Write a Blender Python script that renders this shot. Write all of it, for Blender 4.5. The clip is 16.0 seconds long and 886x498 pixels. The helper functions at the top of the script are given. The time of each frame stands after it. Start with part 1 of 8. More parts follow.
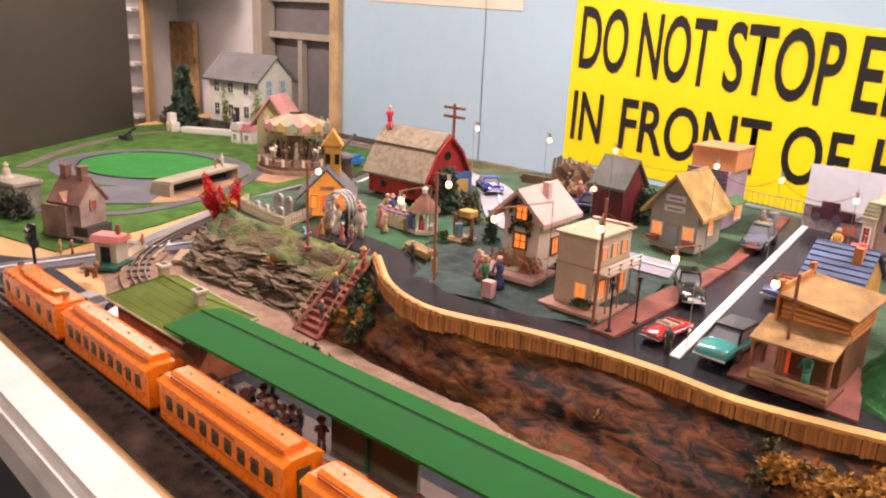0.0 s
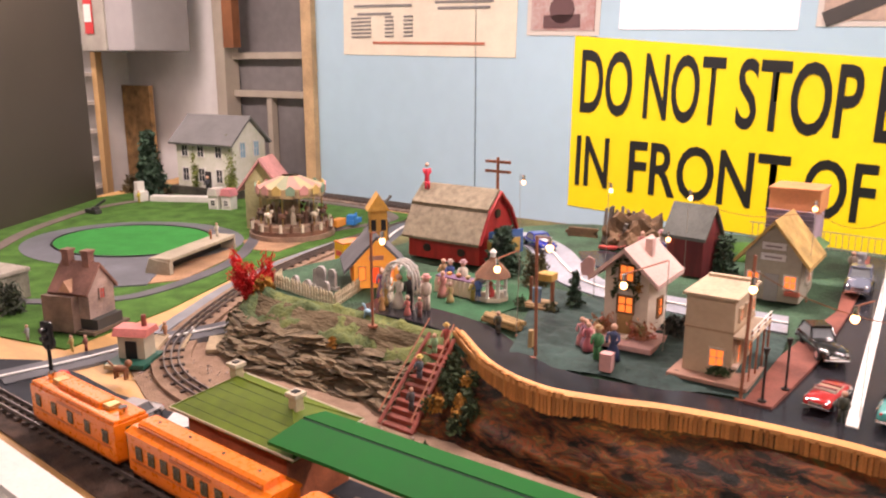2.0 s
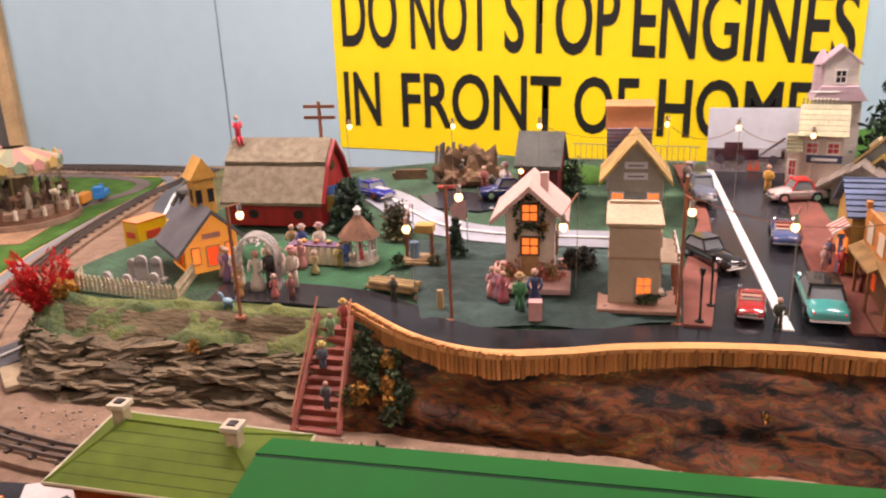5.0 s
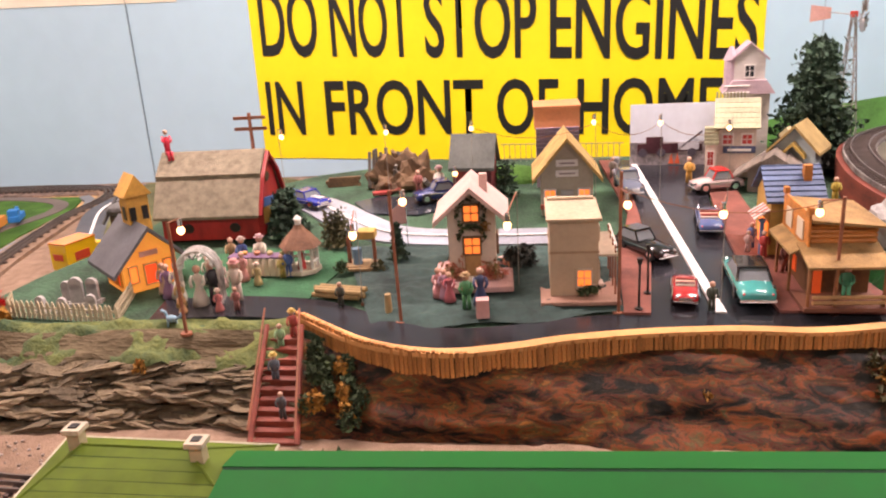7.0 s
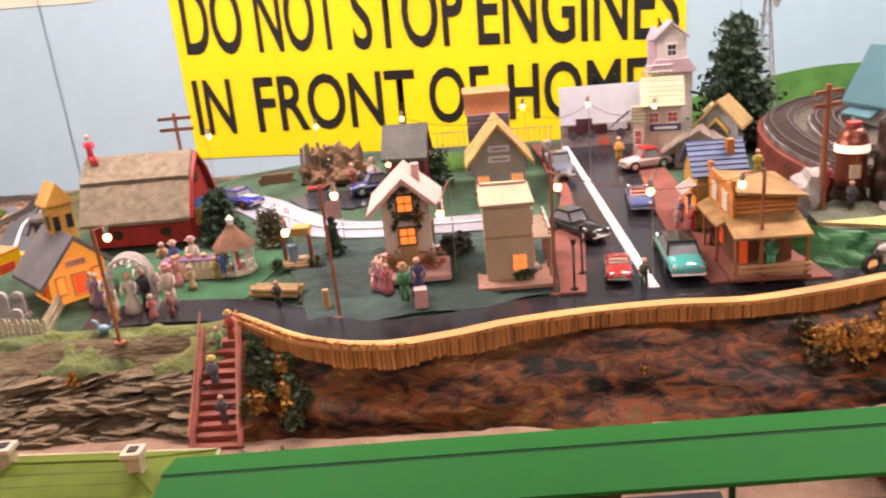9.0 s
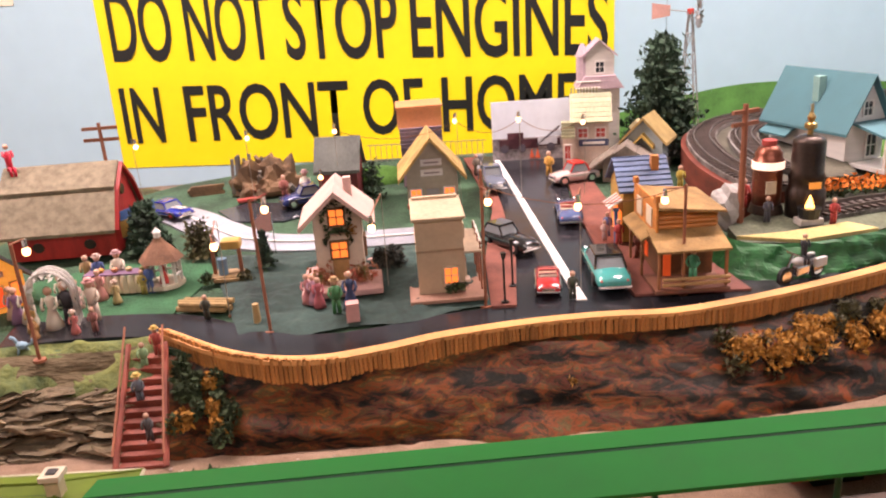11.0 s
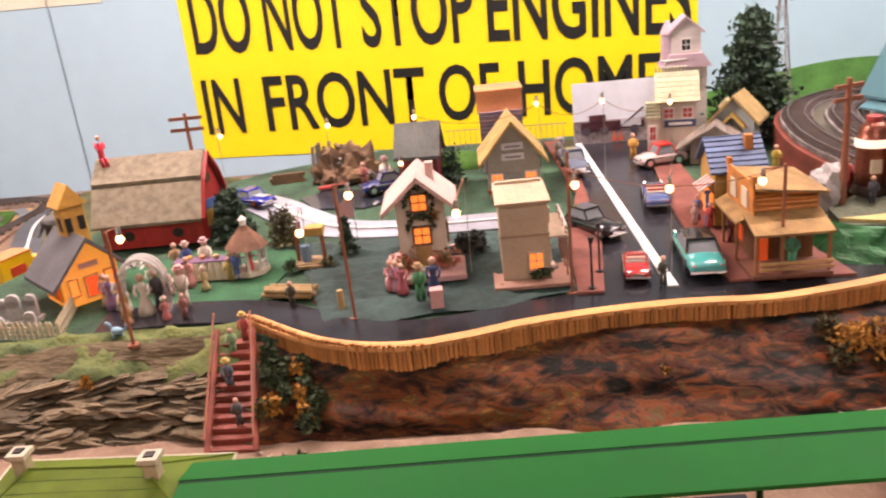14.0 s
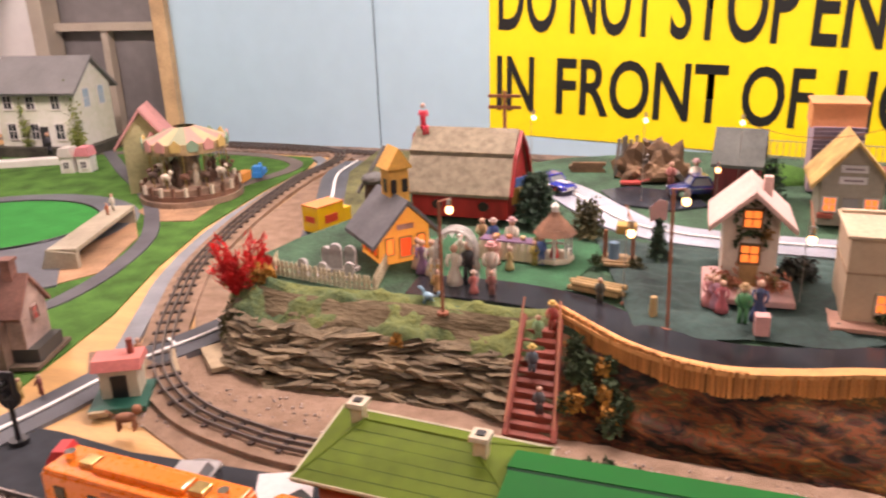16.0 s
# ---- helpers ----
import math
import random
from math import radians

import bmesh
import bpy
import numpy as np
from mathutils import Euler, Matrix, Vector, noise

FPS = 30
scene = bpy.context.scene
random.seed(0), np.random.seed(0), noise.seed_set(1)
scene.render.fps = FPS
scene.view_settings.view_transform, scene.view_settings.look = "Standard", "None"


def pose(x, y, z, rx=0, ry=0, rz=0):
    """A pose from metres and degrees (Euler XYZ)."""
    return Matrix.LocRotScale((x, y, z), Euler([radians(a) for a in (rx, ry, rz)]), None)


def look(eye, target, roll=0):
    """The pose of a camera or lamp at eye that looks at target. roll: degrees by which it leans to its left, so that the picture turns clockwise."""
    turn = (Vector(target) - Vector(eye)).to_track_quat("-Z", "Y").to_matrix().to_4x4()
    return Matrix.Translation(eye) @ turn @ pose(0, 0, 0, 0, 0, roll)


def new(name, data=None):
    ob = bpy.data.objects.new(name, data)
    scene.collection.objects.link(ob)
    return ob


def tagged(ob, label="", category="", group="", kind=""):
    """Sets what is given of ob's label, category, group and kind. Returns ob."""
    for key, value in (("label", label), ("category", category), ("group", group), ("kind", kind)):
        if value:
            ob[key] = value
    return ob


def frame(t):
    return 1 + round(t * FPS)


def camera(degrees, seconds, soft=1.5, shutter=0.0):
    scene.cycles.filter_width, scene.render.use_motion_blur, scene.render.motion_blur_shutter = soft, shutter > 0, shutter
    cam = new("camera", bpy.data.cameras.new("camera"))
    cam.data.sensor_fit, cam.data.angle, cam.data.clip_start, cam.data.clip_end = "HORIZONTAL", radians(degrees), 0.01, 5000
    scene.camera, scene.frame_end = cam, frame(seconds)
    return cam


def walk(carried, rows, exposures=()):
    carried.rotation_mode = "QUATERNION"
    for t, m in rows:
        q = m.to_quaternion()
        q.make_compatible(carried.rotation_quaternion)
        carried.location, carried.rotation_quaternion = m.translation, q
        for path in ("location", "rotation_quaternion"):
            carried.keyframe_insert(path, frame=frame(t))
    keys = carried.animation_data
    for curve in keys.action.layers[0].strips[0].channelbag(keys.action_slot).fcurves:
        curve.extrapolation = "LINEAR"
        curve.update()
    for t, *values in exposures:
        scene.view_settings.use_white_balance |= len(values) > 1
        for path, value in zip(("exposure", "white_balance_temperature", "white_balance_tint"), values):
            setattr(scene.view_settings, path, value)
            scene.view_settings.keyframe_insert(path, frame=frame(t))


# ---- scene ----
cam = camera(58.5, 16.0, soft=2.1, shutter=0.4)
PATH = [
    (0, (1.796, -2.884, 0.542), (0.554, -1.424, -0.032), 2.6),
    (0.5, (1.713, -2.926, 0.532), (0.509, -1.418, 0.006), 1.1),
    (1, (1.604, -2.989, 0.541), (0.408, -1.456, 0.074), 0.6),
    (1.5, (1.539, -2.989, 0.538), (0.374, -1.419, 0.116), 2.0),
    (2, (1.438, -2.942, 0.536), (0.314, -1.352, 0.08), -0.0),
    (2.5, (1.335, -2.921, 0.547), (0.225, -1.333, 0.049), -0.3),
    (3, (1.196, -2.969, 0.546), (0.264, -1.253, 0.113), -1.2),
    (3.5, (1.109, -2.999, 0.551), (0.369, -1.195, 0.105), -1.7),
    (4, (1.062, -2.936, 0.533), (0.407, -1.123, 0.001), -4.8),
    (4.5, (1.048, -2.907, 0.527), (0.526, -1.074, -0.078), -3.5),
    (7, (1.002, -2.938, 0.533), (0.78, -1.048, -0.083), -3.6),
    (7.5, (1.006, -2.94, 0.531), (0.751, -1.051, -0.076), -5.1),
    (8, (1.006, -2.937, 0.53), (0.761, -1.051, -0.09), -4.8),
    (8.5, (1.005, -2.933, 0.528), (0.795, -1.056, -0.131), -4.6),
    (9, (1.018, -2.937, 0.531), (0.933, -1.047, -0.118), -5.6),
    (9.5, (1.025, -2.935, 0.534), (1.04, -1.059, -0.159), -5.5),
    (10, (1.026, -2.94, 0.54), (1.096, -1.049, -0.107), -3.8),
    (12.5, (1.024, -2.942, 0.534), (1.113, -1.048, -0.104), -4.6),
    (13, (1.02, -2.924, 0.529), (1.023, -1.05, -0.17), -5.7),
    (13.5, (1.018, -2.926, 0.529), (1.006, -1.038, -0.132), -5.8),
    (14, (1.004, -2.921, 0.53), (0.9, -1.033, -0.123), -6.2),
    (14.5, (0.972, -2.906, 0.529), (0.749, -1.027, -0.118), -4.8),
    (15, (0.952, -2.893, 0.528), (0.587, -1.039, -0.125), -4.4),
    (15.5, (0.922, -2.885, 0.537), (0.39, -1.073, -0.12), -3.4),
    (16, (0.838, -2.911, 0.554), (0.194, -1.136, -0.106), -2.1),
]
walk(cam, [(t, look(eye, target, roll)) for t, eye, target, roll in PATH],
     exposures=[(0.0, 0.0), (2.0, -0.02), (3.0, -0.12), (4.0, -0.2), (4.7, -0.2), (7.0, 0.03), (9.0, 0.1), (13.0, 0.1), (16.0, 0.04)])

# ---- world and lights ----
world = bpy.data.worlds.new("room_world")
scene.world = world
world.use_nodes = True
world.node_tree.nodes["Background"].inputs[0].default_value = (0.9, 0.92, 1.0, 1)
world.node_tree.nodes["Background"].inputs[1].default_value = 0.05
scene.view_settings.exposure = 0.0
CEIL, FLOOR, GL = 1.5, -1.05, -0.12       # ceiling, room floor, table top; the raised town stands at 0


def tube_light(x, y, sx, sy, power):
    lamp = bpy.data.lights.new("ceiling_tube", "AREA")
    lamp.shape, lamp.size, lamp.size_y, lamp.energy, lamp.color = "RECTANGLE", sx, sy, power, (1.0, 0.76, 0.745)
    new("ceiling_tube", lamp).matrix_world = pose(x, y, CEIL - 0.05)


for lx, power in ((-1.9, 60), (0.3, 58), (2.3, 58)):
    tube_light(lx, -1.2, 1.3, 0.16, power)
for lx in (-1.6, 1.6):
    tube_light(lx, -3.3, 1.3, 0.16, 22)

# ---- materials ----
MATS = {}


def mat(name, color, rough=0.6, metal=0.0, vary=0.18, scale=40.0, bump=0.15, coat=0.0, emit=0.0, second=None, stretch=(1, 1, 1), per_object=0.0):
    """A surface with two scales of colour variation, a fine relief and uneven gloss."""
    if name in MATS:
        return MATS[name]
    m = MATS[name] = bpy.data.materials.new(name)
    m.use_nodes = True
    nt = m.node_tree
    n, ln = nt.nodes, nt.links
    p = n["Principled BSDF"]
    tc, mp = n.new("ShaderNodeTexCoord"), n.new("ShaderNodeMapping")
    mp.inputs["Scale"].default_value = stretch
    ln.new(tc.outputs["Object"], mp.inputs[0])
    big, fine = n.new("ShaderNodeTexNoise"), n.new("ShaderNodeTexNoise")
    big.inputs["Scale"].default_value, fine.inputs["Scale"].default_value = scale * 0.25, scale * 3
    big.inputs["Detail"].default_value, fine.inputs["Detail"].default_value = 5, 3
    for t in (big, fine):
        ln.new(mp.outputs[0], t.inputs["Vector"])
    mix = n.new("ShaderNodeMix")
    mix.data_type = "RGBA"
    dark = second or tuple(c * (1 - 2 * vary) for c in color)
    light = color if second else tuple(min(1, c * (1 + 0.6 * vary)) for c in color)
    mix.inputs[6].default_value, mix.inputs[7].default_value = (*dark, 1), (*light, 1)
    add = n.new("ShaderNodeMath")
    add.operation = "MULTIPLY_ADD"
    add.inputs[1].default_value = 0.45
    ln.new(fine.outputs["Fac"], add.inputs[0])
    ln.new(big.outputs["Fac"], add.inputs[2])
    rng = n.new("ShaderNodeMapRange")
    rng.inputs[1].default_value, rng.inputs[2].default_value = 0.5, 0.95
    ln.new(add.outputs[0], rng.inputs[0])
    ln.new(rng.outputs[0], mix.inputs[0])
    out = mix.outputs[2]
    if per_object:
        info, hsv = n.new("ShaderNodeObjectInfo"), n.new("ShaderNodeHueSaturation")
        pr = n.new("ShaderNodeMapRange")
        pr.inputs[3].default_value, pr.inputs[4].default_value = 1 - per_object, 1 + per_object
        ln.new(info.outputs["Random"], pr.inputs[0])
        ln.new(pr.outputs[0], hsv.inputs["Value"])
        ln.new(out, hsv.inputs["Color"])
        out = hsv.outputs[0]
    ln.new(out, p.inputs["Base Color"])
    rr = n.new("ShaderNodeMapRange")
    rr.inputs[3].default_value, rr.inputs[4].default_value = max(0.03, rough - 0.08), min(1, rough + 0.1)
    ln.new(fine.outputs["Fac"], rr.inputs[0])
    ln.new(rr.outputs[0], p.inputs["Roughness"])
    p.inputs["Metallic"].default_value = metal
    p.inputs["Coat Weight"].default_value = coat
    if bump:
        b = n.new("ShaderNodeBump")
        b.inputs["Strength"].default_value, b.inputs["Distance"].default_value = bump, 0.004
        ln.new(fine.outputs["Fac"], b.inputs["Height"])
        ln.new(b.outputs[0], p.inputs["Normal"])
    if emit:
        p.inputs["Emission Color"].default_value = (*color, 1)
        p.inputs["Emission Strength"].default_value = emit
    return m


def glass(name="clear_glass", tint=(0.9, 0.95, 0.95)):
    if name not in MATS:
        m = MATS[name] = bpy.data.materials.new(name)
        m.use_nodes = True
        p = m.node_tree.nodes["Principled BSDF"]
        p.inputs["Base Color"].default_value = (*tint, 1)
        p.inputs["Roughness"].default_value = 0.06
        p.inputs["Transmission Weight"].default_value = 0.9
        p.inputs["IOR"].default_value = 1.3
    return MATS[name]


WHITE = mat("white_paint", (0.72, 0.7, 0.64), 0.5, vary=0.08)
CREAM = mat("cream_card", (0.62, 0.55, 0.42), 0.7, vary=0.12)
BLUEWALL = mat("pale_blue_wall_paint", (0.40, 0.57, 0.66), 0.55, vary=0.04, scale=4, bump=0.05)
WHITEWALL = mat("white_wall_paint", (0.80, 0.79, 0.76), 0.6, vary=0.06, scale=5, bump=0.08)
TAN = mat("plywood_orange", (0.6, 0.36, 0.14), 0.55, vary=0.15, scale=14, stretch=(1, 6, 1))
OSB = mat("chipboard", (0.5, 0.3, 0.12), 0.7, vary=0.35, scale=60)
GRASS = mat("green_grass_mat", (0.075, 0.17, 0.034), 0.95, vary=0.25, scale=60, bump=0.6)
FELT = mat("bright_green_felt", (0.04, 0.22, 0.045), 0.95, vary=0.1, scale=60, bump=0.4)
TOWNGREEN = mat("dark_green_flock", (0.045, 0.10, 0.052), 0.95, vary=0.35, scale=50, bump=0.8)
CLOTH = mat("dark_teal_cloth", (0.036, 0.068, 0.058), 0.9, vary=0.35, scale=30, bump=0.5)
ROADM = mat("glossy_black_road", (0.028, 0.028, 0.033), 0.2, vary=0.25, scale=10, bump=0.04)
GREYROAD = mat("grey_road", (0.13, 0.14, 0.155), 0.6, vary=0.2, scale=25)
ASPH = mat("dark_asphalt_sheet", (0.042, 0.046, 0.052), 0.92, vary=0.25, scale=12)
LINE = mat("white_line_tape", (0.75, 0.74, 0.7), 0.5, vary=0.08)
BALLAST = mat("pinkish_ballast", (0.34, 0.23, 0.155), 0.95, vary=0.45, scale=120, bump=1.0, second=(0.2, 0.13, 0.08))
DIRT = mat("brown_dirt", (0.2, 0.13, 0.09), 0.95, vary=0.4, scale=60, bump=1.0)
RAIL = mat("rail_steel", (0.2, 0.17, 0.15), 0.4, 0.6)
TIE = mat("dark_tie", (0.07, 0.05, 0.04), 0.8)
ORANGE = mat("glossy_orange_enamel", (0.85, 0.20, 0.008), 0.28, vary=0.06, bump=0, coat=0.3)
DARKORANGE = mat("orange_trim", (0.55, 0.12, 0.01), 0.3, vary=0.1, bump=0)
BLACK = mat("black_enamel", (0.012, 0.012, 0.013), 0.35, vary=0.2, bump=0)
RUBBER = mat("tyre_rubber", (0.02, 0.02, 0.02), 0.8)
CHROME = mat("chrome", (0.75, 0.75, 0.76), 0.12, 1.0, vary=0.05, bump=0)
DARKGLASS = mat("dark_window", (0.03, 0.035, 0.04), 0.1, vary=0.1, bump=0)
GREENTIN = mat("bright_green_tin", (0.012, 0.125, 0.02), 0.7, vary=0.10, scale=8, bump=0.03)
GREENDARK = mat("dark_green_strip", (0.004, 0.03, 0.01), 0.7)
OLIVETIN = mat("olive_green_tin", (0.13, 0.19, 0.02), 0.6, vary=0.2, scale=12, bump=0.05)
BARNRED = mat("barn_red_boards", (0.42, 0.025, 0.02), 0.6, vary=0.2, scale=40, stretch=(5, 5, 1))
SHINGLE = mat("grey_brown_shingle", (0.33, 0.28, 0.19), 0.95, vary=0.2, scale=260, bump=0.9)
GREYROOF = mat("slate_grey_roof", (0.13, 0.13, 0.135), 0.7, vary=0.2)
PINKROOF = mat("pale_pink_roof", (0.62, 0.43, 0.375), 0.8, vary=0.12, scale=60, bump=0.4)
LIT = mat("lit_window", (1.0, 0.22, 0.035), 0.5, vary=0.1, emit=1.15)
LITRED = mat("lit_red_window", (1.0, 0.08, 0.015), 0.5, vary=0.2, emit=0.8)
BULB = mat("bulb_glow", (1.0, 0.5, 0.22), 0.5, vary=0.0, bump=0, emit=7)
WOODPOLE = mat("red_brown_pole", (0.3, 0.11, 0.055), 0.7)
BRICK = mat("red_brown_sidewalk", (0.24, 0.08, 0.055), 0.7, vary=0.25, scale=80)
STAIR = mat("dark_red_stair", (0.26, 0.055, 0.03), 0.6, vary=0.25, scale=50)
FENCEW = mat("orange_wood_rail", (0.70, 0.36, 0.12), 0.5, vary=0.15, scale=30)
CORR = mat("corrugated_card", (0.62, 0.27, 0.07), 0.7, vary=0.3, scale=60, stretch=(4, 4, 1), per_object=0.25)
LEAF = mat("leaf_green", (0.055, 0.085, 0.03), 0.9, vary=0.45, scale=70)
FIR = mat("fir_needles", (0.05, 0.095, 0.055), 0.9, vary=0.4, scale=70)
AUTUMN = mat("autumn_leaf", (0.5, 0.24, 0.035), 0.9, vary=0.4, scale=70)
REDLEAF = mat("red_feather", (0.75, 0.02, 0.02), 0.7, vary=0.25, scale=70)
BARK = mat("bark", (0.1, 0.06, 0.035), 0.9)
ROCK = mat("layered_rock", (0.21, 0.165, 0.10), 0.9, vary=0.35, scale=28, bump=1.0, second=(0.07, 0.055, 0.03), stretch=(0.6, 0.6, 2.5))


def cliff_paint():
    """Blotches of rust, olive and near black, brushed along the face."""
    m = MATS["painted_cliff"] = bpy.data.materials.new("painted_cliff")
    m.use_nodes = True
    n, ln = m.node_tree.nodes, m.node_tree.links
    p = n["Principled BSDF"]
    tc, mp = n.new("ShaderNodeTexCoord"), n.new("ShaderNodeMapping")
    mp.inputs["Scale"].default_value, mp.inputs["Rotation"].default_value = (0.75, 1.0, 2.1), (0, 0.42, 0)
    ln.new(tc.outputs["Object"], mp.inputs[0])
    a, b, c = (n.new("ShaderNodeTexNoise") for _ in range(3))
    for t, sc, det, dist in ((a, 6.5, 9, 0.5), (b, 26, 9, 0.9), (c, 140, 3, 0)):
        t.inputs["Roughness"].default_value = 0.66
        t.inputs["Scale"].default_value, t.inputs["Detail"].default_value, t.inputs["Distortion"].default_value = sc, det, dist
        ln.new(mp.outputs[0], t.inputs["Vector"])
    ra = n.new("ShaderNodeValToRGB")
    stops = ((0.30, (0.005, 0.005, 0.003)), (0.42, (0.016, 0.012, 0.006)), (0.49, (0.075, 0.016, 0.007)), (0.56, (0.035, 0.03, 0.012)), (0.66, (0.16, 0.038, 0.009)), (0.76, (0.06, 0.052, 0.018)), (0.86, (0.26, 0.10, 0.02)))
    while len(ra.color_ramp.elements) < len(stops):
        ra.color_ramp.elements.new(0.5)
    for el, (pos, col) in zip(ra.color_ramp.elements, stops):
        el.position, el.color = pos, (*col, 1)
    mx = n.new("ShaderNodeMath")
    mx.operation = "MULTIPLY_ADD"
    mx.inputs[1].default_value = 0.6
    h = n.new("ShaderNodeMath")
    h.operation = "MULTIPLY"
    h.inputs[1].default_value = 0.47
    ln.new(b.outputs["Fac"], mx.inputs[0])
    ln.new(a.outputs["Fac"], h.inputs[0])
    ln.new(h.outputs[0], mx.inputs[2])
    wide = n.new("ShaderNodeMapRange")
    wide.inputs[1].default_value, wide.inputs[2].default_value = 0.40, 0.63
    wide.inputs[3].default_value, wide.inputs[4].default_value = 0.22, 0.86
    ln.new(mx.outputs[0], wide.inputs[0])
    sep, dark, less = n.new("ShaderNodeSeparateXYZ"), n.new("ShaderNodeMapRange"), n.new("ShaderNodeMath")
    ln.new(tc.outputs["Object"], sep.inputs[0])
    ln.new(sep.outputs[0], dark.inputs[0])
    dark.inputs[1].default_value, dark.inputs[2].default_value, dark.inputs[3].default_value, dark.inputs[4].default_value = 1.05, 1.5, 0.0, 0.2
    less.operation = "SUBTRACT"
    ln.new(wide.outputs[0], less.inputs[0])
    ln.new(dark.outputs[0], less.inputs[1])
    ln.new(less.outputs[0], ra.inputs[0])
    ln.new(ra.outputs[0], p.inputs["Base Color"])
    p.inputs["Roughness"].default_value = 0.5
    p.inputs["Specular IOR Level"].default_value = 0.12
    bp = n.new("ShaderNodeBump")
    bp.inputs["Strength"].default_value, bp.inputs["Distance"].default_value = 0.5, 0.006
    ln.new(b.outputs["Fac"], bp.inputs["Height"])
    ln.new(bp.outputs[0], p.inputs["Normal"])
    return m


PAINTROCK = cliff_paint()
for matte in (ASPH, GREENTIN, OLIVETIN, GREENDARK, ROCK, GRASS, FELT):
    matte.node_tree.nodes["Principled BSDF"].inputs["Specular IOR Level"].default_value = 0.15
PLASTER = mat("olive_plaster", (0.16, 0.15, 0.07), 0.9, vary=0.3, scale=18, bump=0.6)
SKIN = mat("figure_flesh", (0.6, 0.36, 0.25), 0.6)
STONE = mat("grey_stone", (0.48, 0.46, 0.43), 0.8, vary=0.2, scale=50)


def flat(name, c, rough=0.5, **k):
    return mat(name, c, rough, vary=k.pop("vary", 0.1), bump=k.pop("bump", 0.05), **k)


# ---- building helpers ----
class Shape:
    """A bmesh that gathers the pieces of one part."""

    def __init__(self):
        self.bm = bmesh.new()

    def _place(self, verts, c, rot):
        m = Matrix.Translation(c) @ Euler([radians(a) for a in rot]).to_matrix().to_4x4()
        bmesh.ops.transform(self.bm, matrix=m, verts=verts)
        return self

    def box(self, x, y, z, sx, sy, sz, rot=(0, 0, 0), bevel=0.0):
        """A box whose foot is centred at (x, y, z)."""
        v = bmesh.ops.create_cube(self.bm, size=1)["verts"]
        bmesh.ops.transform(self.bm, matrix=Matrix.Diagonal((sx, sy, sz, 1)), verts=v)
        bmesh.ops.translate(self.bm, vec=(0, 0, sz / 2), verts=v)
        if bevel:
            e = list({e for a in v for e in a.link_edges})
            r = bmesh.ops.bevel(self.bm, geom=e, offset=bevel, segments=2, affect="EDGES", profile=0.6)
            v = list({a for f in r["faces"] for a in f.verts} | {a for a in v if a.is_valid})
        return self._place(v, (x, y, z), rot)

    def cyl(self, x, y, z, r, h, r2=None, n=12, rot=(0, 0, 0)):
        v = bmesh.ops.create_cone(self.bm, cap_ends=True, segments=n, radius1=r, radius2=r if r2 is None else r2, depth=h)["verts"]
        bmesh.ops.translate(self.bm, vec=(0, 0, h / 2), verts=v)
        return self._place(v, (x, y, z), rot)

    def ball(self, x, y, z, r, sz=1.0, sub=2, sx=1.0):
        v = bmesh.ops.create_icosphere(self.bm, subdivisions=sub, radius=r)["verts"]
        bmesh.ops.transform(self.bm, matrix=Matrix.Diagonal((sx, 1, sz, 1)), verts=v)
        return self._place(v, (x, y, z), (0, 0, 0))

    def prism(self, poly, axis, a, b):
        """A polygon in the plane across an axis, drawn out from a to b. x: (y, z); y: (x, z); z: (x, y)."""
        def at(p, t):
            return {"x": (t, *p), "y": (p[0], t, p[1]), "z": (*p, t)}[axis]
        lo, hi = [self.bm.verts.new(at(p, a)) for p in poly], [self.bm.verts.new(at(p, b)) for p in poly]
        self.bm.faces.new(lo), self.bm.faces.new(hi[::-1])
        for i in range(len(poly)):
            j = (i + 1) % len(poly)
            self.bm.faces.new((lo[j], lo[i], hi[i], hi[j]))
        bmesh.ops.recalc_face_normals(self.bm, faces=self.bm.faces[:])
        return self

    def tube(self, pts, r, n=6):
        pts = [Vector(p) for p in pts]
        rings = []
        for i, p in enumerate(pts):
            d = (pts[min(i + 1, len(pts) - 1)] - pts[max(i - 1, 0)]).normalized()
            s = d.cross(Vector((0, 0, 1)))
            s = s.normalized() if s.length > 1e-4 else Vector((1, 0, 0))
            u = s.cross(d)
            rings.append([self.bm.verts.new(p + r * (math.cos(2 * math.pi * k / n) * s + math.sin(2 * math.pi * k / n) * u)) for k in range(n)])
        for a, b in zip(rings, rings[1:]):
            for k in range(n):
                self.bm.faces.new((a[k], a[(k + 1) % n], b[(k + 1) % n], b[k]))
        self.bm.faces.new(rings[0][::-1]), self.bm.faces.new(rings[-1])
        return self

    def lathe(self, prof, x=0, y=0, z=0, n=14):
        rings = [[self.bm.verts.new((x + max(r, 1e-4) * math.cos(2 * math.pi * k / n), y + max(r, 1e-4) * math.sin(2 * math.pi * k / n), z + h)) for k in range(n)] for r, h in prof]
        for a, b in zip(rings, rings[1:]):
            for k in range(n):
                self.bm.faces.new((a[k], a[(k + 1) % n], b[(k + 1) % n], b[k]))
        self.bm.faces.new(rings[0][::-1]), self.bm.faces.new(rings[-1])
        return self

    def quad(self, *p):
        self.bm.faces.new([self.bm.verts.new(a) for a in p])
        return self

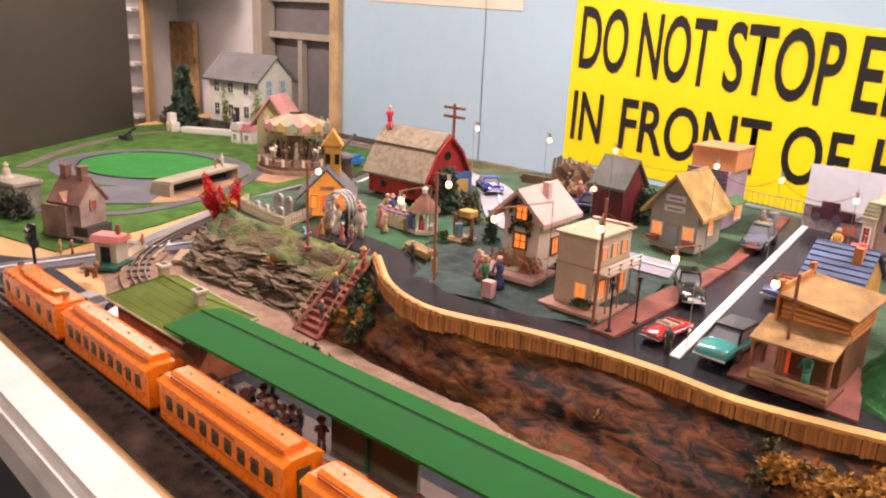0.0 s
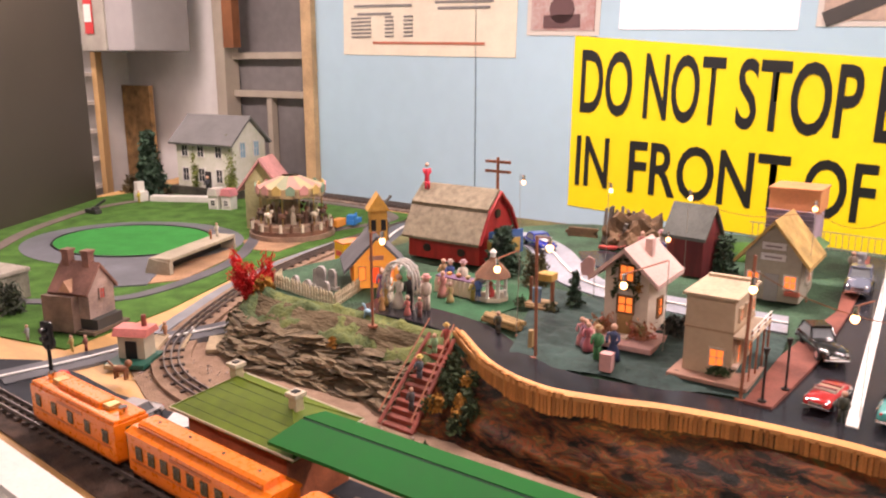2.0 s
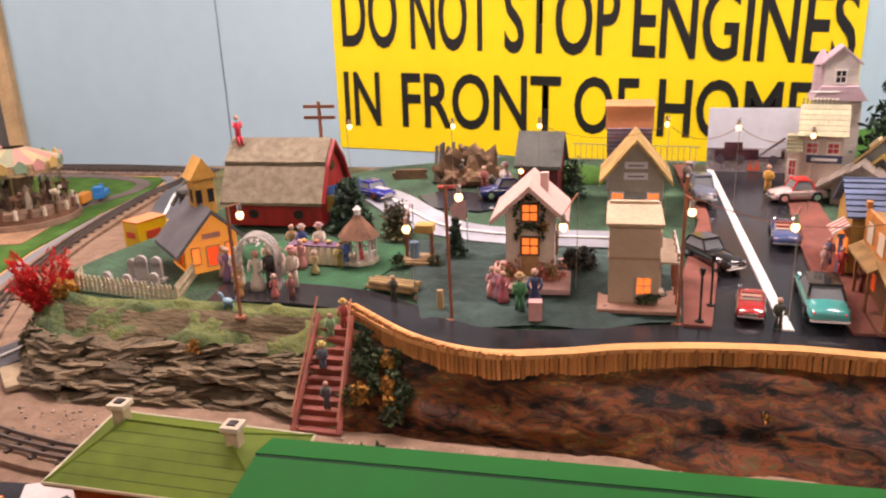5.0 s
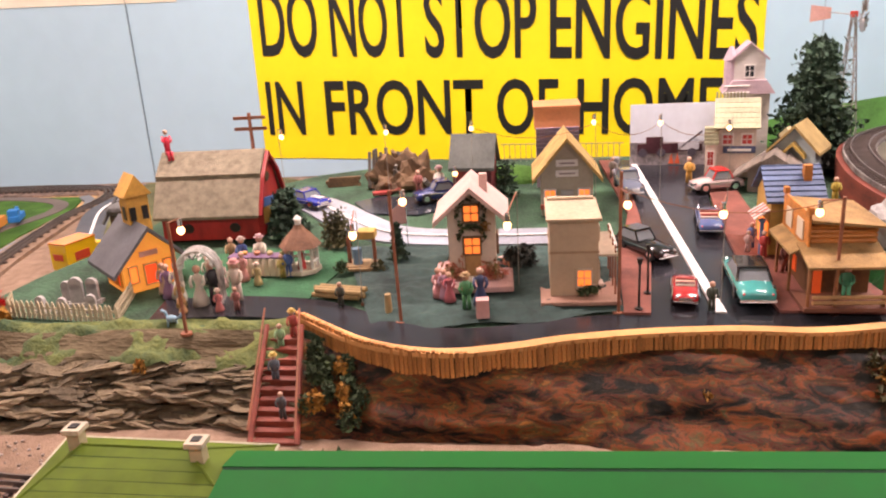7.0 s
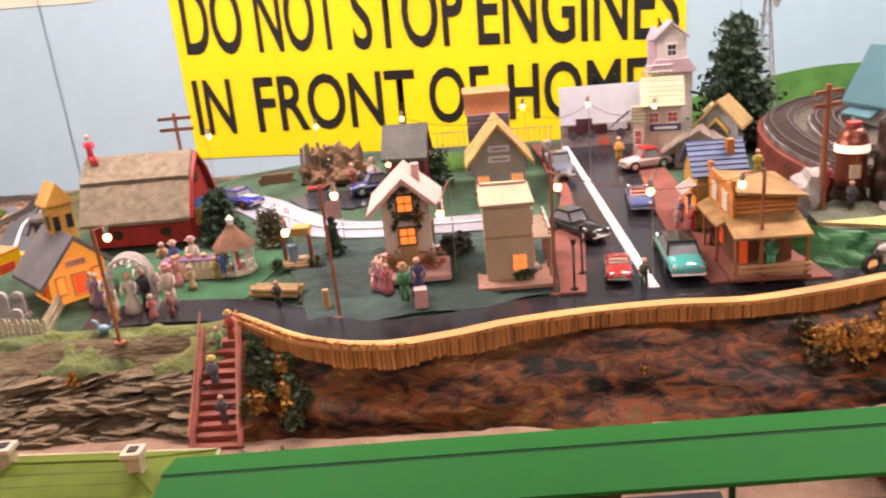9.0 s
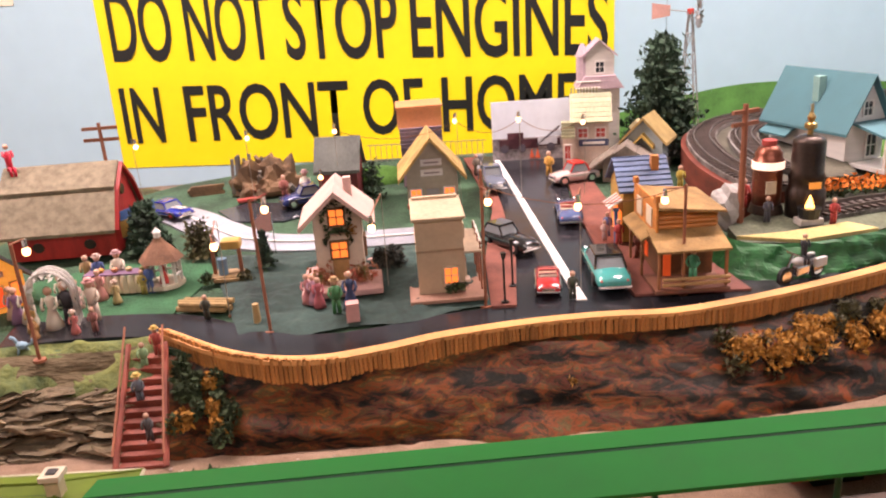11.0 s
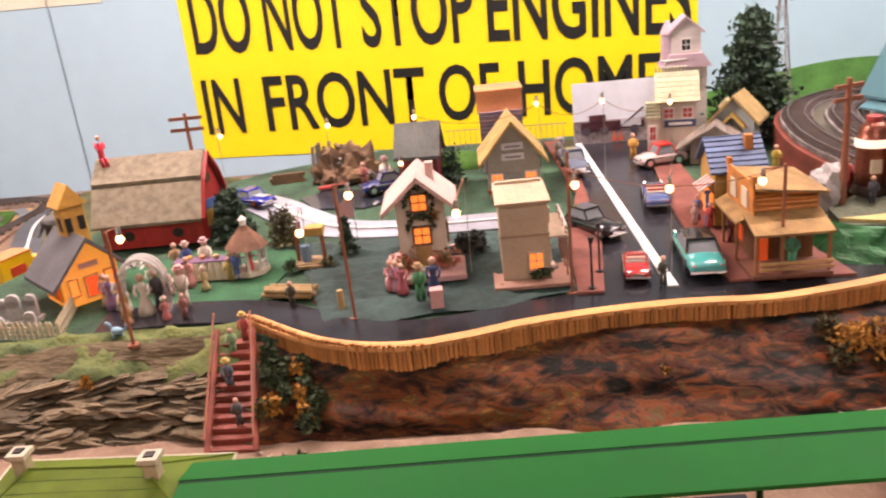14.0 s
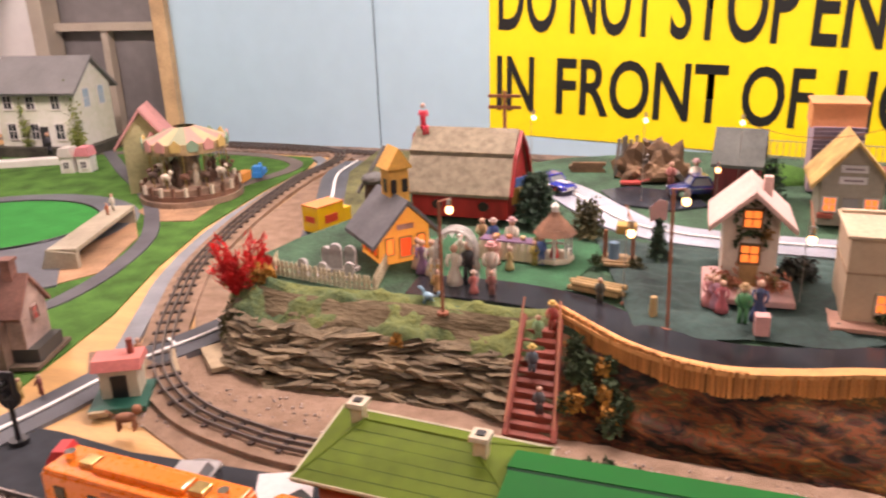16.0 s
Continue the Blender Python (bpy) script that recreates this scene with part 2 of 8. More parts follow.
    def ribbon(self, pts, width, thick=0.004, up=0.0):
        """A flat band along a line of (x, y, z), with thickness."""
        pts = [Vector(p) for p in pts]
        rows = []
        for i, p in enumerate(pts):
            d = pts[min(i + 1, len(pts) - 1)] - pts[max(i - 1, 0)]
            s = Vector((d.y, -d.x, 0)).normalized() * width / 2
            top = Vector((0, 0, up))
            rows.append([self.bm.verts.new(q) for q in (p - s + top, p + s + top, p + s + top - Vector((0, 0, thick)), p - s + top - Vector((0, 0, thick)))])
        for a, b in zip(rows, rows[1:]):
            for k in range(4):
                self.bm.faces.new((a[k], b[k], b[(k + 1) % 4], a[(k + 1) % 4]))
        self.bm.faces.new(rows[0]), self.bm.faces.new(rows[-1][::-1])
        bmesh.ops.recalc_face_normals(self.bm, faces=self.bm.faces[:])
        return self

    def leaves(self, n, place, size, seed=0):
        """Many small tilted leaves; place(rnd) gives a point."""
        rnd = random.Random(seed)
        for _ in range(n):
            c = Vector(place(rnd))
            a = Vector((rnd.gauss(0, 1), rnd.gauss(0, 1), rnd.gauss(0, 1))).normalized()
            b = a.cross(Vector((rnd.gauss(0, 1), rnd.gauss(0, 1), rnd.gauss(0, 1)))).normalized()
            s = size * rnd.uniform(0.6, 1.4)
            self.quad(c - a * s, c + b * s * 0.45, c + a * s, c - b * s * 0.45)
        return self

    def mesh(self, name, material, smooth=False):
        me = bpy.data.meshes.new(name)
        self.bm.to_mesh(me)
        self.bm.free()
        me.materials.append(material)
        if smooth:
            me.polygons.foreach_set("use_smooth", [True] * len(me.polygons))
        return me


def thing(name, label, category, x=0, y=0, z=0, rz=0, group="", kind=""):
    ob = tagged(new(name), label, category, group, kind)
    ob.empty_display_size = 0.02
    ob.matrix_world = pose(x, y, z, 0, 0, rz)
    return ob


def part(name, shape, material, parent, label="", smooth=False, kind=""):
    ob = new(name, shape.mesh(name, material, smooth))
    ob.parent = parent
    return tagged(ob, label, kind=kind)


def solid(name, shape, material, label, category, kind="", group="", smooth=False, at=None):
    ob = tagged(new(name, shape.mesh(name, material, smooth)), label, category, group, kind)
    if at:
        ob.matrix_world = pose(*at)
    return ob


def smooth_line(pts, steps=8):
    """A Catmull-Rom line through points."""
    p = [Vector(pts[0]) * 2 - Vector(pts[1])] + [Vector(q) for q in pts] + [Vector(pts[-1]) * 2 - Vector(pts[-2])]
    out = []
    for i in range(1, len(p) - 2):
        for k in range(steps):
            t = k / steps
            out.append(0.5 * (2 * p[i] + (p[i + 1] - p[i - 1]) * t + (2 * p[i - 1] - 5 * p[i] + 4 * p[i + 1] - p[i + 2]) * t * t + (3 * p[i] - p[i - 1] - 3 * p[i + 1] + p[i + 2]) * t ** 3))
    return out + [p[-2]]


def lift(pts, z):
    return [(x, y, z) for x, y in pts]


# ---- room ----
def room():
    solid("floor", Shape().box(0, -2.5, FLOOR - 0.1, 9, 7.4, 0.1), mat("grey_floor", (0.2, 0.19, 0.18), 0.5, scale=6), "plain grey room floor", "floor", "structure")
    solid("ceiling", Shape().box(0, -2.5, CEIL, 9, 7.4, 0.1), WHITEWALL, "plain white ceiling", "ceiling", "structure")
    wall = solid("wall_north", Shape().box(0.94, 0.05, FLOOR, 4.72, 0.1, CEIL - FLOOR), BLUEWALL, "pale blue painted panel wall", "wall", "structure")
    part("panel_seam", Shape().box(-0.468, -0.002, -0.2, 0.004, 0.004, 1.6), flat("seam_grey", (0.2, 0.27, 0.32)), wall)
    part("panel_seam", Shape().box(2.02, -0.002, -0.2, 0.003, 0.004, 1.6), flat("seam_pale", (0.36, 0.48, 0.55)), wall)
    green = smooth_line([(1.8, 0.02), (2.2, 0.09), (2.45, 0.10), (2.7, 0.075), (3.3, 0.06)], 6)
    part("painted_hill", Shape().prism([(p.x, p.y) for p in green] + [(3.3, -0.2), (1.8, -0.2)], "y", -0.004, -0.0005), mat("painted_green_hill", (0.09, 0.25, 0.05), 0.7, vary=0.2), wall)
    solid("wall_corner", Shape().box(-2.62, 0.05, FLOOR, 0.96, 0.1, CEIL - FLOOR), WHITEWALL, "white painted wall beside the door", "wall", "structure")
    solid("wall_west", Shape().box(-3.05, -2.5, FLOOR, 0.1, 7.2, CEIL - FLOOR), WHITEWALL, "white painted side wall", "wall", "structure")
    solid("wall_east", Shape().box(3.35, -2.5, FLOOR, 0.1, 7.2, CEIL - FLOOR), BLUEWALL, "pale blue side wall", "wall", "structure")
    solid("wall_south", Shape().box(0, -6.15, FLOOR, 9, 0.1, CEIL - FLOOR), WHITEWALL, "plain white back wall", "wall", "structure")
    # the door and its frame
    frame_m = mat("beige_door_frame", (0.42, 0.37, 0.29), 0.5, vary=0.08)
    door = tagged(new("door_1"), "grey screen door with beige frame", "door", kind="structure")
    door.matrix_world = pose(-1.78, 0.0, 0)
    part("leaf", Shape().box(0, 0.09, FLOOR, 0.72, 0.03, 2.0), mat("grey_door_panel", (0.2, 0.19, 0.185), 0.45, vary=0.15, scale=8), door)
    part("jamb", Shape().box(-0.325, 0.015, FLOOR, 0.08, 0.1, 2.4, bevel=0.004), frame_m, door)
    part("jamb", Shape().box(0.335, 0.015, FLOOR, 0.07, 0.1, 2.4, bevel=0.004), mat("tan_wood_jamb", (0.55, 0.38, 0.2), 0.5), door)
    for z in (0.36, 0.56, 1.2):
        part("rail", Shape().box(0, 0.045, z, 0.6, 0.05, 0.035, bevel=0.003), frame_m, door)
    part("mullion", Shape().box(-0.02, 0.05, FLOOR, 0.035, 0.04, 1.41), frame_m, door)
    part("wall_head", Shape().box(0, 0.06, 1.35, 0.6, 0.1, 0.15), WHITEWALL, door)
    # the dark steel door that stands open at the left
    dk = thing("steel_door", "dark brown steel door standing half open", "door", -1.95, -1.25, 0, 120)
    dm = mat("dark_brown_steel", (0.07, 0.06, 0.045), 0.42, vary=0.12, scale=5, bump=0.04)
    part("leaf", Shape().box(0, 0, FLOOR, 1.1, 0.045, 2.35, bevel=0.004), dm, dk)
    for z in (0.16, 0.36):
        part("latch", Shape().cyl(0.47, 0.023, z, 0.016, 0.012, rot=(-90, 0, 0)).tube([(0.47, 0.035, z), (0.45, 0.05, z), (0.41, 0.055, z - 0.004)], 0.006), CHROME, dk)
    # shelves, chipboard and the metal cabinet in the corner
    sh = thing("wall_shelf", "narrow white wooden wall shelf unit", "shelf", -2.84, -0.52, 0, 25)
    part("back", Shape().box(0, 0.12, -0.3, 0.3, 0.02, 1.5), flat("shelf_back", (0.5, 0.49, 0.47)), sh)
    for k in range(9):
        part("shelf", Shape().box(0, 0.05, -0.15 + 0.155 * k, 0.3, 0.14, 0.018), WHITE, sh)
    part("side", Shape().box(0.165, 0.08, -0.3, 0.03, 0.06, 1.5), mat("raw_pine", (0.52, 0.33, 0.14), 0.6, stretch=(1, 1, 0.2)), sh)
    solid("chipboard_sheet", Shape().box(-2.855, -0.05, FLOOR, 0.27, 0.03, 1.46), OSB, "sheet of raw chipboard against the wall", "board")
    cab = thing("electric_cabinet", "grey metal electric cabinet with red sticker", "cabinet", -2.45, -0.3, 0.60, 0)
    part("body", Shape().box(0, 0, 0, 0.46, 0.34, 0.6, bevel=0.008), mat("grey_cabinet", (0.3, 0.29, 0.28), 0.45, vary=0.08, scale=6), cab)
    part("side_panel", Shape().box(-0.11, -0.175, 0.005, 0.22, 0.012, 0.59), mat("pale_cabinet_face", (0.36, 0.34, 0.28), 0.5, vary=0.12), cab)
    st = Shape().box(-0.13, -0.187, 0.09, 0.075, 0.006, 0.3, bevel=0.003)
    part("sticker", st, flat("sticker_red", (0.5, 0.03, 0.03)), cab)
    part("sticker_band", Shape().box(-0.13, -0.191, 0.15, 0.06, 0.004, 0.09), WHITE, cab)
    solid("wooden_batten", Shape().box(-2.0, -0.03, 0.62, 0.08, 0.05, 0.6), mat("dark_batten", (0.25, 0.1, 0.04), 0.5), "dark stained wooden batten on the wall", "board")


def words(text, material, parent, x, z, width, height, slope, name="lettering"):
    """Raised flat letters on the back wall, from the built-in font, drawn to a width and a height."""
    cu = bpy.data.curves.new("text", "FONT")
    cu.body, cu.size, cu.offset, cu.resolution_u = text, 1.0, 0.014, 4
    tmp = bpy.data.objects.new("text", cu)
    scene.collection.objects.link(tmp)
    bpy.context.view_layer.update()
    me = bpy.data.meshes.new_from_object(tmp.evaluated_get(bpy.context.evaluated_depsgraph_get()))
    bpy.data.objects.remove(tmp)
    xs, ys = [v.co.x for v in me.vertices], [v.co.y for v in me.vertices]
    x0, x1 = min(xs), max(xs)
    for v in me.vertices:
        u, w = (v.co.x - x0) / (x1 - x0), (v.co.y - 0.0) / 0.72
        v.co = (x + u * width, -0.008, z + slope * u * width + w * height)
    me.materials.clear()
    me.materials.append(material)
    ob = new(name, me)
    ob.parent = parent
    return ob


def posters():
    yellow = mat("yellow_vinyl", (0.90, 0.70, 0.012), 0.32, vary=0.05, scale=6, bump=0.02)
    ink = mat("black_print", (0.012, 0.012, 0.012), 0.4, vary=0.1, bump=0)
    ban = thing("banner", "yellow vinyl banner with black capital letters", "banner")
    ban.location, ban.rotation_euler, ban.scale = (-0.008, 0, 0.002), (0, 0.018, 0), (0.99, 1, 1)
    # a sheet with slight waves
    s = Shape()
    nx, nz = 60, 16
    g = []
    for i in range(nx + 1):
        for k in range(nz + 1):
            u, v = i / nx, k / nz
            x = -0.004 + 1.848 * u + 0.006 * (1 - v)
            z = (-0.036 - 0.052 * u) * (1 - v) + (0.642 - 0.118 * u) * v
            w = 0.0012 * math.sin(9 * u + 3 * v) + 0.001 * math.sin(23 * u - 4 * v)
            g.append(s.bm.verts.new((x, -0.0045 + w * 0.7, z)))
    for i in range(nx):
        for k in range(nz):
            a = i * (nz + 1) + k
            s.bm.faces.new((g[a], g[a + nz + 1], g[a + nz + 2], g[a + 1]))
    part("sheet", s, yellow, ban, smooth=True)
    for text, x0, x1 in (("DO", 0.034, 0.25), ("NOT", 0.30, 0.60), ("STOP", 0.648, 1.052), ("ENGINES", 1.10, 1.822)):
        words(text, ink, ban, x0, 0.352 - 0.040 * (x0 - 0.034), x1 - x0, 0.245, -0.040)
    for text, x0, x1 in (("IN", 0.03, 0.172), ("FRONT", 0.258, 0.855), ("OF", 0.905, 1.13), ("HOMES", 1.20, 1.80)):
        words(text, ink, ban, x0, 0.058 - 0.022 * (x0 - 0.03), x1 - x0, 0.203, -0.022)
    paper = mat("cream_paper", (0.72, 0.66, 0.52), 0.7, vary=0.05, bump=0.02)
    bar = flat("grey_print", (0.2, 0.19, 0.18))
    p = thing("notice_poster", "large cream printed notice with fine print", "poster")
    part("sheet", Shape().box(-0.748, -0.002, 0.57, 0.955, 0.004, 0.75, rot=(0, 1.2, 0)), paper, p)
    rows = [(0.0, 0.62, 0.62), (0.0, 0.9, 0.5), (-0.25, 0.79, 0.34), (0.2, 0.79, 0.3), (0.2, 0.765, 0.27), (-0.3, 0.755, 0.2)]
    for dx, z, w in rows:
        part("text_bar", Shape().box(-0.73 + dx, -0.0065, z, w, 0.003, 0.011, rot=(0, 1.2, 0)), flat("red_print", (0.45, 0.14, 0.08)) if z < 0.7 else bar, p)
    for k in range(6):
        for dx, w in ((-0.36, 0.12), (-0.19, 0.05), (-0.08, 0.05)):
            part("text_bar", Shape().box(-0.75 + dx, -0.0065, 0.74 - 0.017 * k, w, 0.003, 0.008), bar, p)
    for name, x, z, w, h, c1, c2, lab in (
        ("train_picture", -0.06, 0.645, 0.32, 0.42, (0.5, 0.45, 0.42), (0.35, 0.12, 0.1), "faded framed picture of a steam engine"),
        ("white_sheet", 0.5, 0.655, 0.64, 0.4, (0.88, 0.9, 0.95), None, "large blank white paper sheet"),
        ("railway_picture", 1.03, 0.652, 0.31, 0.4, (0.3, 0.24, 0.2), (0.55, 0.4, 0.3), "printed picture of a freight train"),
        ("landscape_picture", 1.4, 0.62, 0.4, 0.4, (0.55, 0.25, 0.05), (0.6, 0.42, 0.1), "printed picture of an orange landscape"),
    ):
        q = thing(name, lab, "picture")
        part("sheet", Shape().box(x, -0.002, z, w, 0.004, h, rot=(0, 1.5, 0)), mat(name + "_paper", c1 if name == "white_sheet" else (0.6, 0.56, 0.5), 0.35, vary=0.04, bump=0.0), q)
        if c2:
            part("print", Shape().box(x, -0.006, z + 0.02, w - 0.04, 0.003, h - 0.04, rot=(0, 1.5, 0)), mat(name + "_print", c1, 0.4, vary=0.4, scale=24, second=c2, bump=0), q)
            if name == "train_picture":
                part("engine", Shape().cyl(x, -0.008, z + 0.1, 0.055, 0.003, rot=(90, 0, 0)).box(x, -0.0095, z + 0.03, 0.16, 0.003, 0.05), flat("engine_dark", (0.12, 0.06, 0.06)), q)
            if name == "railway_picture":
                part("train", Shape().box(x, -0.0095, z + 0.05, 0.26, 0.003, 0.05, rot=(0, -22, 0)), flat("train_dark", (0.05, 0.045, 0.04)), q)


room()
posters()


# ---- table, ground and plateau ----
EDGE = [(-1.42, -2.19), (0.0, -2.358), (0.8, -2.42), (3.2, -2.6)]      # front edge of the table
RIM = [(0.03, -1.70), (0.10, -1.80), (0.19, -1.835), (0.30, -1.825), (0.42, -1.815), (0.55, -1.818), (0.615, -1.80), (0.735, -1.882), (0.845, -1.917), (0.945, -1.897),
       (1.03, -1.866), (1.15, -1.84), (1.276, -1.828), (1.39, -1.832), (1.49, -1.812), (1.612, -1.776), (1.83, -1.695), (2.1, -1.57), (2.5, -1.42), (3.0, -1.3)]
FOOT = [(0.07, -1.842), (0.13, -1.922), (0.21, -1.967), (0.31, -1.967), (0.43, -1.952), (0.56, -1.942), (0.655, -1.997), (0.745, -1.997), (0.85, -1.995), (0.945, -2),
        (1.03, -2.004), (1.15, -2.008), (1.276, -2.008), (1.39, -2.008), (1.49, -2.002), (1.62, -1.967), (1.83, -1.872), (2.1, -1.742), (2.5, -1.602), (3, -1.492)]


def table():
    outline = EDGE + [(3.2, -0.002), (-2.55, -0.002), (-2.3, -0.72)]
    solid("table_top", Shape().prism(outline, "z", GL - 0.04, GL), TAN, "plywood table top of the toy railway layout", "table", "structure")
    skirt = Shape()
    for (x0, y0), (x1, y1) in zip(EDGE, EDGE[1:]):
        skirt.quad((x0, y0 - 0.02, GL - 0.05), (x1, y1 - 0.02, GL - 0.05), (x1, y1 - 0.02, FLOOR), (x0, y0 - 0.02, FLOOR))
        skirt.quad((x0, y0 + 0.0, GL - 0.05), (x0, y0 + 0.0, FLOOR), (x1, y1 + 0.0, FLOOR), (x1, y1 + 0.0, GL - 0.05))
    solid("table_skirt", skirt, mat("dark_green_skirt", (0.02, 0.03, 0.028), 0.7), "dark painted panel below the table edge", "panel", "structure")
    rail = thing("edge_rail", "white painted wooden edge moulding of the table", "rail", kind="structure")
    line = [Vector((x, y, 0)) for x, y in EDGE]
    part("top_board", Shape().ribbon([p + Vector((0, -0.023, GL + 0.022)) for p in line], 0.064, 0.05), WHITE, rail)
    part("moulding", Shape().ribbon([p + Vector((0, -0.062, GL + 0.008)) for p in line], 0.016, 0.045), WHITE, rail)
    part("lower_board", Shape().ribbon([p + Vector((0, -0.076, GL - 0.012)) for p in line], 0.014, 0.05), flat("white_lower", (0.55, 0.53, 0.47)), rail)
    solid("side_rail", Shape().ribbon([(-1.42, -2.19, GL + 0.02), (-2.31, -0.72, GL + 0.02)], 0.03, 0.05), mat("raw_wood_edge", (0.45, 0.27, 0.12), 0.6), "raw wooden edge strip of the table", "rail", "structure")
    solid("back_grass", Shape().prism([(0.0, -1.15), (0.5, -1.1), (2.2, -1.0), (3.15, -1.5), (3.15, -0.175), (0.6, -0.265), (-0.28, -0.265), (-0.2, -0.6)], "z", GL - 0.001, GL + 0.003), GRASS, "green grass mat behind the town", "grass", "structure")
    # grass mat, felt disc, asphalt and dirt sheets on the table
    g = [(-0.30, -2.02), (-0.37, -1.68), (-0.47, -1.40), (-0.55, -1.1), (-0.60, -0.7), (-0.61, -0.36), (-0.66, -0.2), (-1.2, -0.16), (-2.2, -0.16), (-2.24, -0.75), (-1.42, -2.12), (-0.9, -2.14)]
    solid("grass_mat", Shape().prism(g, "z", GL - 0.002, GL + 0.004), GRASS, "green grass mat on the table", "grass", "structure")
    solid("asphalt_sheet", Shape().prism([(-0.55, -2.26), (-0.28, -2.09), (-0.12, -2.085), (0.03, -2.10), (0.36, -2.08), (0.50, -2.05), (1.3, -2.05), (1.3, -2.22), (-0.2, -2.24)], "z", GL, GL + 0.003), ASPH, "dark asphalt sheet of the station yard", "road", "structure")
    solid("trackside_dirt", Shape().prism([(-0.9, -2.2), (0.0, -2.235), (1.3, -2.222), (3.1, -2.25), (3.1, -2.55), (0.8, -2.385), (0.0, -2.32), (-0.9, -2.22)], "z", GL, GL + 0.005), mat("dark_trackside_dirt", (0.095, 0.06, 0.042), 0.95, vary=0.45, scale=90, bump=1.0), "dark brown ballast along the front track", "ballast", "stuff")
    solid("back_track_bed", Shape().prism([(-2.4, -0.12), (-2.4, -0.005), (3.1, -0.005), (3.1, -0.17), (0.6, -0.26), (-0.3, -0.26), (-0.62, -0.17)], "z", GL, GL + 0.008), mat("sandy_track_bed", (0.3, 0.22, 0.17), 0.95, vary=0.35, scale=70, bump=1.0), "sandy track bed along the wall", "ballast", "stuff")


def ramp_ballast():
    solid("ballast_strip", Shape().prism([(-0.46, -0.2), (-0.49, -0.55), (-0.42, -1.0), (-0.33, -1.36), (-0.23, -1.58), (-0.13, -1.72), (-0.10, -1.70), (-0.07, -1.55), (-0.10, -1.36), (-0.17, -1.12), (-0.26, -0.86), (-0.36, -0.55), (-0.40, -0.2)], "z", GL, GL + 0.007), BALLAST, "pinkish ballast between the rails and the road", "ballast", "stuff")
    solid("town_bank", Shape().prism([(0.04, -1.55), (0.10, -1.36), (0.10, -1.0), (0.22, -0.78), (0.36, -0.55), (0.2, -0.40), (-0.30, -0.40), (-0.26, -0.72), (-0.15, -0.98), (-0.05, -1.2), (0.0, -1.38), (0.02, -1.52)], "z", GL, -0.028), mat("brown_green_bank", (0.12, 0.12, 0.045), 0.95, vary=0.4, scale=40, bump=0.9), "brown-green bank below the barn", "bank", "structure")


def pebbles():
    rnd = random.Random(4)
    s = Shape()
    for _ in range(900):
        x = rnd.uniform(0.0, 2.0)
        y = -2.01 - rnd.random() * 0.16
        if 0.55 < x < 0.68 and y > -1.99:
            continue
        r = rnd.uniform(0.0012, 0.003)
        v = bmesh.ops.create_icosphere(s.bm, subdivisions=1, radius=r)["verts"]
        bmesh.ops.translate(s.bm, vec=(x, y, GL + 0.007), verts=v)
    solid("gravel", s, mat("pale_gravel", (0.52, 0.42, 0.36), 0.9, vary=0.35, scale=90), "loose pale gravel below the cliff", "gravel", "stuff")


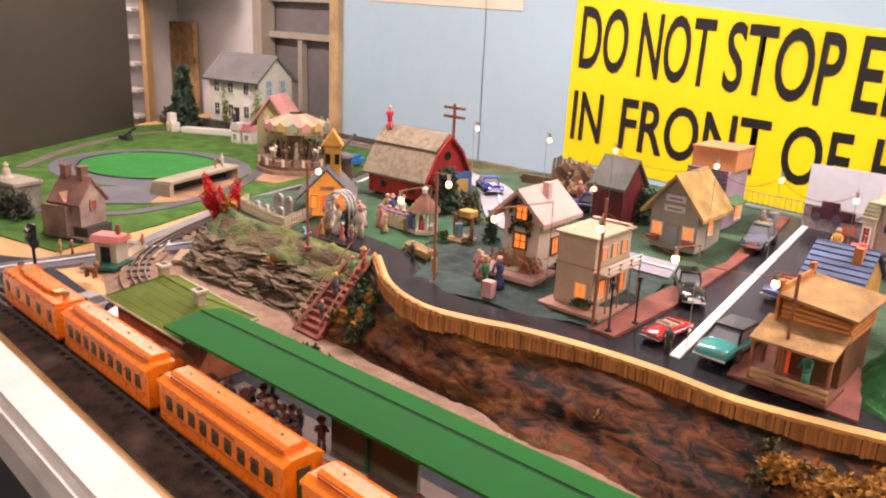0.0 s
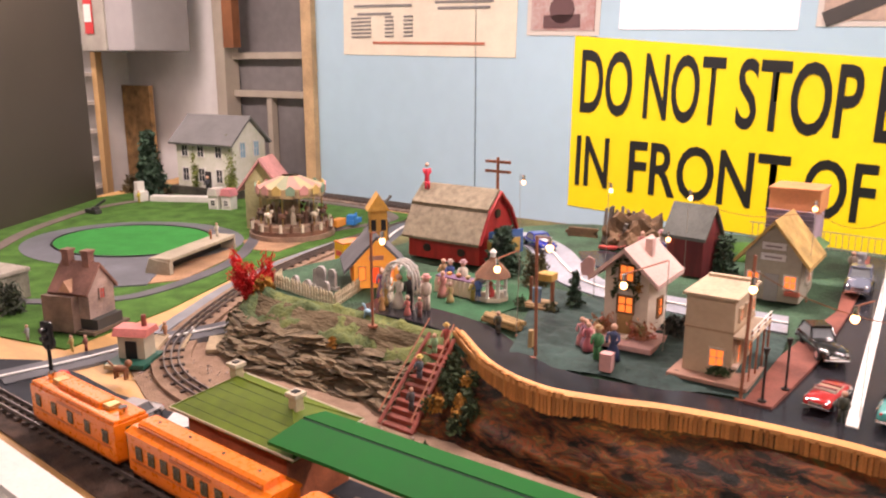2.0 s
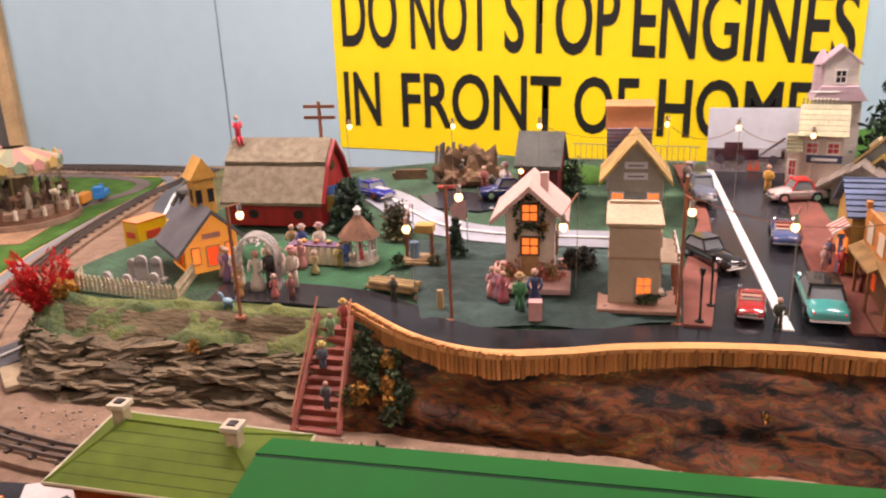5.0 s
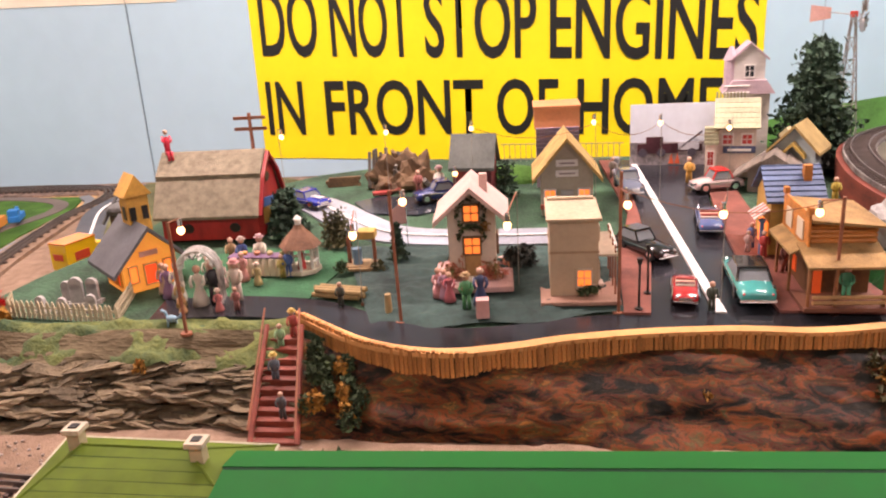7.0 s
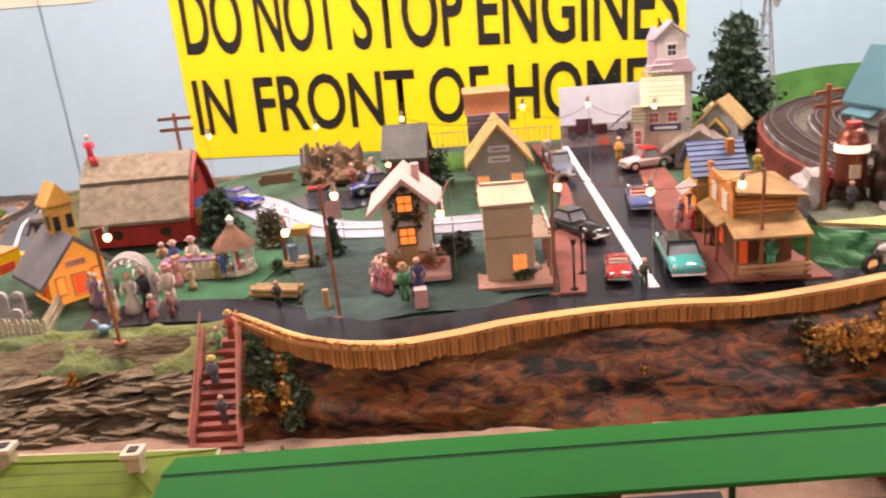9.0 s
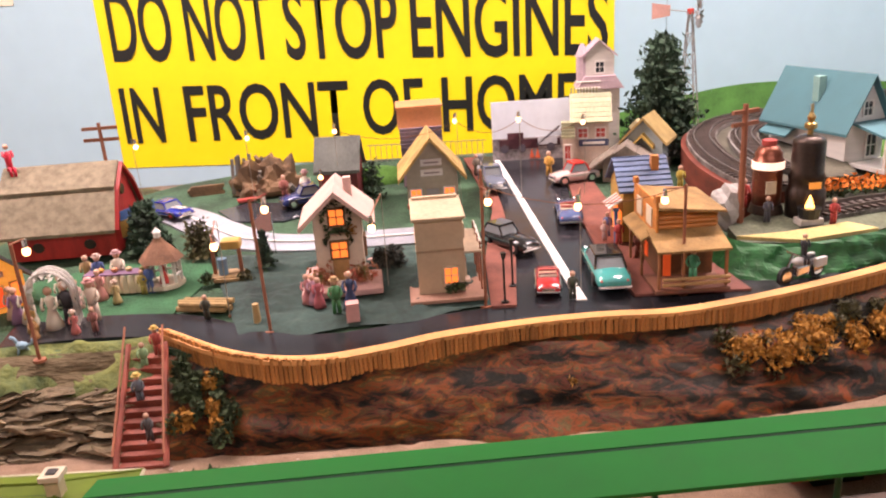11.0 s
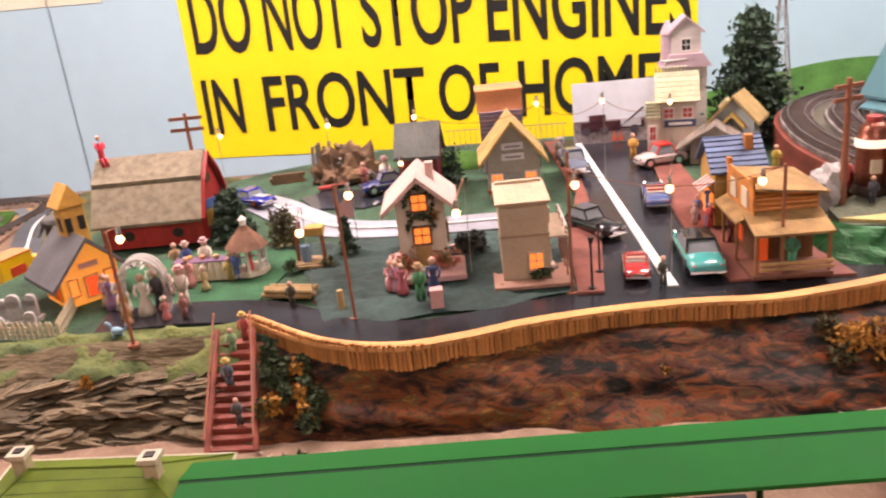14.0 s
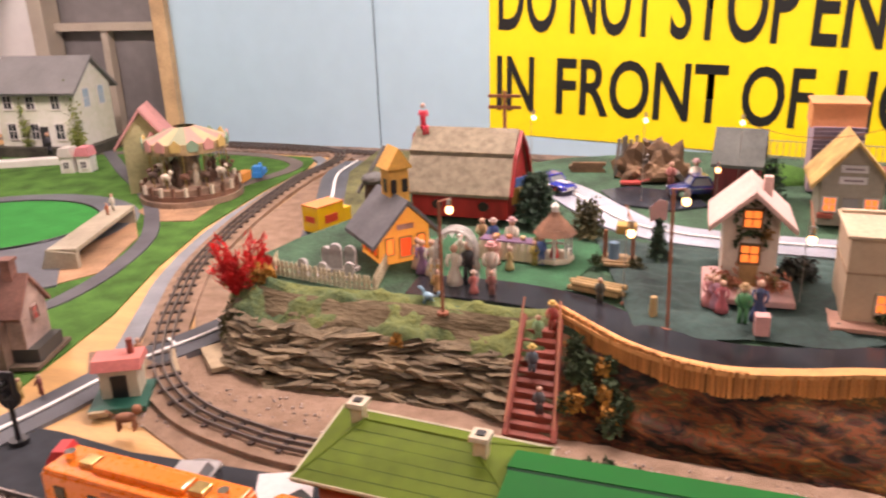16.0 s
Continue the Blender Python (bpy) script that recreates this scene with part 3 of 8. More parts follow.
def plateau():
    outline = RIM + [(3.0, -0.26), (1.75, -0.26), (0.7, -0.3), (0.36, -0.55), (0.2, -0.8), (0.1, -1.0), (0.08, -1.35), (0.04, -1.55)]
    solid("town_ground", Shape().prism(outline, "z", GL, 0.0), TOWNGREEN, "raised town ground flocked in dark green", "ground", "structure")
    # main street, cross road and front road
    street = Shape().prism([(1.135, -1.80), (1.40, -1.80), (1.39, -1.40), (1.44, -1.0), (1.52, -0.60), (1.60, -0.40), (1.27, -0.36), (1.262, -0.8), (1.235, -1.1), (1.19, -1.5)], "z", 0.001, 0.004)
    solid("main_street", street, ROADM, "glossy black main street", "road", "structure")
    fr = smooth_line(lift([(0.36, -1.73), (0.50, -1.715), (0.62, -1.735), (0.72, -1.80), (0.84, -1.852), (0.95, -1.842), (1.06, -1.805), (1.2, -1.785), (1.4, -1.78), (1.55, -1.745), (1.72, -1.685), (1.95, -1.59), (2.3, -1.46)], 0.006), 8)
    solid("front_road", Shape().ribbon(fr, 0.095, 0.006), ROADM, "glossy black road along the cliff edge", "road", "structure")
    edge = smooth_line(lift([(1.0, -1.862), (1.15, -1.825), (1.3, -1.815), (1.4, -1.815), (1.55, -1.777), (1.72, -1.718), (1.95, -1.625), (2.3, -1.495)], 0.0085), 8)
    solid("road_edge_line", Shape().ribbon(edge, 0.006, 0.003), LINE, "white edge line on the front road", "marking", "structure")
    solid("centre_line", Shape().ribbon([(1.338, -0.43, 0.008), (1.276, -1.74, 0.008)], 0.017, 0.004), LINE, "white tape line along the street", "marking", "structure")
    back = smooth_line(lift([(0.20, -0.86), (0.36, -0.90), (0.46, -0.98), (0.56, -1.12), (0.66, -1.24), (0.78, -1.285), (0.95, -1.285), (1.14, -1.27)], 0.005), 8)
    # Base colour lightened to hold a bright reflection.
    solid("back_road", Shape().ribbon(back, 0.125, 0.005), mat("pale_sheen_road", (0.36, 0.38, 0.42), 0.16, vary=0.15, bump=0.03), "shiny grey road behind the houses", "road", "structure")
    solid("back_road_line", Shape().ribbon([p + Vector((0.0, 0, 0.004)) for p in back[18:]], 0.008, 0.003), LINE, "white line on the back road", "marking", "structure")
    solid("pond", Shape().prism([(0.54, -0.95), (0.60, -0.88), (0.76, -0.90), (0.80, -1.02), (0.72, -1.09), (0.6, -1.07)], "z", 0.001, 0.005), mat("dark_shiny_sheet", (0.03, 0.034, 0.042), 0.15, vary=0.2, bump=0.05), "dark shiny sheet beside the junk yard", "road", "structure")
    for nm, pts in (("sidewalk", [(1.125, -1.75), (1.166, -1.75), (1.21, -1.5), (1.25, -1.1), (1.275, -0.75), (1.282, -0.40), (1.235, -0.40), (1.225, -1.1), (1.15, -1.5)]),
                    ("sidewalk", [(1.365, -1.738), (1.56, -1.745), (1.56, -1.6), (1.50, -1.2), (1.56, -0.7), (1.50, -0.70), (1.41, -1.2), (1.375, -1.5)])):
        solid(nm, Shape().prism(pts, "z", 0.003, 0.010), BRICK, "red-brown sidewalk strip beside the street", "sidewalk", "structure")
    # rumpled dark cloth under the two front houses
    s = Shape()
    rnd = random.Random(7)
    nx, ny = 60, 50
    g = {}
    for i in range(nx + 1):
        for k in range(ny + 1):
            u, v = i / nx, k / ny
            front = -1.795 + 0.06 * max(0, u - 0.5) * 2 + 0.012 * math.sin(16 * u)
            x, y = 0.60 + 0.13 * (1 - v) * (1 - u) + u * (0.55 - 0.13 * (1 - v) * (1 - u)), front + v * (-1.36 - front)
            h = 0.006 + 0.010 * abs(noise.noise((x * 16, y * 16, 1))) + 0.004 * noise.noise((x * 50, y * 50, 3))
            h *= min(1, 8 * min(u, v, 1 - u, 1 - v) + 0.2)
            g[i, k] = s.bm.verts.new((x, y, 0.004 + max(0, h)))
    for i in range(nx):
        for k in range(ny):
            s.bm.faces.new((g[i, k], g[i + 1, k], g[i + 1, k + 1], g[i, k + 1]))
    solid("ground_cloth", s, CLOTH, "rumpled dark green cloth under the houses", "cloth", "structure", smooth=True)
    solid("lawn", Shape().prism([(0.36, -1.69), (0.6, -1.68), (0.64, -1.4), (0.4, -1.36), (0.24, -1.5), (0.33, -1.62)], "z", 0.001, 0.003), mat("bright_town_lawn", (0.03, 0.11, 0.045), 0.95, vary=0.25, scale=60, bump=0.5), "green flocked lawn", "grass", "structure")
    # green humps along the back
    for x, y, r, h in ((0.96, -0.62, 0.1, 0.035), (1.9, -0.35, 0.2, 0.03), (2.35, -0.3, 0.25, 0.05)):
        solid("grass_hump", Shape().ball(x, y, 0, r, h / r, 3), GRASS, "low grassy hump", "hill", "structure", smooth=True)


def cliff_ground():
    solid("cliff_ballast", Shape().prism([(0.02, -1.86), (0.2, -1.90), (0.6, -1.89), (1.5, -1.92), (2.2, -1.6), (3.1, -1.42), (2.7, -2.3), (0.52, -2.34), (0.25, -2.2), (0.0, -2.08), (-0.1, -1.97)], "z", GL + 0.0005, GL + 0.0045), BALLAST, "pinkish grey ballast below the cliff", "ballast", "stuff")
    solid("olive_bank", Shape().prism([(-0.02, -1.66), (0.03, -1.64), (0.30, -1.80), (0.32, -1.93), (0.2, -1.955), (0.06, -1.90)], "z", GL + 0.002, GL + 0.007), PLASTER, "olive green painted plaster ground", "ground", "structure")


def cliff():
    rim, foot = smooth_line(lift(RIM, 0), 12), smooth_line(lift(FOOT, 0), 12)
    split = 12 * 6 + 1
    for name, a, b, m, lab in (("rock_cliff", 0, split, ROCK, "layered brown plaster rock cliff"), ("painted_cliff", split - 1, len(rim), PAINTROCK, "glossy painted brown and rust cliff face")):
        s = Shape()
        nv = 34
        g = []
        for i in range(a, b):
            row = []
            top = 0.0 if name == "rock_cliff" else -0.012
            for k in range(nv + 1):
                v = k / nv
                p, q = rim[i], foot[i]
                x, y = p.x + (q.x - p.x) * v ** 0.8, p.y + (q.y - p.y) * v ** 0.8
                z = top + (GL - 0.003 - top) * v
                if name == "rock_cliff":
                    d = 0.018 * (noise.noise((x * 9, y * 9 + 3, z * 60)) + 0.7 * noise.noise((x * 24, y * 9, z * 110))) + 0.006 * noise.noise((x * 70, y * 70, z * 120))
                    if v < 0.3:
                        d, z = d * v / 0.3 * 0.6, z + 0.02 * (0.3 - v)
                else:
                    d = 0.014 * noise.noise((x * 9 + z * 8, y * 12, z * 22)) + 0.006 * abs(noise.noise((x * 30 + z * 25, y * 20, z * 45))) + 0.002 * noise.noise((x * 90, y * 50, z * 120))
                row.append(s.bm.verts.new((x + 0.3 * d, y - d, z + (0.4 * d if 0 < k < nv else 0))))
            g.append(row)
        for r0, r1 in zip(g, g[1:]):
            for k in range(nv):
                s.bm.faces.new((r0[k], r0[k + 1], r1[k + 1], r1[k]))
        bmesh.ops.recalc_face_normals(s.bm, faces=s.bm.faces[:])
        solid(name, s, m, lab, "cliff", "structure", smooth=name == "painted_cliff")
    # thin rock slabs that stick out of the left cliff
    rnd = random.Random(3)
    crag = thing("rock_slabs", "thin brown rock slabs in the cliff", "rock", kind="structure")
    kinds = []
    for v in range(6):
        s = Shape()
        vs = bmesh.ops.create_icosphere(s.bm, subdivisions=2, radius=0.02)["verts"]
        for p in vs:
            n = noise.noise(p.co * 70 + Vector((v * 9, 0, 0)))
            p.co = Vector((p.co.x * (1.9 + n), p.co.y * (0.7 + 0.4 * n), p.co.z * (0.24 + 0.25 * n)))
        kinds.append(s.mesh("slab", mat("slab_rock", (0.22, 0.17, 0.10), 0.9, vary=0.4, scale=50, bump=1.0, second=(0.065, 0.05, 0.027), per_object=0.45)))
    rim, foot = smooth_line(lift(RIM[:7], 0), 20), smooth_line(lift(FOOT[:7], 0), 20)
    for _ in range(230):
        i, v = rnd.randrange(4, len(rim) - 12), rnd.uniform(0.28, 0.97)
        p = rim[i].lerp(foot[i], v ** 0.8)
        ob = new("slab", rnd.choice(kinds))
        ob.parent = crag
        sc = rnd.uniform(0.45, 1.25)
        d = rim[min(i + 1, len(rim) - 1)] - rim[i - 1]
        ob.matrix_basis = Matrix.LocRotScale((p.x, p.y - 0.004, GL * v), Euler((rnd.uniform(-0.3, 0.25), rnd.uniform(-0.35, 0.25), math.atan2(d.y, d.x) + rnd.uniform(-0.3, 0.3))), (sc, sc, sc * rnd.uniform(0.5, 1.1)))
    # mossy lip over the rock
    s = Shape()
    rim = smooth_line(lift(RIM[:7], 0), 14)
    g = []
    for i, p in enumerate(rim):
        row = []
        for k in range(13):
            v = k / 12
            h = 0.016 * noise.noise((p.x * 20, v * 4, 5)) + 0.009 * noise.noise((p.x * 50, v * 9, 2)) + 0.004 * noise.noise((p.x * 140, v * 22, 7))
            row.append(s.bm.verts.new((p.x + 0.02 * v * (0 if i else -1), p.y + 0.035 - (0.10 + 0.02 * noise.noise((p.x * 14, 3, 1))) * v, 0.008 + h * (1 if k else 0) - (0.05 + 0.025 * noise.noise((p.x * 11, 8, 1))) * v ** 1.8)))
        g.append(row)
    for r0, r1 in zip(g, g[1:]):
        for k in range(12):
            s.bm.faces.new((r0[k], r0[k + 1], r1[k + 1], r1[k]))
    bmesh.ops.recalc_face_normals(s.bm, faces=s.bm.faces[:])
    solid("mossy_lip", s, mat("mossy_green", (0.17, 0.19, 0.05), 0.9, vary=0.45, scale=38, bump=1.0, second=(0.04, 0.075, 0.03)), "lumpy mossy green edge of the cliff", "moss", "structure", smooth=True)


def card_fence():
    """The low retaining fence: a wood capping over upright corrugated slats."""
    f = thing("card_fence", "orange wooden cap over brown corrugated card wall", "fence")
    line = smooth_line(lift([(0.612, -1.778)] + RIM[7:18], 0.0), 14)
    part("cap", Shape().ribbon([p + Vector((0, 0.002, 0.016)) for p in line], 0.021, 0.006), FENCEW, f)
    slat = Shape().box(0, 0, 0, 0.0056, 0.006, 0.041, bevel=0.0012).mesh("slat", CORR)
    rnd = random.Random(9)
    need, count = 0.0, 0
    for a, b in zip(line, line[1:]):
        d = b - a
        t = need
        while t < d.length and count < 300:
            p = a + d * (t / d.length)
            ob = new("slat", slat)
            ob.parent = f
            ob.matrix_basis = pose(p.x, p.y - 0.004 + rnd.uniform(-0.0016, 0.0008), -0.032 + 0.012 * max(0.0, 1 - abs(p.x - 0.62) / 0.3) + rnd.uniform(-0.0012, 0.001), rnd.uniform(-2, 2), rnd.uniform(-1.5, 1.5), math.degrees(math.atan2(d.y, d.x)) + rnd.uniform(-12, 12))
            t += 0.0066 + rnd.uniform(-0.0006, 0.0006)
            count += 1
        need = t - d.length
    part("backing", Shape().ribbon([p + Vector((0, 0.003, 0.01)) for p in line], 0.004, 0.042), mat("dark_card", (0.09, 0.04, 0.015), 0.8), f)


def stairs():
    st = thing("cliff_stairs", "dark red wooden stairs up the cliff", "stairs", kind="structure")
    n = 11
    for k in range(n):
        v = (k + 0.5) / n
        x, y, z = 0.598 + 0.032 * (1 - v), -2.005 + 0.185 * v, GL + 0.118 * v
        part("step", Shape().box(x, y, z - 0.006, 0.048 + 0.012 * (1 - v), 0.018, 0.012, bevel=0.0015), STAIR, st)
    for sx in (-1, 1):
        pts = [(0.63 + sx * 0.032, -2.012, GL + 0.012), (0.6 + sx * 0.027, -1.815, 0.012)]
        part("stringer", Shape().tube(pts, 0.004), STAIR, st)
        part("handrail", Shape().tube([(x, y, z + 0.028) for x, y, z in pts], 0.0016), WOODPOLE, st)


# ---- railway ----
def track(name, pts, gauge=0.032, centre=True, label="three-rail toy railway track", bed=None, ties=0.019, tie_len=0.052):
    t = thing(name, label, "railway track", kind="structure")
    line = smooth_line(pts, 10)
    if bed:
        part("bed", Shape().ribbon(line, 0.085, 0.012, up=0.001), bed, t, kind="stuff")
    offs = (-gauge / 2, 0, gauge / 2) if centre else (-gauge / 2, gauge / 2)
    for o in offs:
        side = []
        for i, p in enumerate(line):
            d = line[min(i + 1, len(line) - 1)] - line[max(i - 1, 0)]
            side.append(p + Vector((d.y, -d.x, 0)).normalized() * o + Vector((0, 0, 0.011)))
        part("rail", Shape().ribbon(side, 0.003, 0.007), RAIL, t)
    tie = Shape().box(0, 0, 0, 0.008, tie_len, 0.004).mesh("tie", TIE)
    need, count = 0.0, 0
    for a, b in zip(line, line[1:]):
        d = b - a
        u = need
        while u < d.length and count < 290:
            p = a + d * (u / d.length)
            ob = new("tie", tie)
            ob.parent = t
            ob.matrix_basis = pose(p.x, p.y, p.z + 0.001, 0, 0, math.degrees(math.atan2(d.y, d.x)))
            u += ties
            count += 1
        need = u - d.length
    return t


def tracks():
    z = GL + 0.006
    main = [(-2.2, -0.10), (-1.4, -0.075), (-0.9, -0.07), (-0.62, -0.12), (-0.535, -0.28), (-0.54, -0.55), (-0.47, -1.0), (-0.37, -1.36), (-0.27, -1.58), (-0.17, -1.76), (-0.07, -1.89), (0.05, -1.975), (0.18, -2.015), (0.34, -2.03), (0.8, -2.025), (1.4, -2.03), (2.0, -2.0), (2.9, -1.9)]
    track("curved_track", lift(main, z + 0.005), ties=0.05, bed=BALLAST)
    track("front_track", lift([(-0.9, -2.19), (-0.3, -2.245), (0.13, -2.268), (0.6, -2.29), (1.0, -2.32), (2.0, -2.39), (3.0, -2.45)], z), ties=0.03)
    track("wall_track", lift([(-2.3, -0.05), (-0.5, -0.12), (0.3, -0.15), (1.2, -0.15), (2.0, -0.13), (3.0, -0.1)], z + 0.003), ties=0.025)
    # small slot-road loop round the felt disc
    loop = smooth_line(lift([(-0.92, -2.0), (-0.60, -1.76), (-0.545, -1.58), (-0.62, -1.28), (-0.76, -1.06), (-0.98, -0.82), (-1.3, -0.55), (-1.62, -0.26)], GL + 0.0075), 10)
    solid("slot_track", Shape().ribbon(loop, 0.045, 0.004), mat("slot_track_grey", (0.10, 0.10, 0.11), 0.6), "narrow grey toy track on the grass", "railway track", "structure")
    inner = smooth_line(lift([(-0.70, -0.85), (-0.72, -0.65), (-0.66, -0.42), (-0.72, -0.28), (-0.95, -0.2), (-1.35, -0.22), (-1.8, -0.4), (-1.98, -0.8), (-1.75, -1.3), (-1.45, -1.65)], GL + 0.0065), 10)
    solid("toy_track", Shape().ribbon(inner, 0.05, 0.004), mat("toy_track_brown", (0.16, 0.13, 0.11), 0.7), "curved brown toy track on the grass", "railway track", "structure")
    ring = Shape()
    n = 64
    ring_in, ring_out = [], []
    for k in range(n):
        a = 2 * math.pi * k / n
        c, s_ = math.cos(a), math.sin(a)
        ring_in.append(ring.bm.verts.new((-1.19 + 0.30 * c - 0.10 * s_, -1.24 + 0.22 * s_ * 1.1 + 0.16 * c * 0.6, GL + 0.010)))
        ring_out.append(ring.bm.verts.new((-1.19 + 0.41 * c - 0.13 * s_, -1.24 + 0.31 * s_ * 1.1 + 0.21 * c * 0.6, GL + 0.006)))
    for k in range(n):
        j = (k + 1) % n
        ring.bm.faces.new((ring_in[k], ring_out[k], ring_out[j], ring_in[j]))
    bmesh.ops.recalc_face_normals(ring.bm, faces=ring.bm.faces[:])
    solid("ring_road", ring, GREYROAD, "grey ring road round the green disc", "road", "structure")
    disc = [(-1.19 + 0.295 * math.cos(2 * math.pi * k / 48) - 0.10 * math.sin(2 * math.pi * k / 48), -1.24 + 0.242 * math.sin(2 * math.pi * k / 48) + 0.096 * math.cos(2 * math.pi * k / 48)) for k in range(48)]
    solid("felt_disc", Shape().prism(disc, "z", GL, GL + 0.012), FELT, "bright green felt disc", "mat", "structure")
    solid("disc_border", Shape().tube([(x, y, GL + 0.012) for x, y in disc] + [(*disc[0], GL + 0.012)], 0.004), BLACK, "thin black border of the felt disc", "trim", "structure")
    solid("brown_apron", Shape().prism([(-0.66, -1.62), (-0.58, -1.48), (-0.68, -1.22), (-0.84, -1.04), (-0.92, -1.05), (-0.76, -1.42)], "z", GL + 0.004, GL + 0.0065), mat("brown_cork", (0.4, 0.24, 0.13), 0.9, vary=0.25), "brown cork ground beside the bridge", "ground", "structure")
    solid("grey_apron", Shape().prism([(-0.95, -1.62), (-0.72, -1.70), (-0.62, -1.58), (-0.74, -1.44), (-0.88, -1.40)], "z", GL + 0.004, GL + 0.0085), GREYROAD, "grey paved apron", "road", "structure")
    solid("carousel_apron", Shape().prism([(-0.74, -1.08), (-0.62, -1.05), (-0.66, -0.86), (-0.9, -0.82), (-0.86, -1.0)], "z", GL + 0.004, GL + 0.0062), mat("brown_cork", (0.4, 0.24, 0.13)), "brown ground in front of the carousel", "ground", "structure")
    grey = smooth_line(lift([(-0.21, -1.84), (-0.30, -1.66), (-0.40, -1.45), (-0.50, -1.12), (-0.555, -0.72), (-0.57, -0.34), (-0.66, -0.2)], GL + 0.009), 8)
    solid("kerb_strip", Shape().ribbon(grey, 0.038, 0.009), mat("blue_grey_kerb", (0.22, 0.235, 0.25), 0.7, vary=0.15), "blue-grey strip beside the rails", "kerb", "structure")
    # road with white line climbing to the town
    r = smooth_line([(-0.24, -2.2, GL + 0.006), (-0.20, -2.05, GL + 0.006), (-0.175, -1.93, GL + 0.007), (-0.14, -1.83, GL + 0.012), (-0.085, -1.74, GL + 0.02), (-0.035, -1.65, GL + 0.035), (-0.015, -1.52, GL + 0.06), (-0.04, -1.38, GL + 0.075), (-0.10, -1.2, GL + 0.085), (-0.19, -0.98, GL + 0.085), (-0.30, -0.72, GL + 0.08), (-0.36, -0.45, GL + 0.06)], 10)
    s = Shape()
    for a, b in zip(r, r[1:]):
        d = (b - a)
        o = Vector((d.y, -d.x, 0)).normalized() * 0.045
        for p, q in ((a - o, b - o), (a + o, b + o)):
            s.quad(p, q, Vector((q.x, q.y, GL)), Vector((p.x, p.y, GL)))
    solid("ramp_side", s, mat("grey_ramp_side", (0.2, 0.21, 0.23), 0.6), "grey side of the road ramp", "ramp", "structure")
    solid("ramp_road", Shape().ribbon(r, 0.09, 0.005, up=0.001), mat("dark_grey_ramp_road", (0.075, 0.08, 0.09), 0.5, vary=0.2), "dark grey road with white centre line", "road", "structure")
    solid("ramp_line", Shape().ribbon([p + Vector((0, 0, 0.005)) for p in r], 0.008, 0.003), LINE, "white line along the ramp road", "marking", "structure")
    for i in (34, 44, 62):
        d = (r[i + 1] - r[i - 1]).normalized()
        o = Vector((d.y, -d.x, 0)) * 0.038
        solid("cross_line", Shape().ribbon([r[i] - o + Vector((0, 0, 0.0055)), r[i] + Vector((0, 0, 0.0055))], 0.006, 0.003), LINE, "short white cross mark on the road", "marking", "structure")
    # wooden crossing planks
    plank_m = mat("weathered_plank", (0.42, 0.33, 0.2), 0.8, vary=0.25, scale=40)
    cr = thing("crossing_planks", "weathered wooden level crossing boards", "crossing", kind="structure")
    for x, y, sx, sy, rz in ((-0.135, -1.89, 0.035, 0.11, 38), (-0.085, -1.845, 0.012, 0.1, 42), (-0.02, -1.80, 0.05, 0.12, 46), (-0.115, -1.99, 0.03, 0.12, 30)):
        part("board", Shape().box(x, y, GL + 0.008, sx, sy, 0.010, rot=(0, 0, rz), bevel=0.002), plank_m, cr)
    # bridge box beside the disc
    br = thing("concrete_bridge", "long beige model bridge with dark opening", "bridge", -0.755, -1.295, GL + 0.006, 109)
    part("deck", Shape().box(0, 0.0, 0.040, 0.39, 0.075, 0.012, bevel=0.002), flat("beige_concrete", (0.42, 0.37, 0.27), vary=0.2), br)
    # Black board draws the dark of the opening.
    part("back_wall", Shape().box(0, 0.022, 0, 0.39, 0.008, 0.040), BLACK, br)
    part("abutment", Shape().prism([(-0.037, 0), (0.055, 0), (0.037, 0.050), (-0.037, 0.040)], "x", -0.2, -0.180), flat("beige_concrete", (0.42, 0.37, 0.27)), br)
    part("abutment", Shape().box(0.19, 0, 0, 0.01, 0.075, 0.040), flat("beige_concrete", (0.42, 0.37, 0.27)), br)


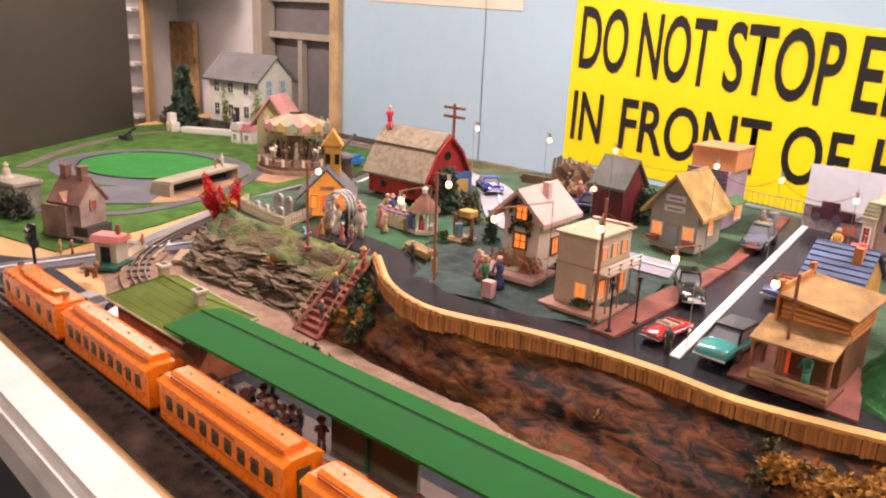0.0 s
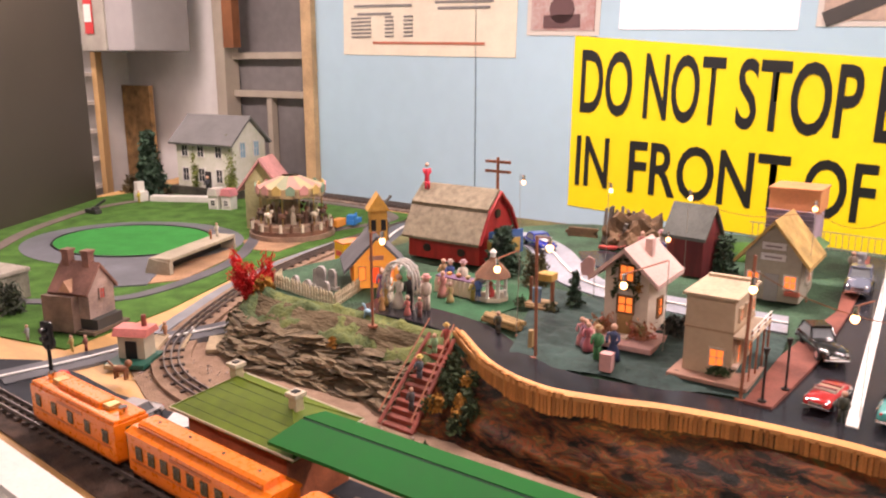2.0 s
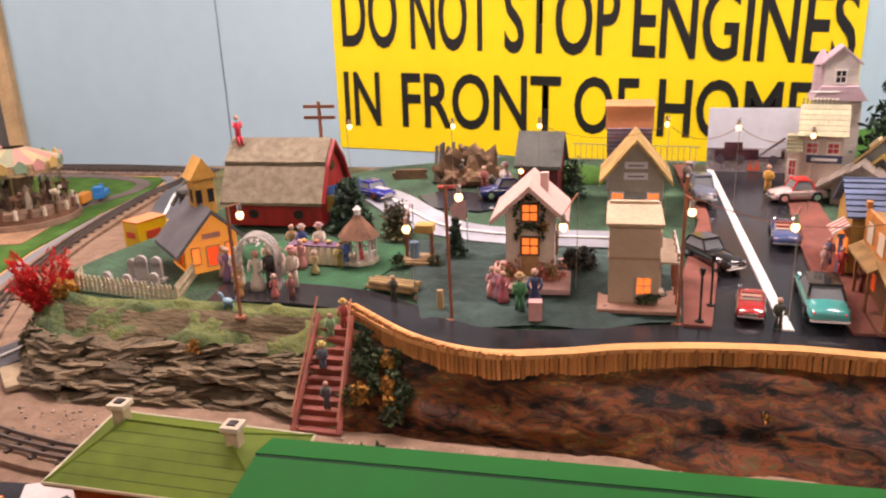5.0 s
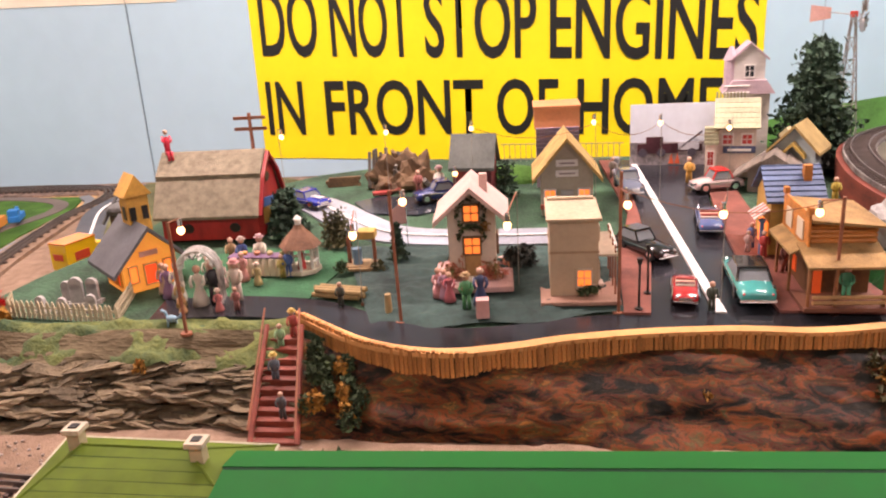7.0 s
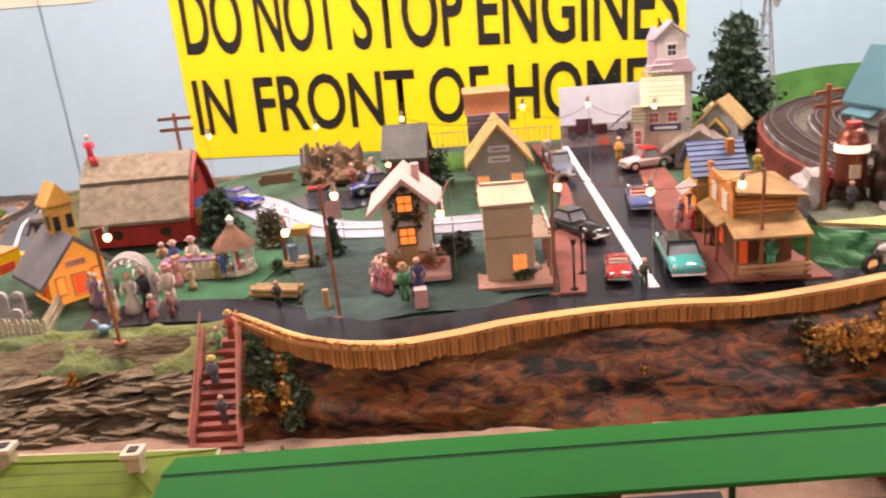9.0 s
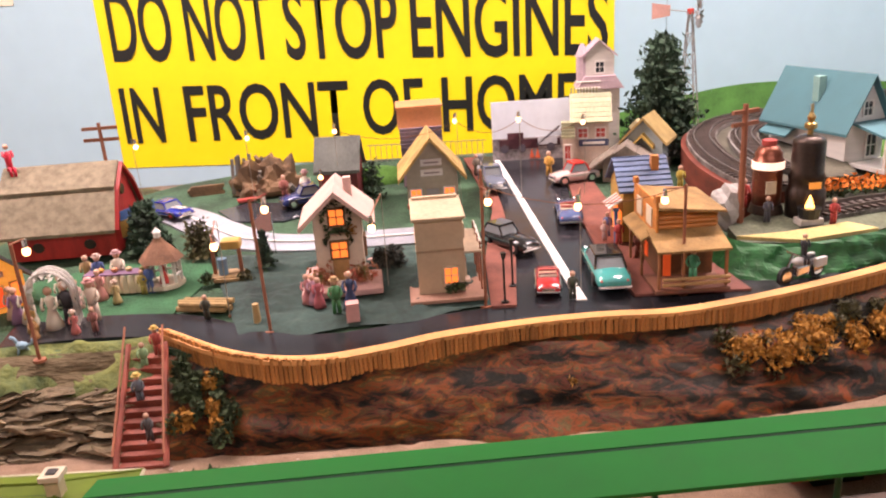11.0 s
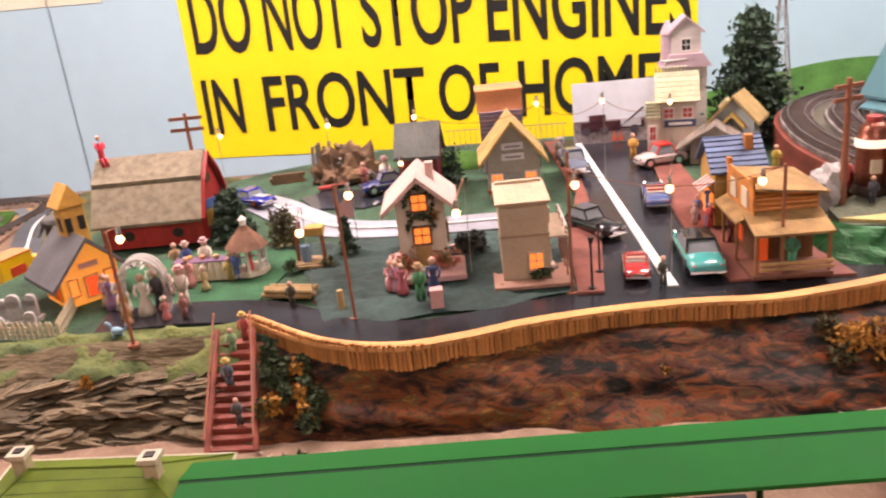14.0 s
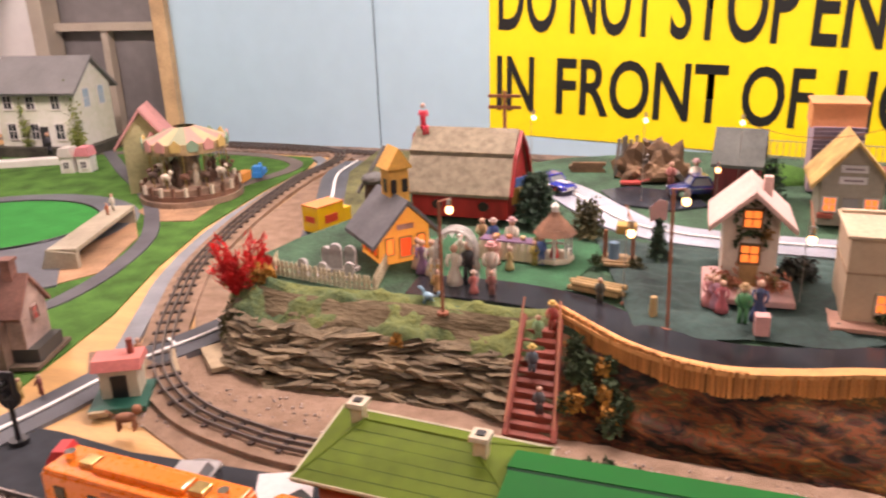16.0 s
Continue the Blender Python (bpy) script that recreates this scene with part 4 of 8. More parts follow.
def right_yard():
    # raised curve on a trestle
    tr = [(1.79, -1.36, 0.085), (1.80, -1.15, 0.085), (1.84, -0.93, 0.085), (1.93, -0.66, 0.085), (2.08, -0.42, 0.085), (2.30, -0.25, 0.085), (2.6, -0.17, 0.085), (3.1, -0.14, 0.085)]
    track("raised_track", tr, gauge=0.045, centre=False, label="curved two-rail track on a raised bed", bed=mat("grey_ballast", (0.24, 0.22, 0.2), 0.95, vary=0.35, scale=90, bump=1.0), ties=0.022, tie_len=0.075)
    line = smooth_line(tr, 10)
    s = Shape().ribbon([p - Vector((0, 0, 0.012)) for p in line], 0.115, 0.09)
    solid("trestle_wall", s, mat("rust_red_trestle", (0.2, 0.045, 0.025), 0.7, vary=0.3, stretch=(1, 1, 3)), "rust red retaining wall under the raised track", "wall", "structure")
    track("second_raised_track", [(1.90, -1.2, 0.086), (1.95, -0.95, 0.086), (2.05, -0.68, 0.086), (2.2, -0.48, 0.086), (2.42, -0.34, 0.086), (2.7, -0.27, 0.086), (3.1, -0.24, 0.086)], gauge=0.045, centre=False, label="inner curved track on a raised bed", ties=0.022, tie_len=0.07, bed=mat("grey_ballast", (0.24, 0.22, 0.2)))
    solid("raised_bed", Shape().prism([(1.84, -1.28), (1.88, -0.93), (1.98, -0.62), (2.15, -0.40), (2.4, -0.25), (3.1, -0.18), (3.1, -0.5), (2.5, -0.55), (2.2, -0.9), (2.05, -1.25)], "z", 0, 0.076), mat("dark_earth", (0.09, 0.085, 0.06), 0.95, vary=0.4), "dark earth inside the raised curve", "ground", "structure")
    track("side_track", [(1.80, -1.48, 0.056), (2.0, -1.42, 0.056), (2.3, -1.38, 0.056), (2.9, -1.3, 0.056)], gauge=0.045, centre=False, label="two-rail track beside the flowers", bed=mat("grey_ballast", (0.24, 0.22, 0.2)), ties=0.022, tie_len=0.07)
    solid("yard_ground", Shape().prism([(1.62, -1.52), (1.60, -1.62), (1.70, -1.645), (1.86, -1.60), (2.1, -1.5), (3.0, -1.25), (3.0, -0.5), (2.2, -0.9), (1.85, -1.3)], "z", 0, 0.05), mat("grey_green_yard", (0.15, 0.17, 0.11), 0.95, vary=0.4), "grey-green raised yard ground", "ground", "structure")
    solid("sand_patch", Shape().prism([(1.60, -1.60), (1.70, -1.645), (1.87, -1.60), (1.84, -1.55), (1.70, -1.59)], "z", 0.049, 0.056), mat("pale_yellow_sand", (0.6, 0.5, 0.2), 0.9, vary=0.2), "pale yellow strip on the bank", "ground", "structure")
    # crumpled green bank
    s = Shape()
    g = {}
    top, low = smooth_line(lift([(1.585, -1.50), (1.60, -1.62), (1.70, -1.65), (1.87, -1.605), (2.1, -1.51)], 0.052), 12), smooth_line(lift([(1.555, -1.52), (1.565, -1.685), (1.70, -1.70), (1.89, -1.63), (2.1, -1.535)], 0.004), 12)
    for i in range(len(top)):
        for k in range(11):
            v = k / 10
            p = top[i].lerp(low[i], v)
            n = 0.012 * noise.noise((p.x * 40, p.y * 40, p.z * 30)) * (1 if 0 < k < 10 else 0)
            g[i, k] = s.bm.verts.new((p.x + n, p.y - n, p.z + n * 0.6))
    for i in range(len(top) - 1):
        for k in range(10):
            s.bm.faces.new((g[i, k], g[i, k + 1], g[i + 1, k + 1], g[i + 1, k]))
    bmesh.ops.recalc_face_normals(s.bm, faces=s.bm.faces[:])
    solid("green_bank", s, mat("crumpled_green_paper", (0.03, 0.2, 0.05), 0.55, vary=0.35, scale=30, bump=0.3), "crumpled dark green bank", "bank", "structure")


table()
ramp_ballast()
tracks()


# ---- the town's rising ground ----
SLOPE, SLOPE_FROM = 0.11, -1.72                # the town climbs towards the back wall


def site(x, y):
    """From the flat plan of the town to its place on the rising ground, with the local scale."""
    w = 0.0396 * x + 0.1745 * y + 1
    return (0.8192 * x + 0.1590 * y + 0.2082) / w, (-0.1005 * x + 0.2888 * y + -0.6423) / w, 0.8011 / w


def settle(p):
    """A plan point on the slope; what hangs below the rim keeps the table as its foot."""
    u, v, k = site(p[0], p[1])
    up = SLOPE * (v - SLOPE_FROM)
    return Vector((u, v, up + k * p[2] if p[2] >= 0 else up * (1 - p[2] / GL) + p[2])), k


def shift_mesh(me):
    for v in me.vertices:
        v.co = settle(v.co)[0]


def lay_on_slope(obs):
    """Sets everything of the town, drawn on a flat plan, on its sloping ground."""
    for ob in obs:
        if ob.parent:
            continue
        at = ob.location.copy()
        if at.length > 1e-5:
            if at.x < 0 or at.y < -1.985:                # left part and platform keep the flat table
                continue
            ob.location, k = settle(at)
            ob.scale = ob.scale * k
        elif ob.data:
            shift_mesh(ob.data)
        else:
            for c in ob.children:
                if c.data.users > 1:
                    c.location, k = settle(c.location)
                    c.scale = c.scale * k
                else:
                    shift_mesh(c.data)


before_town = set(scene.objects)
plateau()
cliff_ground()
pebbles()
cliff()
stairs()
right_yard()
card_fence()


# ---- buildings ----
def window(parent, face, u, z, w, h, dx, dy, frame_m, pane_m, bars=True):
    """A framed window on a wall: face f (front), b, r, l; u along the wall, z its foot; dx, dy half the house."""
    def put(s, du, dz, ww, hh, out, thick):
        if face in "fb":
            y = (-1 if face == "f" else 1) * (dy + out)
            return s.box(u + du, y, z + dz, ww, thick, hh)
        x = (1 if face == "r" else -1) * (dx + out)
        return s.box(x, u + du, z + dz, thick, ww, hh)
    t = max(0.0025, 0.14 * w)
    fr = Shape()
    loops = []
    for out in (-0.001, 0.0045):
        for hw, z0, z1 in ((w / 2 + t, z - t, z + h + t), (w / 2, z, z + h)):
            ring = []
            for du, zz in ((-hw, z0), (hw, z0), (hw, z1), (-hw, z1)):
                if face in "fb":
                    ring.append(fr.bm.verts.new((u + du, (-1 if face == "f" else 1) * (dy + out), zz)))
                else:
                    ring.append(fr.bm.verts.new(((1 if face == "r" else -1) * (dx + out), u + du, zz)))
            loops.append(ring)
    for a, b in ((0, 1), (1, 3), (3, 2), (2, 0)):
        for k in range(4):
            fr.bm.faces.new((loops[a][k], loops[a][(k + 1) % 4], loops[b][(k + 1) % 4], loops[b][k]))
    bmesh.ops.recalc_face_normals(fr.bm, faces=fr.bm.faces[:])
    win = part("window", fr, frame_m, parent)
    if bars:
        part("glazing_bar", put(Shape(), 0, 0, t * 0.5, h, 0.0018, 0.003), frame_m, win)
        part("glazing_bar", put(Shape(), 0, h * 0.48, w, t * 0.5, 0.0018, 0.003), frame_m, win)
    part("pane", put(Shape(), 0, 0, w, h, 0.0005, 0.003), pane_m, win)
    return win


def gable(parent, w, d, h, top, wall_m, roof_m, over=0.012, thick=0.006, eave_drop=0.0, name="wall"):
    """Walls with a gable at the front (-y) and two roof slabs."""
    part(name, Shape().prism([(-w / 2, 0), (w / 2, 0), (w / 2, h), (0, top - 0.002), (-w / 2, h)], "y", -d / 2, d / 2), wall_m, parent)
    k = (top - h) / (w / 2)
    for sx in (-1, 1):
        e = w / 2 + over
        pts = [(0, top + thick), (0, top), (sx * e, h - k * over), (sx * e, h - k * over + thick)]
        part("roof", Shape().prism(pts, "y", -d / 2 - over, d / 2 + over), roof_m, parent)


def barn():
    b = thing("toy_barn", "red toy barn with shingled gambrel roof", "barn", 0.283, -1.195, 0, 0)
    b.scale = (1, 1, 0.89)
    w, d = 0.218, 0.165
    prof = [(-d / 2, 0), (d / 2, 0), (d / 2, 0.075), (0.05, 0.148), (0, 0.192), (-0.05, 0.148), (-d / 2, 0.075)]
    part("wall", Shape().prism(prof, "x", -w / 2, w / 2), BARNRED, b)
    for s in (-1, 1):
        for (y0, z0), (y1, z1) in (((0.098, 0.056), (0.052, 0.142)), ((0.054, 0.148), (-0.002 * s, 0.198))):
            part("roof", Shape().prism([(s * y0, z0), (s * y1, z1), (s * y1, z1 + 0.007), (s * y0, z0 + 0.007)], "x", -w / 2 - 0.012, w / 2 + 0.006), SHINGLE, b)
    part("gable_trim", Shape().prism([(-0.095, 0.062), (-0.053, 0.146), (0, 0.2), (0.053, 0.146), (0.095, 0.062), (0.088, 0.062), (0.048, 0.141), (0, 0.19), (-0.048, 0.141), (-0.088, 0.062)], "x", w / 2 + 0.006, w / 2 + 0.014), flat("deep_red_trim", (0.3, 0.015, 0.015)), b)
    # Black discs draw the dark inside the holes.
    part("loft_hole", Shape().cyl(w / 2 - 0.001, 0, 0.135, 0.013, 0.004, rot=(0, 90, 0)), BLACK, b)
    for u in (-0.05, 0.055):
        part("port_hole", Shape().cyl(u, -d / 2 + 0.002, 0.03, 0.012, 0.004, rot=(90, 0, 0)), BLACK, b)
    part("silo", Shape().cyl(-w / 2 - 0.026, 0.05, 0, 0.018, 0.15).lathe([(0.02, 0.15), (0.018, 0.17), (0.008, 0.185), (0, 0.19)], -w / 2 - 0.026, 0.05), mat("dark_red_silo", (0.22, 0.03, 0.025), 0.6), b)
    s = thing("billboard", "blue and yellow toy billboard leaning by the barn", "sign", 0.405, -1.2, 0, 62)
    part("board", Shape().box(0, 0, 0.02, 0.14, 0.005, 0.06), flat("billboard_blue", (0.05, 0.12, 0.3)), s)
    part("panel", Shape().box(0, -0.004, 0.024, 0.12, 0.003, 0.036), flat("billboard_tan", (0.5, 0.32, 0.08)), s)
    part("post", Shape().box(-0.055, 0, 0, 0.006, 0.006, 0.03).box(0.055, 0, 0, 0.006, 0.006, 0.03), WOODPOLE, s)


def church():
    c = thing("toy_church", "orange lit toy church with grey roof and steeple", "church", 0.262, -1.575, 0, 46)
    c.scale = (0.9, 0.9, 0.94)
    # The walls emit light themselves, in place of a bulb inside.
    wall_m = mat("glowing_church_wall", (0.75, 0.28, 0.04), 0.6, vary=0.4, scale=60, bump=0.4, emit=0.8, second=(0.5, 0.08, 0.02))
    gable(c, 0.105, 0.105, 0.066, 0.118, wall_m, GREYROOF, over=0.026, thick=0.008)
    for u in (-0.034, 0.034):
        window(c, "f", u, 0.02, 0.014, 0.03, 0.0525, 0.0525, FENCEW, LIT, False)
    window(c, "f", 0, 0.012, 0.022, 0.036, 0.0525, 0.0525, FENCEW, LITRED, False)
    for u in (-0.03, 0.0, 0.03):
        window(c, "l", u, 0.014, 0.014, 0.032, 0.0525, 0.0525, mat("bright_orange_frame", (0.75, 0.35, 0.05), 0.5), LITRED, False)
        window(c, "r", u, 0.014, 0.014, 0.032, 0.0525, 0.0525, FENCEW, LIT, False)
    part("sign", Shape().box(0, -0.056, 0.066, 0.036, 0.003, 0.01), flat("pink_sign", (0.7, 0.35, 0.28)), c)
    st = part("steeple", Shape().box(0.012, 0.012, 0.10, 0.042, 0.042, 0.075).prism([(-0.016, 0.172), (0.04, 0.172), (0.012, 0.212)], "y", -0.016, 0.04), mat("yellow_steeple", (0.68, 0.36, 0.06), 0.6, vary=0.2), c)
    for dx, dy, sx, sy in ((-0.0, -0.0095, 0.012, 0.002), (0.024, -0.0095, 0.012, 0.002), (0.0335, 0.003, 0.002, 0.012), (0.0335, 0.022, 0.002, 0.012), (-0.0095, 0.012, 0.002, 0.014)):
        part("louvre", Shape().box(dx, dy, 0.125, sx, sy, 0.026), BLACK, st)


def picket(parent, x0, y0, x1, y1, h=0.03, gap=0.0095):
    n = max(2, int(math.hypot(x1 - x0, y1 - y0) / gap))
    rz = math.degrees(math.atan2(y1 - y0, x1 - x0))
    pale = Shape().prism([(-0.0026, 0), (0.0026, 0), (0.0026, h * 0.85), (0, h), (-0.0026, h * 0.85)], "y", -0.001, 0.001).mesh("pale", CREAMW)
    for k in range(n + 1):
        ob = new("pale", pale)
        ob.parent = parent
        ob.matrix_basis = pose(x0 + (x1 - x0) * k / n, y0 + (y1 - y0) * k / n, 0.001, 0, random.uniform(-5, 5), rz)
    for z in (0.008, 0.02):
        part("fence_rail", Shape().tube([(x0, y0, z), (x1, y1, z)], 0.0016), CREAMW, parent)


CREAMW = mat("cream_plastic", (0.62, 0.54, 0.36), 0.5, vary=0.12)


def graveyard():
    f = thing("picket_fence", "cream plastic picket fence round gravestones", "fence")
    picket(f, 0.115, -1.755, 0.315, -1.782)
    picket(f, 0.315, -1.782, 0.272, -1.62)
    picket(f, 0.10, -1.72, 0.115, -1.755)
    for x, y, w, h in ((0.205, -1.70, 0.022, 0.045), (0.182, -1.69, 0.018, 0.034), (0.225, -1.685, 0.02, 0.038), (0.16, -1.735, 0.017, 0.02), (0.245, -1.73, 0.016, 0.022), (0.2, -1.74, 0.015, 0.02)):
        g = thing("gravestone", "small grey toy gravestone", "gravestone", x, y, 0, random.uniform(-15, 15), "gravestones by the church")
        part("plinth", Shape().box(0, 0, 0, w * 1.5, 0.014, 0.006), STONE, g)
        part("stone", Shape().box(0, 0, 0.006, w, 0.007, h * 0.75).cyl(0, 0.0035, 0.006 + h * 0.75, w / 2, 0.007, rot=(90, 0, 0)), STONE, g)
    solid("gate_post", Shape().box(0.262, -1.615, 0, 0.016, 0.016, 0.05).ball(0.262, -1.615, 0.056, 0.009), mat("tan_post", (0.45, 0.32, 0.14), 0.7), "tan square gate post", "post")


def pink_house():
    h = thing("toy_cottage", "cream toy cottage with pale pink roof and wreaths", "house", 0.881, -1.53, 0.012, 2)
    w, d = 0.082, 0.10
    gable(h, w, d, 0.121, 0.158, mat("cream_stucco", (0.66, 0.57, 0.45), 0.8, vary=0.08, bump=0.3), PINKROOF, over=0.024, thick=0.009)
    part("base_plate", Shape().box(0, -0.022, -0.008, 0.138, 0.17, 0.011, bevel=0.003), mat("pink_base", (0.62, 0.38, 0.34), 0.6), h)
    part("chimney", Shape().box(0.022, 0.0, 0.13, 0.014, 0.015, 0.045, bevel=0.001), PINKROOF, h)
    fr = mat("dark_wood_frame", (0.2, 0.11, 0.05), 0.7)
    window(h, "f", 0, 0.104, 0.024, 0.027, w / 2, d / 2, fr, LIT)
    window(h, "f", 0, 0.045, 0.026, 0.028, w / 2, d / 2, fr, LIT)
    window(h, "r", 0.01, 0.03, 0.022, 0.032, w / 2, d / 2, fr, LIT)
    part("door", Shape().box(0, -d / 2 - 0.002, 0.002, 0.028, 0.004, 0.04), mat("tan_door", (0.42, 0.26, 0.1), 0.6), h)
    for z, r in ((0.117, 0.024), (0.072, 0.022)):
        part("wreath", Shape().leaves(160, lambda q, z=z, r=r: (lambda a: (r * math.cos(a) + q.gauss(0, 0.002), -d / 2 - 0.006 + q.gauss(0, 0.002), z + r * 1.1 * math.sin(a) + q.gauss(0, 0.002)))(q.uniform(0, 6.283) if z > 0.1 else q.uniform(0, 3.14)), 0.004, 5), LEAF, h)
    part("flower", Shape().leaves(40, lambda q: (0.024 + q.gauss(0, 0.004), -d / 2 - 0.008, 0.093 + q.gauss(0, 0.004)), 0.004, 8), AUTUMN, h)
    for sx in (-1, 1):
        part("garden", Shape().leaves(220, lambda q, sx=sx: (sx * (0.035 + q.gauss(0, 0.012)), -0.064 + q.gauss(0, 0.008), 0.006 + abs(q.gauss(0, 0.014))), 0.005, 3 + sx), mat("red_green_flowers", (0.62, 0.16, 0.13), 0.8, vary=0.5, scale=160, second=(0.12, 0.16, 0.04)), h)
    part("step", Shape().box(0, -0.07, 0.001, 0.03, 0.025, 0.005), CREAM, h)


def flat_building():
    b = thing("toy_shop", "beige flat-roofed toy shop with side balcony", "building", 1.056, -1.60, 0.008, 0)
    b.scale = (0.88, 1, 0.80)
    wm = mat("beige_shop_wall", (0.50, 0.39, 0.26), 0.75, vary=0.08, bump=0.2)
    part("wall", Shape().box(0, 0, 0, 0.088, 0.125, 0.16), wm, b)
    part("band", Shape().box(0, 0, 0.092, 0.091, 0.128, 0.004), mat("tan_band", (0.4, 0.28, 0.17), 0.7), b)
    part("roof", Shape().box(0, 0, 0.16, 0.1, 0.138, 0.006, bevel=0.001), mat("pale_roof_card", (0.52, 0.41, 0.27), 0.8), b)
    part("parapet", Shape().box(0, 0.055, 0.166, 0.09, 0.01, 0.006), wm, b)
    part("base_plate", Shape().box(0.01, -0.01, -0.008, 0.145, 0.165, 0.009, bevel=0.002), mat("pinkish_base", (0.42, 0.24, 0.17), 0.6), b)
    fr = mat("pale_trim", (0.6, 0.48, 0.34), 0.6)
    window(b, "f", 0.018, 0.022, 0.024, 0.034, 0.044, 0.0625, fr, LIT)
    for u in (-0.035, 0.0, 0.035):
        window(b, "r", u, 0.112, 0.014, 0.026, 0.044, 0.0625, fr, LIT)
        window(b, "r", u, 0.022, 0.018, 0.04, 0.044, 0.0625, fr, LIT if u else DARKGLASS)
    part("balcony_floor", Shape().box(0.061, -0.005, 0.086, 0.034, 0.125, 0.004), fr, b)
    part("balcony_rail", Shape().tube([(0.076, -0.066, 0.108), (0.076, 0.056, 0.108)], 0.0018).tube([(0.076, -0.066, 0.098), (0.076, 0.056, 0.098)], 0.0014), WHITE, b)
    for u in (-0.06, -0.02, 0.02, 0.054):
        part("post", Shape().tube([(0.075, u, 0), (0.075, u, 0.108)], 0.0018), WOODPOLE, b)
    t = thing("garden_table", "white toy table with flowers outside the shop", "table", 1.082, -1.672, 0.02, 4)
    part("cloth", Shape().box(0, 0, 0.008, 0.038, 0.02, 0.006, bevel=0.002), flat("pale_cloth", (0.7, 0.55, 0.45)), t)
    part("leg", Shape().cyl(0, 0, 0, 0.01, 0.008), WOODPOLE, t)
    bush(1.05, -1.672, 0.02, 0.012, 0.03, mat("yellow_flower", (0.5, 0.36, 0.05), 0.8, vary=0.4), 90, "small pot of yellow flowers", "flower pot")
    bush(1.075, -1.685, 0.02, 0.03, 0.012, LEAF, 150, "low green planting before the shop", "shrub")


def yellow_house():
    h = thing("toy_depot", "grey toy house with steep yellow thatched roof", "house", 1.087, -1.0, 0, 0)
    h.scale = (1.04, 1, 0.94)
    w, d = 0.115, 0.14
    gable(h, w, d, 0.112, 0.188, mat("grey_olive_wall", (0.36, 0.33, 0.25), 0.8, vary=0.12), mat("straw_roof", (0.52, 0.35, 0.12), 0.9, vary=0.25, scale=90, bump=0.7), over=0.02, thick=0.010)
    for z, ww in ((0.125, 0.048), (0.099, 0.05)):
        part("sign", Shape().box(0, -d / 2 - 0.003, z, ww, 0.004, 0.016), flat("white_sign", (0.72, 0.7, 0.66)), h)
        part("text_bar", Shape().box(0, -d / 2 - 0.006, z + 0.006, ww * 0.7, 0.002, 0.004), flat("sign_print", (0.25, 0.2, 0.2)), h)
    part("door", Shape().box(0, -d / 2 - 0.002, 0, 0.028, 0.004, 0.065), flat("grey_door", (0.3, 0.3, 0.28)), h)
    for u in (-0.038, 0.038):
        window(h, "f", u, 0.035, 0.022, 0.03, w / 2, d / 2, WHITE, LIT)
    window(h, "r", 0, 0.04, 0.026, 0.04, w / 2, d / 2, WHITE, LIT)
    for u in (-0.045, 0.045):
        part("flower_box", Shape().box(u, -d / 2 - 0.008, 0.02, 0.03, 0.012, 0.01), mat("red_box", (0.4, 0.1, 0.06), 0.7), h)
    t = thing("tall_toy_building", "tall pink and blue toy building with orange top", "building", 1.085, -0.67, 0, 0)
    t.scale = (0.95, 1, 0.97)
    part("wall", Shape().box(0, 0, 0, 0.12, 0.14, 0.16), mat("lilac_wall", (0.4, 0.3, 0.36), 0.8, vary=0.2), t)
    for k in range(6):
        part("clapboard", Shape().box(0, -0.072, 0.105 + 0.011 * k, 0.122, 0.004, 0.009, rot=(8, 0, 0)), mat("lilac_clapboard", (0.34, 0.27, 0.36), 0.7, vary=0.2), t)
    gab = Shape().box(0, 0.02, 0.16, 0.13, 0.12, 0.058)
    part("upper_wall", gab, mat("orange_card_top", (0.66, 0.28, 0.11), 0.7, vary=0.12), t)
    part("roof", Shape().box(0, 0.02, 0.218, 0.136, 0.13, 0.006), mat("orange_roof", (0.6, 0.25, 0.1), 0.8), t)
    part("awning", Shape().box(0.075, -0.03, 0.08, 0.035, 0.09, 0.004, rot=(0, 25, 0)), mat("green_awning", (0.12, 0.25, 0.1), 0.7), t)
    part("shop_sign", Shape().box(0.062, -0.04, 0.055, 0.004, 0.045, 0.03), flat("round_sign_red", (0.5, 0.08, 0.06)), t)
    window(t, "r", 0.03, 0.02, 0.04, 0.04, 0.06, 0.07, WHITE, LIT)
    s = thing("red_shed", "dark red toy shed with grey roof", "shed", 0.86, -0.93, 0, 84)
    s.scale = (0.8, 0.74, 1.33)
    gable(s, 0.12, 0.13, 0.078, 0.125, mat("dark_red_boards", (0.14, 0.018, 0.022), 0.7, vary=0.25, stretch=(4, 4, 1)), mat("grey_green_roof", (0.12, 0.13, 0.115), 0.8, vary=0.2), over=0.012)
    bush(0.935, -0.88, 0, 0.045, 0.11, FIR, 700, "dark green bush by the shed", "bush")


